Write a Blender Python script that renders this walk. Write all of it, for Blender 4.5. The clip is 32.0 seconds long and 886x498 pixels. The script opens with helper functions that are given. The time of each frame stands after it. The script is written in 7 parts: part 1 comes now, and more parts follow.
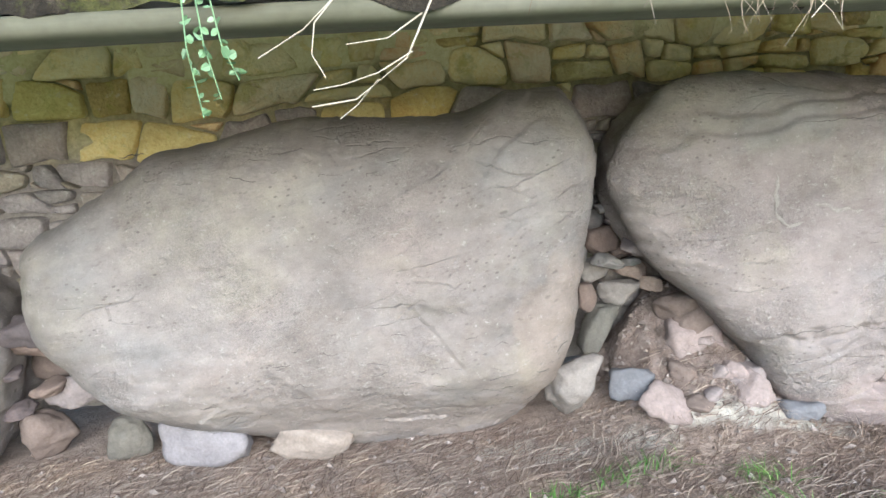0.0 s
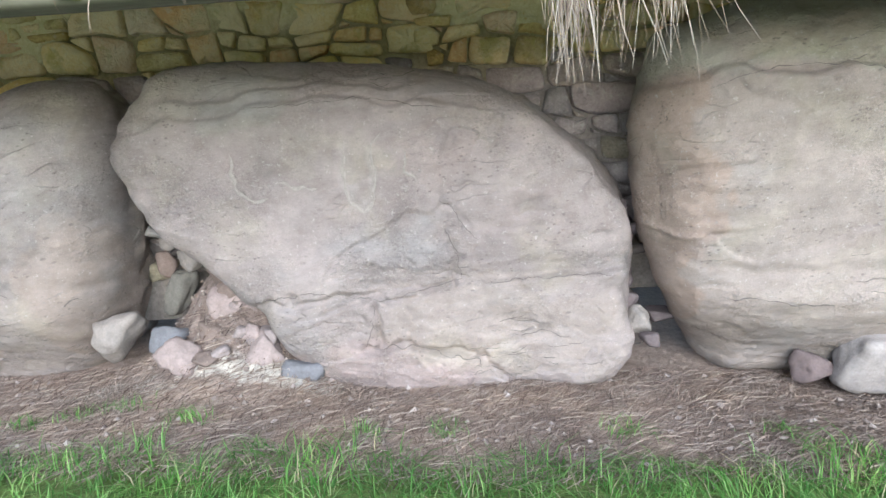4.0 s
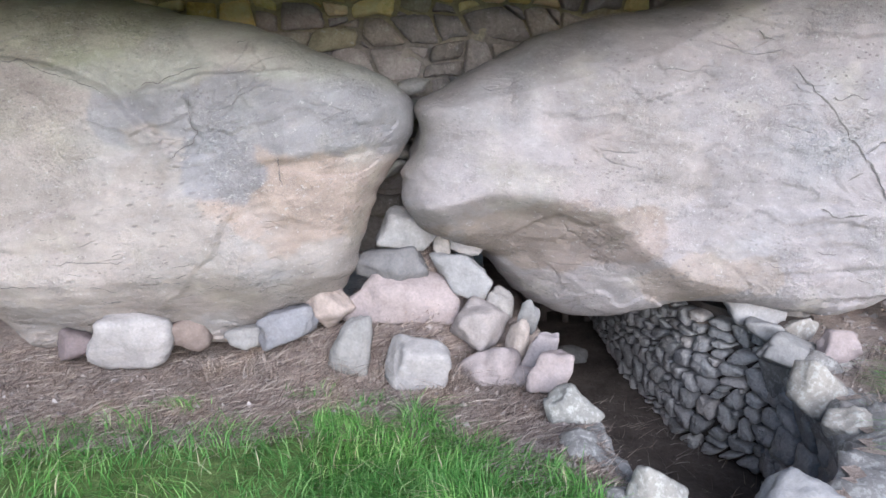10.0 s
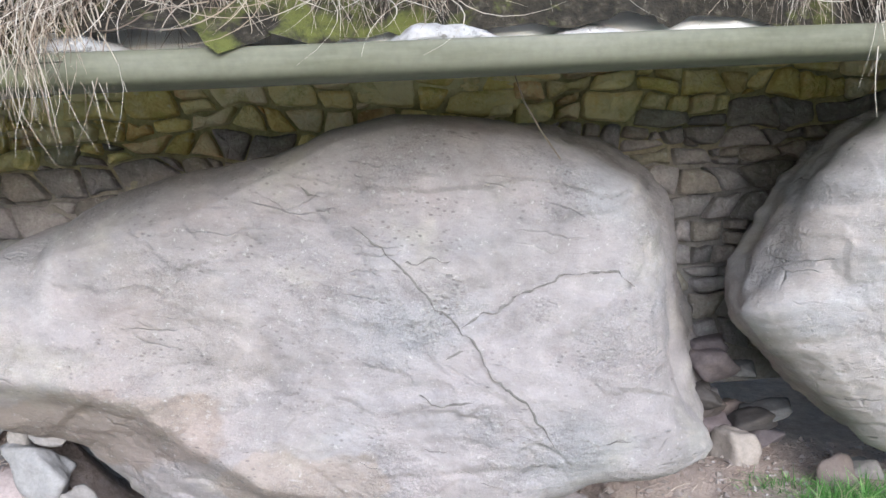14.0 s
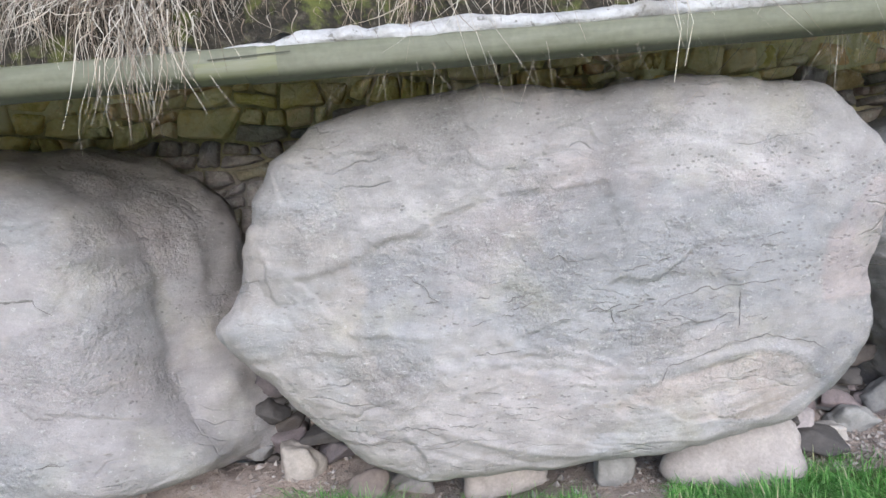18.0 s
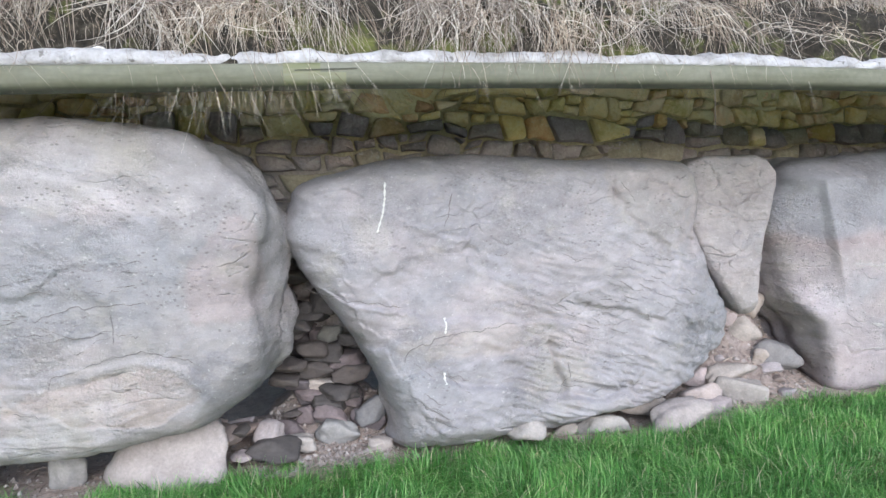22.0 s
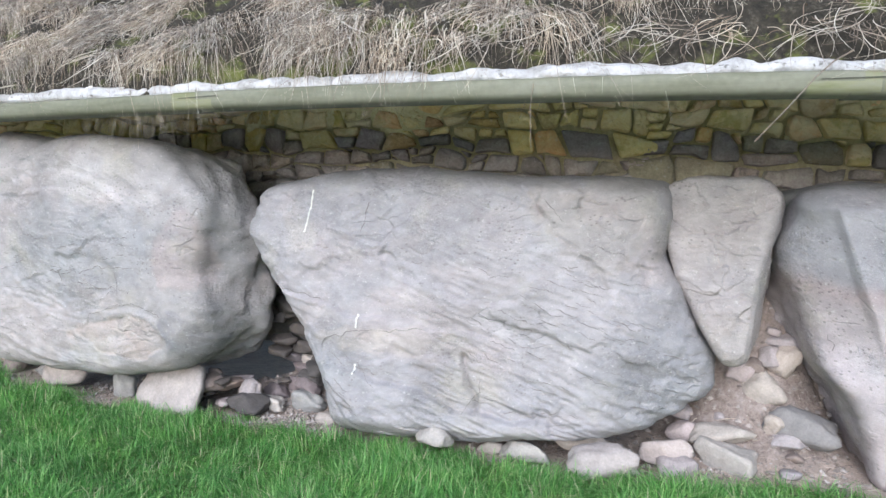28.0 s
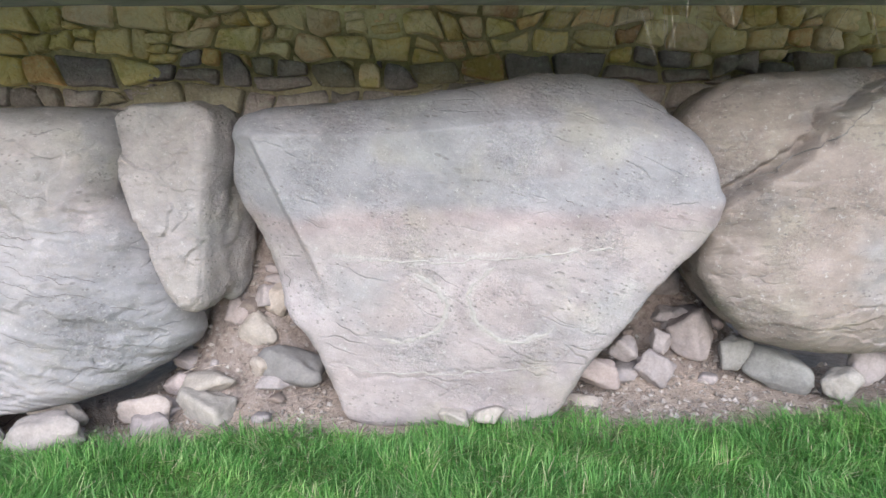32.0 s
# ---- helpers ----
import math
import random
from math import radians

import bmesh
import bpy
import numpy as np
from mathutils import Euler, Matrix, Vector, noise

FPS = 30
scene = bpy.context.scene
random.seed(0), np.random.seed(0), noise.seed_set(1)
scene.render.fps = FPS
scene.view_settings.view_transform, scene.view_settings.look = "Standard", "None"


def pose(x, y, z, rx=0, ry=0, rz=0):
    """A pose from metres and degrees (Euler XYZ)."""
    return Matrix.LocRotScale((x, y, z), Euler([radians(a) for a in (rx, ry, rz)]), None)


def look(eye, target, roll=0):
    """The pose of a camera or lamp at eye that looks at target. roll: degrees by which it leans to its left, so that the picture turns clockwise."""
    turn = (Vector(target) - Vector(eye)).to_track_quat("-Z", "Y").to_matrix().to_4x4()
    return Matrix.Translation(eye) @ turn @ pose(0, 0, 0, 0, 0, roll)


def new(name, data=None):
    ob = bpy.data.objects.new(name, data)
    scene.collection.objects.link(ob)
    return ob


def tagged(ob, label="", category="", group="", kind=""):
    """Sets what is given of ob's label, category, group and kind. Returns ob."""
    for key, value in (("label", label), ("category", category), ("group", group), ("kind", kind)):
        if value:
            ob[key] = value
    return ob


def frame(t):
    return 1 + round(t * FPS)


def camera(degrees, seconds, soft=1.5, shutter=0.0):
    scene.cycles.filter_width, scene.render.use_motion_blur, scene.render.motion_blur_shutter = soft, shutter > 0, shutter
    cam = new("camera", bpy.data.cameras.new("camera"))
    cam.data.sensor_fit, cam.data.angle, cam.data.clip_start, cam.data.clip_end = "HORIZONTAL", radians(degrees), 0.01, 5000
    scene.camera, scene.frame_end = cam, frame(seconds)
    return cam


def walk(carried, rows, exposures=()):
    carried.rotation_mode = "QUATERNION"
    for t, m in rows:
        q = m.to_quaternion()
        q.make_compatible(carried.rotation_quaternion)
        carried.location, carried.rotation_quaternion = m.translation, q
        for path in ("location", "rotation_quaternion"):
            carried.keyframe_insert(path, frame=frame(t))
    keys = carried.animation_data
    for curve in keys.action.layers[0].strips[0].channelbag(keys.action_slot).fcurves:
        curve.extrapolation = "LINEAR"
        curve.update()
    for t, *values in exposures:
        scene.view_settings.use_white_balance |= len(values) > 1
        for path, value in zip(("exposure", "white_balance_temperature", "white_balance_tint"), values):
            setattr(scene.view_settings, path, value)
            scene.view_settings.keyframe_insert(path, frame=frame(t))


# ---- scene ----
cam = camera(69.0, 32.0)
METRES, EYE, TILT, LEAN, TURN = 17.0, 1.5, -10.5, 4.3, 0.0
ROWS = [
    (0.0, 0.0, 0.0, 0.0, 0.0, 0.0, -0.0),
    (0.5, 0.0223, -0.0039, -0.0006, 4.41, -0.67, -1.92),
    (1.0, 0.044, -0.0079, 0.0003, 1.05, -0.18, -0.64),
    (1.5, 0.0658, -0.0042, 0.0011, 0.44, 2.26, -3.11),
    (2.0, 0.0858, -0.0027, 0.0016, 0.96, 1.91, 0.65),
    (2.5, 0.1075, -0.0129, -0.0011, 3.28, 1.33, -1.21),
    (4.5, 0.1689, -0.009, 0.0008, 8.03, -2.24, -0.87),
    (5.0, 0.1871, -0.011, 0.0026, 6.96, -0.7, -0.33),
    (5.5, 0.2015, -0.0047, 0.0057, 6.28, 1.82, -3.21),
    (6.0, 0.2122, 0.0015, 0.0083, 2.92, 1.82, -1.5),
    (6.5, 0.2252, 0.0004, 0.0081, 4.4, 1.94, -1.39),
    (7.0, 0.2395, -0.0062, 0.0082, 5.12, 1.65, -1.75),
    (7.5, 0.248, -0.0088, 0.0078, 5.06, 2.21, -0.01),
    (8.0, 0.261, -0.0037, 0.0087, 4.27, 1.42, -1.99),
    (8.5, 0.2754, 0.0018, 0.0128, 2.5, 2.89, -3.21),
    (9.0, 0.2901, 0.002, 0.0123, 1.52, 1.05, -1.98),
    (9.5, 0.3087, -0.0041, 0.011, 2.64, -1.51, -2.97),
    (10.0, 0.3246, -0.0075, 0.0091, -1.43, -4.36, -2.16),
    (10.5, 0.339, -0.0042, 0.0065, -2.86, -7.57, -2.42),
    (11.0, 0.3528, 0.0006, 0.0092, 0.62, -8.21, -3.4),
    (11.5, 0.3667, -0.0015, 0.0136, 4.27, -1.73, -1.75),
    (12.0, 0.3818, -0.0093, 0.0146, 6.24, 1.13, -4.19),
    (12.5, 0.3925, -0.0096, 0.0161, 4.69, 3.85, -2.01),
    (13.0, 0.4035, 0.0033, 0.0194, 6.07, 6.3, -3.89),
    (13.5, 0.4173, 0.0123, 0.0226, 1.06, 6.55, -1.55),
    (15.5, 0.4875, 0.0352, 0.0332, 3.51, 4.78, -0.45),
    (16.0, 0.5077, 0.0318, 0.0333, 6.23, 2.92, -0.12),
    (16.5, 0.5256, 0.0265, 0.0334, 5.42, 3.27, -1.74),
    (17.0, 0.539, 0.0266, 0.033, 3.69, 4.37, 0.03),
    (17.5, 0.5524, 0.0271, 0.0351, 3.85, 6.02, -1.13),
    (18.0, 0.5635, 0.0245, 0.0348, 4.98, 5.47, -0.02),
    (18.5, 0.5784, 0.0169, 0.0336, 6.92, 3.92, -0.6),
    (19.0, 0.5898, 0.0105, 0.0334, 3.81, 5.05, 0.03),
    (19.5, 0.6058, 0.0124, 0.0319, 2.36, 3.75, -0.08),
    (20.0, 0.6209, 0.015, 0.0347, 2.78, 3.79, -0.14),
    (20.5, 0.6373, 0.0104, 0.034, 6.68, 4.58, -0.51),
    (21.0, 0.6559, 0.0027, 0.035, 3.91, 5.15, -1.83),
    (21.5, 0.6726, 0.0029, 0.0354, -0.58, 6.47, -1.34),
    (22.0, 0.6919, 0.0116, 0.0389, -1.0, 6.75, -2.12),
    (22.5, 0.7084, 0.0114, 0.0375, 2.43, 6.07, -0.04),
    (23.0, 0.7224, 0.0029, 0.0391, 4.13, 5.55, -1.27),
    (23.5, 0.7293, 0.0005, 0.0399, 3.89, 8.18, -2.16),
    (24.0, 0.7394, 0.0072, 0.0404, 8.03, 7.55, -4.81),
    (24.5, 0.7486, 0.0134, 0.0436, 10.45, 7.03, -5.63),
    (25.0, 0.7605, 0.0134, 0.0439, 15.42, 5.39, -5.9),
    (25.5, 0.7731, 0.0127, 0.0449, 16.5, 5.8, -8.27),
    (27.5, 0.7995, 0.0333, 0.0501, 25.34, 4.87, -10.68),
    (28.0, 0.8145, 0.0286, 0.0509, 28.17, 4.36, -10.6),
    (28.5, 0.8219, 0.028, 0.0513, 25.88, 4.87, -7.87),
    (29.0, 0.8281, 0.0379, 0.0525, 22.41, 0.88, -6.59),
    (29.5, 0.8364, 0.0532, 0.057, 21.02, 1.12, -6.08),
    (30.0, 0.8497, 0.0608, 0.059, 17.95, 1.68, -4.24),
    (30.5, 0.8712, 0.0613, 0.061, 19.96, -0.23, -5.31),
    (31.0, 0.8862, 0.0622, 0.0624, 15.51, 0.51, -4.44),
    (31.5, 0.8984, 0.0759, 0.065, 15.27, 1.53, -8.28),
    (32.0, 0.9092, 0.0866, 0.0684, 15.35, 0.65, -5.79),
]
walk(cam, [(t, pose(0, 0, EYE, TILT, LEAN, TURN) @ pose(METRES * x, METRES * y, METRES * z, 90 + pitch, roll, yaw)) for t, x, y, z, yaw, pitch, roll in ROWS], [(0.0, 0.60, 6000, 9), (2.0, 0.68, 6000, 9), (5.0, 0.50, 5790, 10), (11.0, 0.46, 5740, 14), (15.5, 0.49, 5830, 11), (17.0, 0.39, 5790, 11), (20.0, 0.22, 5720, 10), (22.0, 0.32, 5690, 11), (25.0, 0.48, 5680, 13), (29.0, 0.46, 5760, 9), (32.0, 0.44, 5930, 11)])

# ---- light ----
world = bpy.data.worlds.new("overcast_sky")
scene.world = world
world.use_nodes = True
wn = world.node_tree.nodes
sky = wn.new("ShaderNodeTexSky")
sky.sky_type, sky.sun_disc = "NISHITA", False
sky.sun_elevation, sky.sun_rotation = radians(22), radians(168)
sky.air_density, sky.dust_density, sky.ozone_density = 1.0, 1.5, 1.0
world.node_tree.links.new(sky.outputs[0], wn["Background"].inputs[0])
wn["Background"].inputs[1].default_value = 0.15
sun = new("sun", bpy.data.lights.new("sun", "SUN"))
sun.data.energy, sun.data.angle, sun.data.color = 4.0, radians(62), (1.0, 0.99, 0.98)
sun.matrix_world = look((0, 0, 0), (-0.2, 0.92, -0.37))


# ---- numeric helpers ----
def smooth(a, b, x):
    k = np.clip((x - a) / (b - a), 0, 1)
    return k * k * (3 - 2 * k)


def vnoise(p, seed=0):
    """Smooth value noise in -1..1 for an (n, 3) array of places."""
    q = np.floor(p).astype(np.int64)
    f = p - q
    f = f * f * f * (f * (f * 6 - 15) + 10)
    out = np.zeros(len(p))
    for i in (0, 1):
        for j in (0, 1):
            for k in (0, 1):
                h = (q[:, 0] + i) * 73856093 ^ (q[:, 1] + j) * 19349663 ^ (q[:, 2] + k) * 83492791 ^ (seed * 2654435 + 97)
                h = (h ^ (h >> 13)) * 1274126177 & 0x7FFFFFFF
                h = (h ^ (h >> 15)) * 2246822519 & 0x7FFFFFFF
                w = (f[:, 0] if i else 1 - f[:, 0]) * (f[:, 1] if j else 1 - f[:, 1]) * (f[:, 2] if k else 1 - f[:, 2])
                out += w * (h / 0x3FFFFFFF - 1)
    return out


def fbm(p, octaves=4, seed=0):
    return sum(vnoise(p * 2.03**o, seed + o) * 0.5**o for o in range(octaves))


def spline(knots, x):
    """A smooth curve through (x, y) knots."""
    kx, ky = np.array([k[0] for k in knots], float), np.array([k[1] for k in knots], float)
    slope = np.gradient(ky, kx)
    x = np.asarray(x, float)
    i = np.clip(np.searchsorted(kx, x) - 1, 0, len(kx) - 2)
    h = kx[i + 1] - kx[i]
    s = (x - kx[i]) / h
    inside = (2 * s**3 - 3 * s**2 + 1) * ky[i] + (s**3 - 2 * s**2 + s) * h * slope[i] + (3 * s**2 - 2 * s**3) * ky[i + 1] + (s**3 - s**2) * h * slope[i + 1]
    low, high = ky[0] + slope[0] * (x - kx[0]), ky[-1] + slope[-1] * (x - kx[-1])
    return np.where(x < kx[0], low, np.where(x > kx[-1], high, inside))


# ---- plan: the retaining wall, the eaves and the ground follow the ring of the mound ----
WALL = [(-4, 2.62), (-2, 2.85), (0.3, 3.05), (2.3, 3.3), (5.2, 3.43), (7.6, 3.6), (9.2, 3.75), (10.3, 3.9), (11.5, 4.17), (12.85, 4.52), (13.9, 4.86), (17, 5.95), (20, 7.2)]
EAVES = [(-4, 0.95), (-2, 1.09), (0, 1.25), (1.2, 1.39), (2.5, 1.52), (3.5, 1.66), (5.2, 1.8), (6.7, 1.99), (8.5, 2.22), (9.8, 2.45), (11.3, 2.7), (12.5, 2.93), (13.9, 3.25), (17, 4.2), (20, 5.3)]
EAVES_Z = [(-4, 1.715), (-1, 1.705), (0, 1.695), (0.8, 1.68), (1.5, 1.665), (2.2, 1.655), (3.5, 1.63), (6.7, 1.64), (9.8, 1.672), (12.1, 1.69), (14, 1.685), (15.5, 1.655), (17, 1.638), (20, 1.63)]
GROUND = [(-5, 0.22), (-2, 0.2), (0, 0.16), (1, 0.13), (2.4, 0.08), (4, -0.03), (5.3, -0.1), (7, -0.02), (8.5, 0.02), (10, -0.04), (12, -0.03), (14, -0.02), (18, 0.0)]
BANKS = [(5.42, 3.1, 0.36, 0.3, 0.6), (1.05, 3.02, 0.34, 0.36, 0.58), (13.6, 4.74, 0.34, 0.36, 1.15), (15.65, 5.5, 0.42, 0.34, 0.5), (4.88, 2.85, 0.3, 0.2, 0.14), (7.9, 3.25, 0.5, 0.22, 0.2), (8.6, 3.6, 0.3, 0.25, 0.12), (11.1, 4.15, 0.3, 0.26, 0.35), (10.7, 3.8, 0.3, 0.2, 0.12)]


def wall_y(x):
    return spline(WALL, x)


def eaves_y(x):
    return spline(EAVES, x)


def gutter_low(x):
    """How much lower the gutter's rim lies over the first boulders, where it is narrowed to fit the camera's view."""
    return 0.036 * smooth(4.2, 3.3, np.asarray(x, float))


def eaves_z(x):
    return spline(EAVES_Z, x)


def ground_z(x, y):
    """Height of the bare ground: flat, with gentle lumps, fading to level far away."""
    x, y = np.atleast_1d(np.asarray(x, float)), np.atleast_1d(np.asarray(y, float))
    near = smooth(12, 4, np.hypot(np.maximum(0, np.abs(x - 7) - 9), np.maximum(0, np.abs(y - 2) - 3)))
    banks = sum(h * np.exp(-(((x - a) / p) ** 2) - ((y - c) / q) ** 2) for a, c, p, q, h in BANKS)
    clods = np.minimum(1, banks / 0.12) * (0.05 * np.abs(fbm(np.stack([x * 5, y * 5, 0 * x], 1), 3, 27)) + 0.025 * np.abs(fbm(np.stack([x * 14, y * 14, 0 * x], 1), 2, 28)) - 0.02)
    lumps = banks + clods + 0.018 * fbm(np.stack([x * 1.7, y * 1.7, 0 * x], 1), 3, 5)
    return (spline(GROUND, np.clip(x, -5, 18)) + lumps) * near


def mesh_object(name, verts, faces, material=None, parent=None, smooth_shade=True):
    me = bpy.data.meshes.new(name)
    me.from_pydata([tuple(v) for v in verts] if not isinstance(verts, list) else verts, [], faces)
    if smooth_shade:
        me.polygons.foreach_set("use_smooth", [True] * len(me.polygons))
    me.update()
    ob = new(name, me)
    if material:
        me.materials.append(material)
    if parent:
        ob.parent = parent
    return ob


def part(name, bm, material, parent, label=""):
    me = bpy.data.meshes.new(name)
    bm.to_mesh(me)
    bm.free()
    me.materials.append(material)
    ob = new(name, me)
    ob.parent = parent
    return tagged(ob, label)


# ---- materials ----
def material(name, rough=0.85):
    m = bpy.data.materials.new(name)
    m.use_nodes = True
    b = m.node_tree.nodes["Principled BSDF"]
    b.inputs["Roughness"].default_value = rough
    b.inputs["Specular IOR Level"].default_value = 0.3
    return m, m.node_tree.nodes, m.node_tree.links, b


def tex_noise(nodes, links, coord, scale, detail=4, rough=0.6, stretch=None):
    n = nodes.new("ShaderNodeTexNoise")
    n.inputs["Scale"].default_value, n.inputs["Detail"].default_value, n.inputs["Roughness"].default_value = scale, detail, rough
    if stretch:
        mp = nodes.new("ShaderNodeMapping")
        mp.inputs["Scale"].default_value = stretch
        links.new(coord, mp.inputs[0])
        coord = mp.outputs[0]
    links.new(coord, n.inputs["Vector"])
    return n.outputs["Fac"]


def ramp(nodes, links, fac, stops):
    r = nodes.new("ShaderNodeValToRGB")
    e = r.color_ramp.elements
    while len(e) < len(stops):
        e.new(0.5)
    for el, (p, c) in zip(e, stops):
        el.position, el.color = p, (*c, 1) if len(c) == 3 else c
    links.new(fac, r.inputs[0])
    return r.outputs[0]


def mix(nodes, links, a, b, fac, mode="MIX"):
    m = nodes.new("ShaderNodeMix")
    m.data_type, m.blend_type = "RGBA", mode
    for sock, v in ((m.inputs[0], fac), (m.inputs[6], a), (m.inputs[7], b)):
        if isinstance(v, (int, float)):
            sock.default_value = v
        elif isinstance(v, tuple):
            sock.default_value = (*v, 1)
        else:
            links.new(v, sock)
    return m.outputs[2]


def bump(nodes, links, bsdf, pairs):
    last = None
    for height, strength, dist in pairs:
        b = nodes.new("ShaderNodeBump")
        b.inputs["Strength"].default_value, b.inputs["Distance"].default_value = strength, dist
        links.new(height, b.inputs["Height"])
        if last:
            links.new(last, b.inputs["Normal"])
        last = b.outputs[0]
    links.new(last, bsdf.inputs["Normal"])


def coords(nodes, kind="Object"):
    return nodes.new("ShaderNodeTexCoord").outputs[kind]


def grey(v):
    return (v, v, v)


# weathered greywacke of the big kerb boulders: the tint carries each stone's colours
M_BOULDER, n, l, b = material("weathered_greywacke", 0.92)
tint = n.new("ShaderNodeAttribute")
tint.attribute_name = "tint"
info = n.new("ShaderNodeObjectInfo")
shift = n.new("ShaderNodeVectorMath")
far = n.new("ShaderNodeCombineXYZ")
spin = n.new("ShaderNodeMath")
spin.operation, spin.inputs[1].default_value, spin.inputs[2].default_value = "MULTIPLY_ADD", 0.9, -0.45
l.new(info.outputs["Random"], spin.inputs[0])
for axis, k in (("X", 37.0), ("Y", 91.0), ("Z", 53.0)):
    m_ = n.new("ShaderNodeMath")
    m_.operation, m_.inputs[1].default_value = "MULTIPLY", k
    l.new(info.outputs["Random"], m_.inputs[0])
    l.new(m_.outputs[0], far.inputs[axis])
rot = n.new("ShaderNodeVectorRotate")
rot.rotation_type = "Y_AXIS"
l.new(coords(n), rot.inputs["Vector"])
l.new(spin.outputs[0], rot.inputs["Angle"])
shift.operation = "ADD"
l.new(rot.outputs[0], shift.inputs[0])
l.new(far.outputs[0], shift.inputs[1])
c = shift.outputs[0]
blotch = tex_noise(n, l, c, 2.2, 8, 0.66)
rosy = tex_noise(n, l, c, 1.7, 5, 0.6, (1, 1, 1.6))
cloud = tex_noise(n, l, c, 7.5, 7, 0.72, (1, 1, 1.5))
patch = tex_noise(n, l, c, 2.9, 5, 0.62)
grain = tex_noise(n, l, c, 170, 3, 0.8)
pits = tex_noise(n, l, c, 46, 4, 0.66)
dash = tex_noise(n, l, c, 9, 6, 0.64, (1, 1, 3.4))
streak = tex_noise(n, l, c, 30, 5, 0.68, (1, 1, 2.8))
ochre = tex_noise(n, l, c, 2.6, 5, 0.6)
rough_spot = ramp(n, l, patch, [(0.46, grey(0)), (0.62, grey(1))])


def hairlines(scale, stretch, keep_low, keep_high, line):
    """Sparse thin cracks: cell edges of a bent pattern, kept only here and there."""
    bend = n.new("ShaderNodeTexNoise")
    bend.inputs["Scale"].default_value, bend.inputs["Detail"].default_value = 4.0, 5.0
    l.new(c, bend.inputs["Vector"])
    add = n.new("ShaderNodeVectorMath")
    add.operation, add.inputs[2].default_value = "MULTIPLY_ADD", (0, 0, 0)
    add.inputs[1].default_value = (0.16, 0.16, 0.16)
    l.new(bend.outputs["Color"], add.inputs[0])
    l.new(c, add.inputs[2])
    mp = n.new("ShaderNodeMapping")
    mp.inputs["Scale"].default_value = stretch
    l.new(add.outputs[0], mp.inputs[0])
    cell = n.new("ShaderNodeTexVoronoi")
    cell.feature, cell.inputs["Scale"].default_value = "DISTANCE_TO_EDGE", scale
    l.new(mp.outputs[0], cell.inputs["Vector"])
    thin = ramp(n, l, cell.outputs["Distance"], [(0.0, grey(1)), (line, grey(0))])
    where = ramp(n, l, tex_noise(n, l, c, 3.3, 3, 0.55), [(keep_low, grey(0)), (keep_high, grey(1))])
    return mix(n, l, thin, where, 1.0, "MULTIPLY")


cracks = hairlines(1.3, (0.7, 1, 1.3), 0.56, 0.66, 0.007)
flakes = hairlines(4.2, (0.5, 1, 2.6), 0.55, 0.68, 0.035)


def pocks(scale, stretch, size, low, high, spread):
    """Small weathered holes, gathered in loose drifts."""
    mp = n.new("ShaderNodeMapping")
    mp.inputs["Scale"].default_value = stretch
    l.new(c, mp.inputs[0])
    cell = n.new("ShaderNodeTexVoronoi")
    cell.inputs["Scale"].default_value = scale
    l.new(mp.outputs[0], cell.inputs["Vector"])
    hole = ramp(n, l, cell.outputs["Distance"], [(size * 0.55, grey(1)), (size, grey(0))])
    where = ramp(n, l, tex_noise(n, l, c, spread, 4, 0.6, (1, 1, 1.7)), [(low, grey(0)), (high, grey(1))])
    return mix(n, l, hole, where, 1.0, "MULTIPLY")


small_pocks = pocks(40, (0.75, 1, 1.3), 0.26, 0.48, 0.60, 3.1)
large_pocks = pocks(17, (0.6, 1, 1.5), 0.2, 0.53, 0.64, 2.2)
col = mix(n, l, tint.outputs["Color"], (0.36, 0.30, 0.29), ramp(n, l, rosy, [(0.54, grey(0)), (0.70, grey(0.4))]))
col = mix(n, l, col, (0.335, 0.315, 0.26), ramp(n, l, ochre, [(0.54, grey(0)), (0.68, grey(0.45))]))
col = mix(n, l, col, (0.265, 0.275, 0.29), ramp(n, l, rosy, [(0.30, grey(0.5)), (0.46, grey(0))]))
col = mix(n, l, col, ramp(n, l, blotch, [(0.3, grey(0.40)), (0.7, grey(0.60))]), 0.85, "OVERLAY")
col = mix(n, l, col, ramp(n, l, cloud, [(0.3, grey(0.38)), (0.7, grey(0.62))]), 0.85, "OVERLAY")
speck = mix(n, l, grey(0.5), ramp(n, l, grain, [(0.3, grey(0.30)), (0.7, grey(0.70))]), mix(n, l, grey(0.3), grey(0.85), rough_spot))
col = mix(n, l, col, speck, 0.6, "OVERLAY")
col = mix(n, l, col, (0.21, 0.2, 0.2), ramp(n, l, dash, [(0.65, grey(0)), (0.70, grey(0.55))]))
col = mix(n, l, col, (0.44, 0.43, 0.415), ramp(n, l, pits, [(0.62, grey(0)), (0.69, grey(0.6))]))
col = mix(n, l, col, (0.26, 0.245, 0.24), ramp(n, l, pits, [(0.30, grey(0.65)), (0.385, grey(0))]))
col = mix(n, l, col, (0.19, 0.18, 0.18), mix(n, l, ramp(n, l, streak, [(0.60, grey(0)), (0.67, grey(0.75))]), mix(n, l, grey(0.35), grey(1), rough_spot), 1.0, "MULTIPLY"))
col = mix(n, l, col, (0.43, 0.42, 0.41), mix(n, l, ramp(n, l, streak, [(0.33, grey(0.7)), (0.41, grey(0))]), mix(n, l, grey(0.25), grey(1), rough_spot), 1.0, "MULTIPLY"))
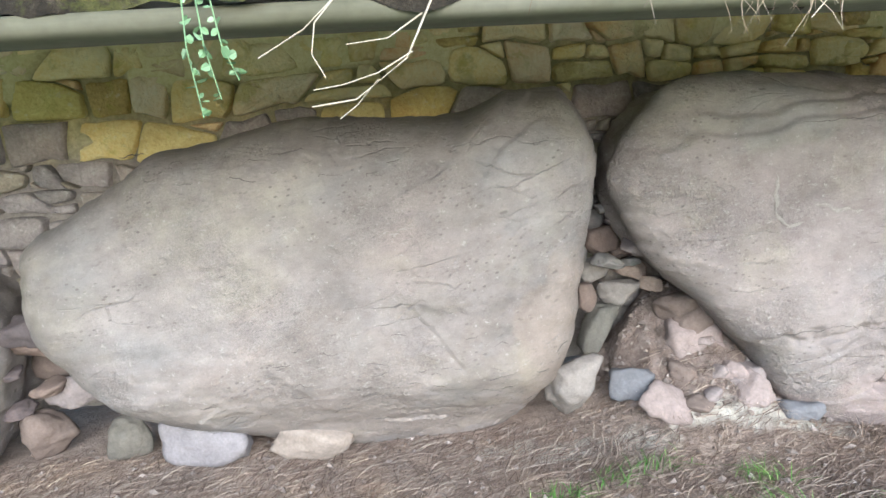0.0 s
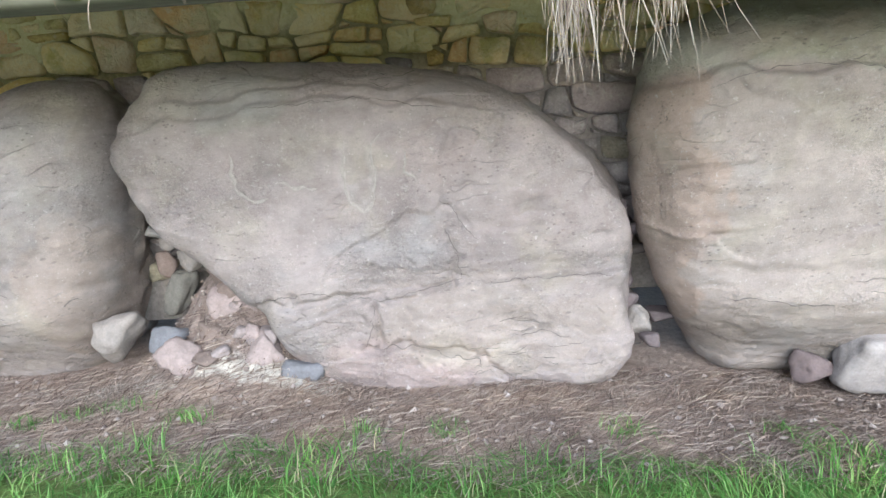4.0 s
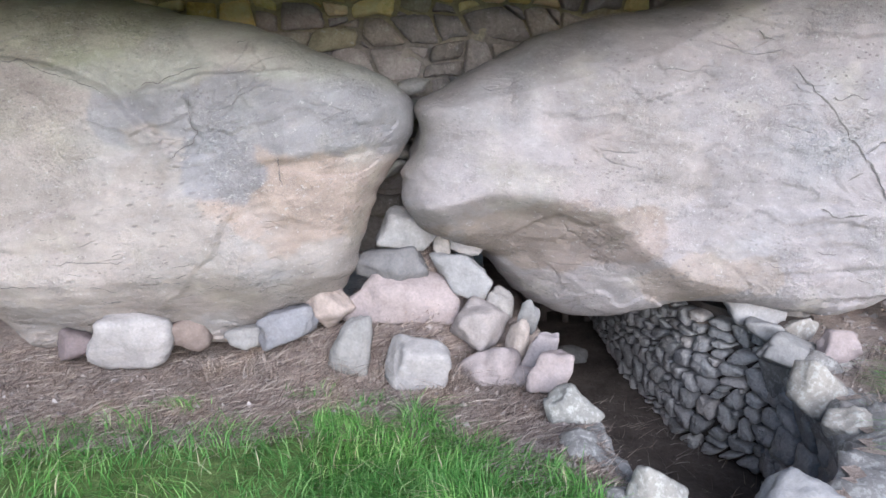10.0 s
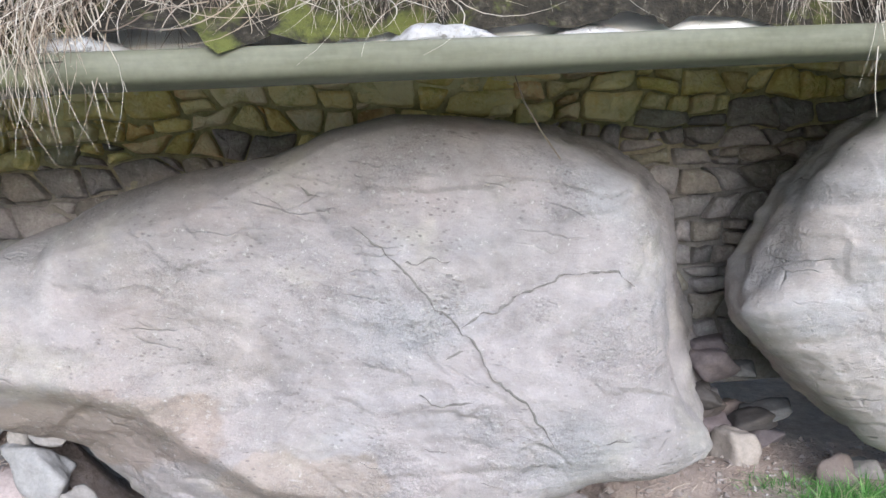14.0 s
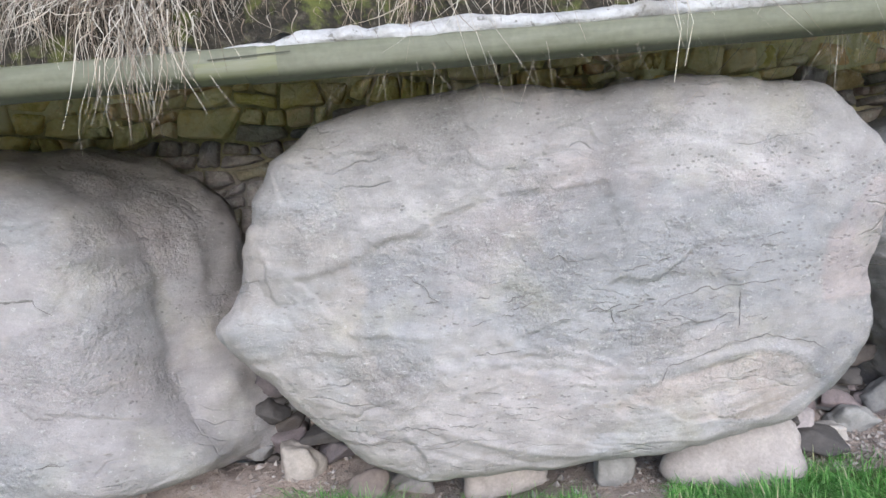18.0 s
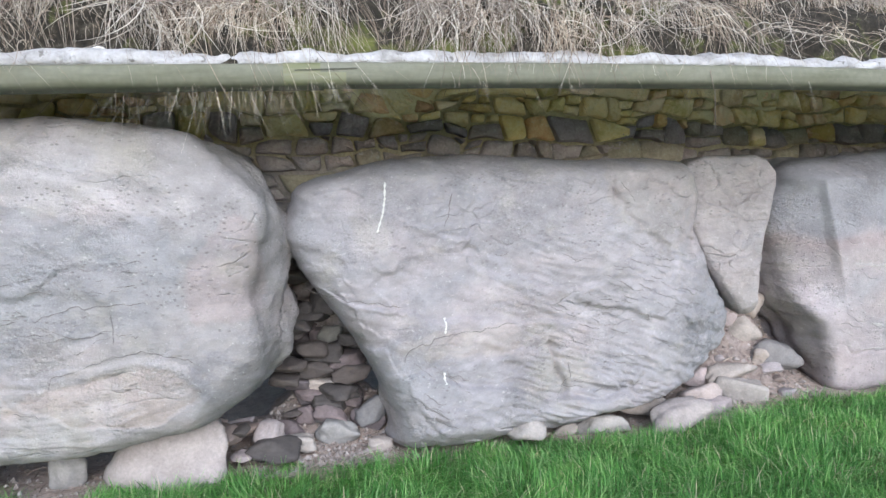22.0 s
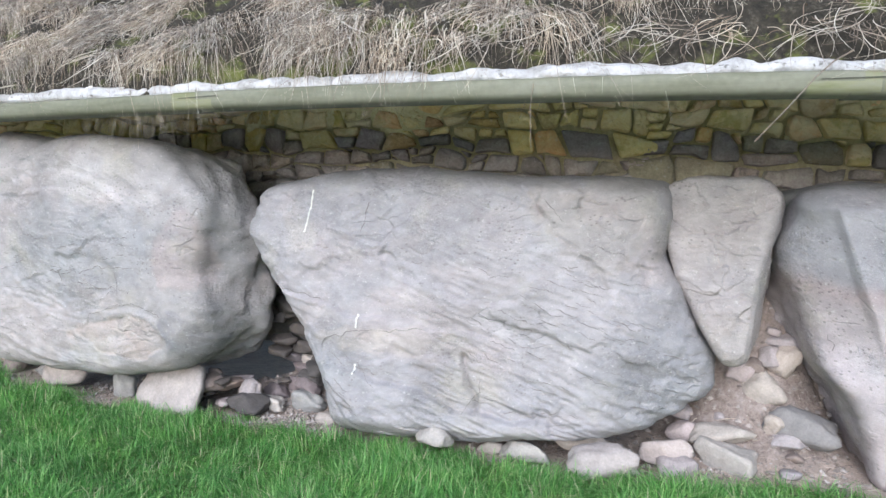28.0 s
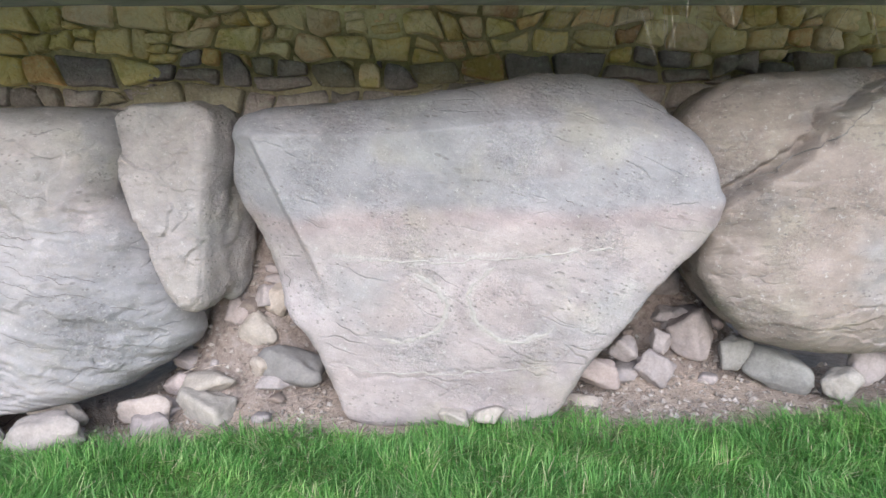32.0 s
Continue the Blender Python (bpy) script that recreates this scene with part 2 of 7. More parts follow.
col = mix(n, l, col, (0.13, 0.12, 0.115), mix(n, l, cracks, grey(0.22), 1.0, "MULTIPLY"))
col = mix(n, l, col, (0.2, 0.19, 0.185), mix(n, l, flakes, grey(0.25), 1.0, "MULTIPLY"))
col = mix(n, l, col, (0.15, 0.14, 0.135), mix(n, l, small_pocks, grey(0.6), 1.0, "MULTIPLY"))
col = mix(n, l, col, (0.16, 0.15, 0.145), mix(n, l, large_pocks, grey(0.55), 1.0, "MULTIPLY"))
l.new(col, b.inputs["Base Color"])
filled = mix(n, l, mix(n, l, grey(1), small_pocks, 1.0, "SUBTRACT"), large_pocks, 1.0, "SUBTRACT")
gritty = mix(n, l, grey(0.5), pits, rough_spot)
deep = mix(n, l, grey(1), cracks, 1.0, "SUBTRACT")
sliver = mix(n, l, grey(1), flakes, 1.0, "SUBTRACT")
bump(n, l, b, [(cloud, 0.25, 0.014), (streak, 0.4, 0.007), (dash, 0.25, 0.01), (sliver, 0.7, 0.008), (deep, 0.4, 0.009), (filled, 0.5, 0.006), (gritty, 1.0, 0.018), (grain, 0.6, 0.004)])


def stone_material(name, stops, lichen=(0.5, 0.5, 0.47), amount=0.3, moss=0.0):
    """Small stones: each one takes its own colour from the ramp."""
    m, n, l, b = material(name, 0.9)
    info = n.new("ShaderNodeObjectInfo")
    c = coords(n)
    col = ramp(n, l, info.outputs["Random"], stops)
    big, fine, spot = tex_noise(n, l, c, 9, 5, 0.7), tex_noise(n, l, c, 70, 4, 0.7), tex_noise(n, l, c, 26, 4, 0.6)
    col = mix(n, l, col, ramp(n, l, big, [(0.3, grey(0.33)), (0.7, grey(0.67))]), 0.75, "OVERLAY")
    col = mix(n, l, col, ramp(n, l, fine, [(0.25, grey(0.35)), (0.75, grey(0.65))]), 0.5, "OVERLAY")
    col = mix(n, l, col, lichen, ramp(n, l, spot, [(0.58, grey(0)), (0.68, grey(amount))]))
    if moss:
        world_place = n.new("ShaderNodeNewGeometry").outputs["Position"]
        damp = tex_noise(n, l, world_place, 4.5, 6, 0.68)
        col = mix(n, l, col, (0.46, 0.43, 0.11), ramp(n, l, damp, [(0.54, grey(0)), (0.62, grey(moss))]))
        pale = tex_noise(n, l, world_place, 2.3, 5, 0.7)
        col = mix(n, l, col, (0.80, 0.74, 0.47), ramp(n, l, pale, [(0.50, grey(0)), (0.64, grey(0.65))]))
    l.new(col, b.inputs["Base Color"])
    bump(n, l, b, [(big, 0.6, 0.02), (spot, 0.5, 0.01), (fine, 0.6, 0.005)])
    return m


# Algae hue, with its lightness raised to make up for the eaves' shade.
M_WALL_TOP = stone_material("algae_tinted_sandstone", [(0.0, (0.475, 0.362, 0.136)), (0.12, (0.814, 0.678, 0.271)), (0.3, (0.859, 0.757, 0.407)), (0.42, (0.678, 0.599, 0.215)), (0.55, (0.791, 0.542, 0.249)), (0.68, (0.791, 0.689, 0.463)), (0.82, (0.836, 0.689, 0.305)), (0.93, (0.565, 0.497, 0.226)), (1.0, (0.475, 0.305, 0.169))], (0.768, 0.768, 0.565), 0.4, 0.55)
M_WALL_LOW = stone_material("grey_rubble", [(0.0, (0.20, 0.185, 0.18)), (0.2, (0.318, 0.296, 0.296)), (0.4, (0.361, 0.332, 0.325)), (0.55, (0.235, 0.225, 0.23)), (0.68, (0.340, 0.304, 0.267)), (0.8, (0.347, 0.310, 0.310)), (0.92, (0.347, 0.325, 0.238)), (1.0, (0.19, 0.175, 0.165))], (0.5, 0.5, 0.48), 0.6)
M_LINING = stone_material("grey_lining_stone", [(0.0, (0.27, 0.265, 0.26)), (0.3, (0.40, 0.385, 0.375)), (0.6, (0.48, 0.46, 0.44)), (0.85, (0.36, 0.345, 0.34)), (1.0, (0.5, 0.46, 0.43))], (0.56, 0.56, 0.54), 0.4)

M_MORTAR, n, l, b = material("stained_mortar", 0.95)
c = coords(n)
f1, f2 = tex_noise(n, l, c, 5, 6, 0.7), tex_noise(n, l, c, 45, 4, 0.7)
height = n.new("ShaderNodeSeparateXYZ")
l.new(n.new("ShaderNodeNewGeometry").outputs["Position"], height.inputs[0])
ragged = n.new("ShaderNodeMath")
ragged.operation, ragged.inputs[1].default_value = "MULTIPLY_ADD", 0.3
l.new(f1, ragged.inputs[0])
l.new(height.outputs["Z"], ragged.inputs[2])
level = n.new("ShaderNodeMapRange")
level.inputs["From Min"].default_value, level.inputs["From Max"].default_value = 1.6, 1.85
l.new(ragged.outputs[0], level.inputs["Value"])
col = mix(n, l, mix(n, l, (0.19, 0.178, 0.168), (0.35, 0.33, 0.31), f1), mix(n, l, (0.28, 0.25, 0.11), (0.62, 0.58, 0.34), f1), level.outputs[0])
skim = n.new("ShaderNodeAttribute")
skim.attribute_name = "skim"
col = mix(n, l, col, mix(n, l, (0.60, 0.55, 0.24), (0.80, 0.76, 0.46), f1), mix(n, l, grey(0), level.outputs[0], skim.outputs["Fac"]))
col = mix(n, l, col, ramp(n, l, f2, [(0.3, grey(0.3)), (0.7, grey(0.7))]), 0.6, "OVERLAY")
l.new(col, b.inputs["Base Color"])
bump(n, l, b, [(f1, 0.5, 0.03), (f2, 0.6, 0.008)])

M_GUTTER, n, l, b = material("grey_green_membrane", 0.68)
c = coords(n)
f1, f2 = tex_noise(n, l, c, 2.5, 5, 0.6, (0.5, 3, 6)), tex_noise(n, l, c, 40, 3, 0.6)
col = ramp(n, l, f1, [(0.3, (0.10, 0.102, 0.066)), (0.55, (0.15, 0.152, 0.112)), (0.75, (0.185, 0.185, 0.145))])
col = mix(n, l, col, ramp(n, l, f2, [(0.3, grey(0.42)), (0.7, grey(0.58))]), 0.6, "OVERLAY")
l.new(col, b.inputs["Base Color"])
bump(n, l, b, [(f1, 0.15, 0.01)])

M_PLASTER, n, l, b = material("white_lime_crust", 0.95)
c = coords(n)
f1, f2, f3, f4 = tex_noise(n, l, c, 14, 7, 0.75), tex_noise(n, l, c, 75, 4, 0.75), tex_noise(n, l, c, 2.6, 5, 0.65), tex_noise(n, l, c, 32, 3, 0.6)
col = ramp(n, l, f1, [(0.3, (0.28, 0.27, 0.26)), (0.46, (0.52, 0.51, 0.51)), (0.68, (0.68, 0.68, 0.69))])
col = mix(n, l, col, (0.3, 0.28, 0.25), ramp(n, l, f3, [(0.54, grey(0)), (0.66, grey(0.65))]))
col = mix(n, l, col, (0.16, 0.15, 0.13), ramp(n, l, f4, [(0.62, grey(0)), (0.68, grey(0.75))]))
l.new(col, b.inputs["Base Color"])
bump(n, l, b, [(f1, 0.9, 0.03), (f4, 0.7, 0.012), (f2, 0.8, 0.006)])

M_TURF, n, l, b = material("dark_mossy_turf", 0.95)
c = coords(n)
f1, f2, f3 = tex_noise(n, l, c, 3.5, 6, 0.7), tex_noise(n, l, c, 30, 5, 0.7), tex_noise(n, l, c, 2.1, 3, 0.6)
col = ramp(n, l, f2, [(0.3, (0.012, 0.011, 0.009)), (0.55, (0.035, 0.03, 0.022)), (0.75, (0.12, 0.105, 0.08))])
col = mix(n, l, col, (0.125, 0.14, 0.033), ramp(n, l, f1, [(0.52, grey(0)), (0.62, grey(0.8))]))
l.new(col, b.inputs["Base Color"])
bump(n, l, b, [(f1, 0.6, 0.05), (f2, 0.9, 0.02)])

# Near-white so that the slab's unseen underside bounces light onto the wall.
M_CONCRETE, n, l, b = material("light_bouncing_concrete", 0.9)
c = coords(n)
f1 = tex_noise(n, l, c, 6, 6, 0.7)
l.new(ramp(n, l, f1, [(0.3, (0.74, 0.73, 0.70)), (0.7, (0.84, 0.83, 0.80))]), b.inputs["Base Color"])
bump(n, l, b, [(f1, 0.4, 0.01)])


def blade_material(name, stops, rough=0.6, thin=0.0, patchy=0.0):
    m, n, l, b = material(name, rough)
    g = n.new("ShaderNodeNewGeometry")
    col = ramp(n, l, g.outputs["Random Per Island"], stops)
    if patchy:
        drift = tex_noise(n, l, g.outputs["Position"], 3.2, 5, 0.65)
        col = mix(n, l, col, ramp(n, l, drift, [(0.3, (0.36, 0.38, 0.40)), (0.5, grey(0.5)), (0.7, (0.66, 0.62, 0.55))]), patchy, "OVERLAY")
    l.new(col, b.inputs["Base Color"])
    if thin:
        glow = n.new("ShaderNodeBsdfTranslucent")
        both = n.new("ShaderNodeMixShader")
        both.inputs[0].default_value = thin
        l.new(col, glow.inputs["Color"])
        l.new(b.outputs[0], both.inputs[1])
        l.new(glow.outputs[0], both.inputs[2])
        l.new(both.outputs[0], n["Material Output"].inputs[0])
    return m


M_GRASS = blade_material("green_grass", [(0.0, (0.055, 0.17, 0.035)), (0.35, (0.13, 0.33, 0.075)), (0.7, (0.22, 0.45, 0.13)), (0.93, (0.38, 0.58, 0.23)), (0.97, (0.55, 0.52, 0.34)), (1.0, (0.62, 0.56, 0.40))], 0.5, 0.4, 0.9)
M_STRAW = blade_material("dry_straw", [(0.0, (0.11, 0.08, 0.06)), (0.3, (0.26, 0.21, 0.165)), (0.7, (0.44, 0.39, 0.33)), (1.0, (0.62, 0.58, 0.51))], 0.6, 0.25, 0.8)

M_LITTER = blade_material("trodden_straw", [(0.0, (0.11, 0.08, 0.068)), (0.3, (0.25, 0.195, 0.17)), (0.7, (0.39, 0.325, 0.285)), (1.0, (0.56, 0.49, 0.43))], 0.65, 0.2, 0.7)

# ---- kerb boulders ----
def closed_curve(points, count):
    """A rounded closed outline through the given corners, evenly stepped."""
    p = np.array(points, float)
    out = []
    for i in range(len(p)):
        a, b_, c_, d = p[i - 1], p[i], p[(i + 1) % len(p)], p[(i + 2) % len(p)]
        for s in np.linspace(0, 1, 12, endpoint=False):
            out.append(0.5 * (2 * b_ + (c_ - a) * s + (2 * a - 5 * b_ + 4 * c_ - d) * s**2 + (3 * b_ - a - 3 * c_ + d) * s**3))
    out = np.array(out + [out[0]])
    run = np.r_[0, np.cumsum(np.linalg.norm(np.diff(out, axis=0), axis=1))]
    at = np.linspace(0, run[-1], count, endpoint=False)
    return np.stack([np.interp(at, run, out[:, 0]), np.interp(at, run, out[:, 1])], 1)


def to_line(u, v, line):
    """Distance to a polyline, and the side of it (positive: above)."""
    best, side = np.full(len(u), 1e9), np.zeros(len(u))
    for (ax, ay), (bx, by) in zip(line, line[1:]):
        dx, dy = bx - ax, by - ay
        s = np.clip(((u - ax) * dx + (v - ay) * dy) / (dx * dx + dy * dy), 0, 1)
        d = np.hypot(u - ax - s * dx, v - ay - s * dy)
        near = d < best
        best = np.where(near, d, best)
        side = np.where(near, np.sign(dx * (v - ay) - dy * (u - ax)), side)
    return best, side


def crack(u, v, line, width=0.012, depth=0.025):
    q = np.stack([u * 8, v * 8, 0 * u], 1)
    w = 0.03 * fbm(q, 3, 31)
    w2 = 0.03 * fbm(q, 3, 37)
    d, _ = to_line(u + w, v + w2, line)
    return depth * np.exp(-((d / width) ** 2))


def ledge(u, v, line, drop=0.03, fade=0.35):
    """The side above the line lies back by drop close to the line and comes forward again away from it."""
    w = 0.03 * vnoise(np.stack([u * 7, v * 7, 0 * u], 1), 41)
    d, side = to_line(u, v + w, line)
    return drop * smooth(-0.008, 0.012, d * side) * np.exp(-d / fade)


def blob(u, v, cu, cv, ru, rv, seed=3, ragged=0.35):
    """A stain with a ragged edge, 0 to 1."""
    r = np.hypot((u - cu) / ru, (v - cv) / rv) + ragged * fbm(np.stack([u * 5, v * 5, 0 * u], 1), 5, seed)
    return smooth(1.05, 0.9, r)


def chips(u, v, seed, size, step, bedding):
    """Flaked surface: ragged plates that step a little forward or back from one another and tilt their own way."""
    rng = np.random.default_rng(seed)
    cb, sb = bedding
    p = np.stack([u, v, 0 * u + seed], 1)
    a = (u * sb - v * cb) * 0.55 + 0.3 * size * fbm(p * 0.8 / size, 3, seed)
    b_ = (v * sb + u * cb) * 1.25 + 0.3 * size * fbm(p * 0.8 / size, 3, seed + 1)
    number = int(np.ptp(a) * np.ptp(b_) / size**2)
    best, out = np.full(len(u), 1e9), np.zeros(len(u))
    for ca, cb_, lift, ta, tb in zip(rng.uniform(a.min(), a.max(), number), rng.uniform(b_.min(), b_.max(), number), rng.uniform(-1, 1, number), rng.normal(0, 0.5, number), rng.normal(0, 0.5, number)):
        d = (a - ca) ** 2 + (b_ - cb_) ** 2
        near = d < best
        best = np.where(near, d, best)
        out = np.where(near, lift + (ta * (a - ca) + tb * (b_ - cb_)) / size, out)
    return step * out


KERB = []


def boulder(label, centre, turn, outline, bulge, lean, relief, paint, seed, flat=3.2, back=0.55, bedding=(0.0, 1.0), rough=1.0, category="boulder", form=None, flare=0.0, lumpy=1.0, flare_left=0.0):
    """A kerb boulder. Outline: its corners, along the wall and up. Bulge: how far the face stands proud of the rim.
    Lean: how far the face falls back per metre of height. relief(u, v) adds depth to the face, form(u, v) bends the whole stone,
    paint(u, v) gives its colours. Flare: how much the flank widens towards its back."""
    half = 108
    side = 2 * half + 1
    rim_n = 8 * half
    rim = closed_curve(outline, rim_n)
    mid = np.array([(rim[:, 0].min() + rim[:, 0].max()) / 2, (rim[:, 1].min() + rim[:, 1].max()) / 2])
    wob = 0.012 * fbm(np.c_[rim * 5, np.full(rim_n, seed)], 3, seed) + 0.006 * fbm(np.c_[rim * 15, np.full(rim_n, seed)], 3, seed)
    rim = rim + (rim - mid) * wob[:, None]
    j, i = np.meshgrid(np.arange(-half, half + 1), np.arange(-half, half + 1))
    i, j = i.ravel(), j.ravel()
    ring = np.maximum(np.abs(i), np.abs(j))
    safe = np.maximum(ring, 1)
    walk_ = np.where(i == ring, safe + j, np.where(j == ring, 3 * safe - i, np.where(i == -ring, 5 * safe - j, 7 * safe + i)))
    at = np.where(ring == 0, 0, (walk_ / (8 * safe)) % 1.0)
    at = at * rim_n
    lo = np.floor(at).astype(int) % rim_n
    frac = (at - np.floor(at))[:, None]
    edge = rim[lo] * (1 - frac) + rim[(lo + 1) % rim_n] * frac
    rr = 1 - (1 - ring / half) ** 1.45
    uv = mid + (edge - mid) * rr[:, None]
    u, v = uv[:, 0], uv[:, 1]
    dome = np.sqrt(np.maximum(0, 1 - rr**flat))
    p = np.stack([u, v, 0 * u + seed * 3.7], 1)
    cb, sb = bedding
    along = np.stack([(u * sb - v * cb) * 2.6, (v * sb + u * cb) * 15, 0 * u + seed], 1)
    fade = smooth(1.0, 0.9, rr)
    big = lumpy * 0.042 * fbm(p * 1.6, 3, seed) + lumpy * 0.009 * fbm(p * 5, 3, seed + 9)
    scales = np.maximum(0, fbm(along, 3, seed + 4)) * smooth(-0.3, 0.5, vnoise(p * 2.1, seed + 5))
    small = rough * (0.007 * scales + 0.005 * np.abs(fbm(p * 12, 2, seed + 2)))
    small += rough * smooth(-0.35, 0.25, vnoise(p * 1.9, seed + 15)) * (chips(u, v, seed, 0.24, 0.007, bedding) + chips(u, v, seed + 50, 0.08, 0.004, bedding))
    small += 0.75 * rough * fade * chips(u, v, seed + 90, 0.5, 0.011, bedding)
    bent = form if form else none
    y = -bulge * dome + lean * (v - mid[1]) + (big * np.minimum(1, fade + 0.3) + small + relief(u, v)) + bent(u, v)
    front = np.stack([u, y, v], 1)
    faces = [(a_ * side + b_, (a_ + 1) * side + b_, (a_ + 1) * side + b_ + 1, a_ * side + b_ + 1) for a_ in range(side - 1) for b_ in range(side - 1)]
    border = np.r_[np.arange(0, side), np.arange(2 * side - 1, side * side, side), np.arange(side * side - 2, side * (side - 1) - 1, -1), np.arange(side * (side - 2), 0, -side)]
    rows, last, count_ = [front], border, len(front)
    wide = smooth(0.0, 1.0, (u[border] - mid[0]) / (rim[:, 0].max() - mid[0]))
    wide_left = smooth(0.0, 1.0, (mid[0] - u[border]) / (mid[0] - rim[:, 0].min()))
    window = np.exp(-((np.arange(-60, 61) / 26.0) ** 2))
    window /= window.sum()
    calm = np.stack([np.convolve(np.r_[w_[-60:], w_, w_[:60]], window, "valid") for w_ in (u[border], v[border], y[border])], 1)
    for s_ in np.linspace(0, 1, 15)[1:]:
        even = min(1.0, 4 * s_)
        ub, yb = uv[border] * (1 - even) + calm[:, :2] * even, y[border] * (1 - even) + calm[:, 2] * even
        k = 1 - 0.07 * s_**2 + flare * s_ * wide + flare_left * s_ * wide_left
        q = mid + (ub - mid) * k[:, None]
        yy = yb + back * s_ + 0.015 * s_ * fbm(np.c_[q * 5, np.full(len(border), s_ * 4 + seed)], 3, seed)
        bumps = 0.05 * s_ * fbm(np.c_[q * 3, yy * 7 + seed], 4, seed + 3) + 0.016 * even * fbm(np.c_[q * 9, yy * 12 + seed], 3, seed + 6)
        q = q + (q - mid) / (np.linalg.norm(q - mid, axis=1)[:, None] + 1e-6) * bumps[:, None]
        rows.append(np.stack([q[:, 0], yy, q[:, 1]], 1))
        now = count_ + np.arange(len(border))
        nxt = np.roll(np.arange(len(border)), -1)
        faces += np.stack([last, now, now[nxt], last[nxt]], 1).tolist()
        last, count_ = now, count_ + len(border)
    verts = np.concatenate(rows + [np.array([[mid[0], y.mean() + back + 0.25, mid[1]]])])
    faces += [(int(last[k]), count_, int(last[(k + 1) % len(last)])) for k in range(len(last))]
    me = bpy.data.meshes.new("kerb_boulder")
    me.from_pydata(verts.tolist(), [], faces)
    me.polygons.foreach_set("use_smooth", [True] * len(me.polygons))
    me.materials.append(M_BOULDER)
    colour = np.ones((len(verts), 4))
    colour[:, :3] = paint(verts[:, 0], verts[:, 2])
    attr = me.attributes.new("tint", "FLOAT_COLOR", "POINT")
    attr.data.foreach_set("color", colour.ravel())
    bm = bmesh.new()
    bm.from_mesh(me)
    bmesh.ops.recalc_face_normals(bm, faces=bm.faces[:])
    bm.to_mesh(me)
    bm.free()
    ob = new("kerb_boulder", me)
    KERB.append((ob, front))
    ob.matrix_world = pose(centre[0], centre[1], 0, 0, 0, turn)
    return tagged(ob, label, category, "kerb boulders round the mound")


def layers(base, *patches):
    """Colours of a stone: its base, then patches of (mask function, colour, strength)."""
    def paint(u, v):
        col = np.tile(np.array(base, float), (len(u), 1))
        for mask, colour, strength in patches:
            k = (mask(u, v) * strength)[:, None]
            col = col * (1 - k) + np.array(colour) * k
        return (col.mean(1, keepdims=True) * 0.25 + col * 0.75) * np.array((0.712, 0.692, 0.722))
    return paint


def none(u, v):
    return 0 * u


GREY, WARM, PINK, OCHRE, SLATE, MOSS, PALE = (0.40, 0.375, 0.35), (0.44, 0.395, 0.34), (0.45, 0.37, 0.34), (0.47, 0.37, 0.26), (0.29, 0.30, 0.31), (0.25, 0.255, 0.18), (0.52, 0.50, 0.47)


# ---- the kerb, one boulder after another ----
def relief_a(u, v):
    return 0.24 * smooth(0.6, 0.14, v) + 0.05 * smooth(1.38, 1.6, v)


boulder("pale grey rounded kerb boulder with a scaly lower face", (-0.56, 2.69), 5,
        [(-1.18, 0.96), (-1.13, 1.15), (-0.95, 1.28), (-0.76, 1.39), (-0.58, 1.49), (-0.33, 1.54), (-0.05, 1.59), (0.25, 1.57), (0.60, 1.55), (0.72, 1.58), (0.84, 1.64), (0.99, 1.64), (1.11, 1.60), (1.18, 1.38), (1.17, 1.21), (1.13, 0.99), (1.04, 0.54), (0.96, 0.33), (0.84, 0.14), (0.65, 0.05), (0.11, 0.06), (-0.40, 0.20), (-0.68, 0.32), (-0.90, 0.46), (-1.06, 0.65), (-1.16, 0.83)],
        0.36, 0.0, relief_a, layers((0.415, 0.385, 0.355), (lambda u, v: blob(u, v, 0.2, 0.45, 1.0, 0.35, 5), WARM, 0.5), (lambda u, v: blob(u, v, 1.0, 0.55, 0.2, 0.45, 6), (0.47, 0.39, 0.31), 0.55), (lambda u, v: blob(u, v, -0.5, 1.0, 0.5, 0.3, 8), PALE, 0.4)), 1, 8.0, flare=0.0, lumpy=0.7)


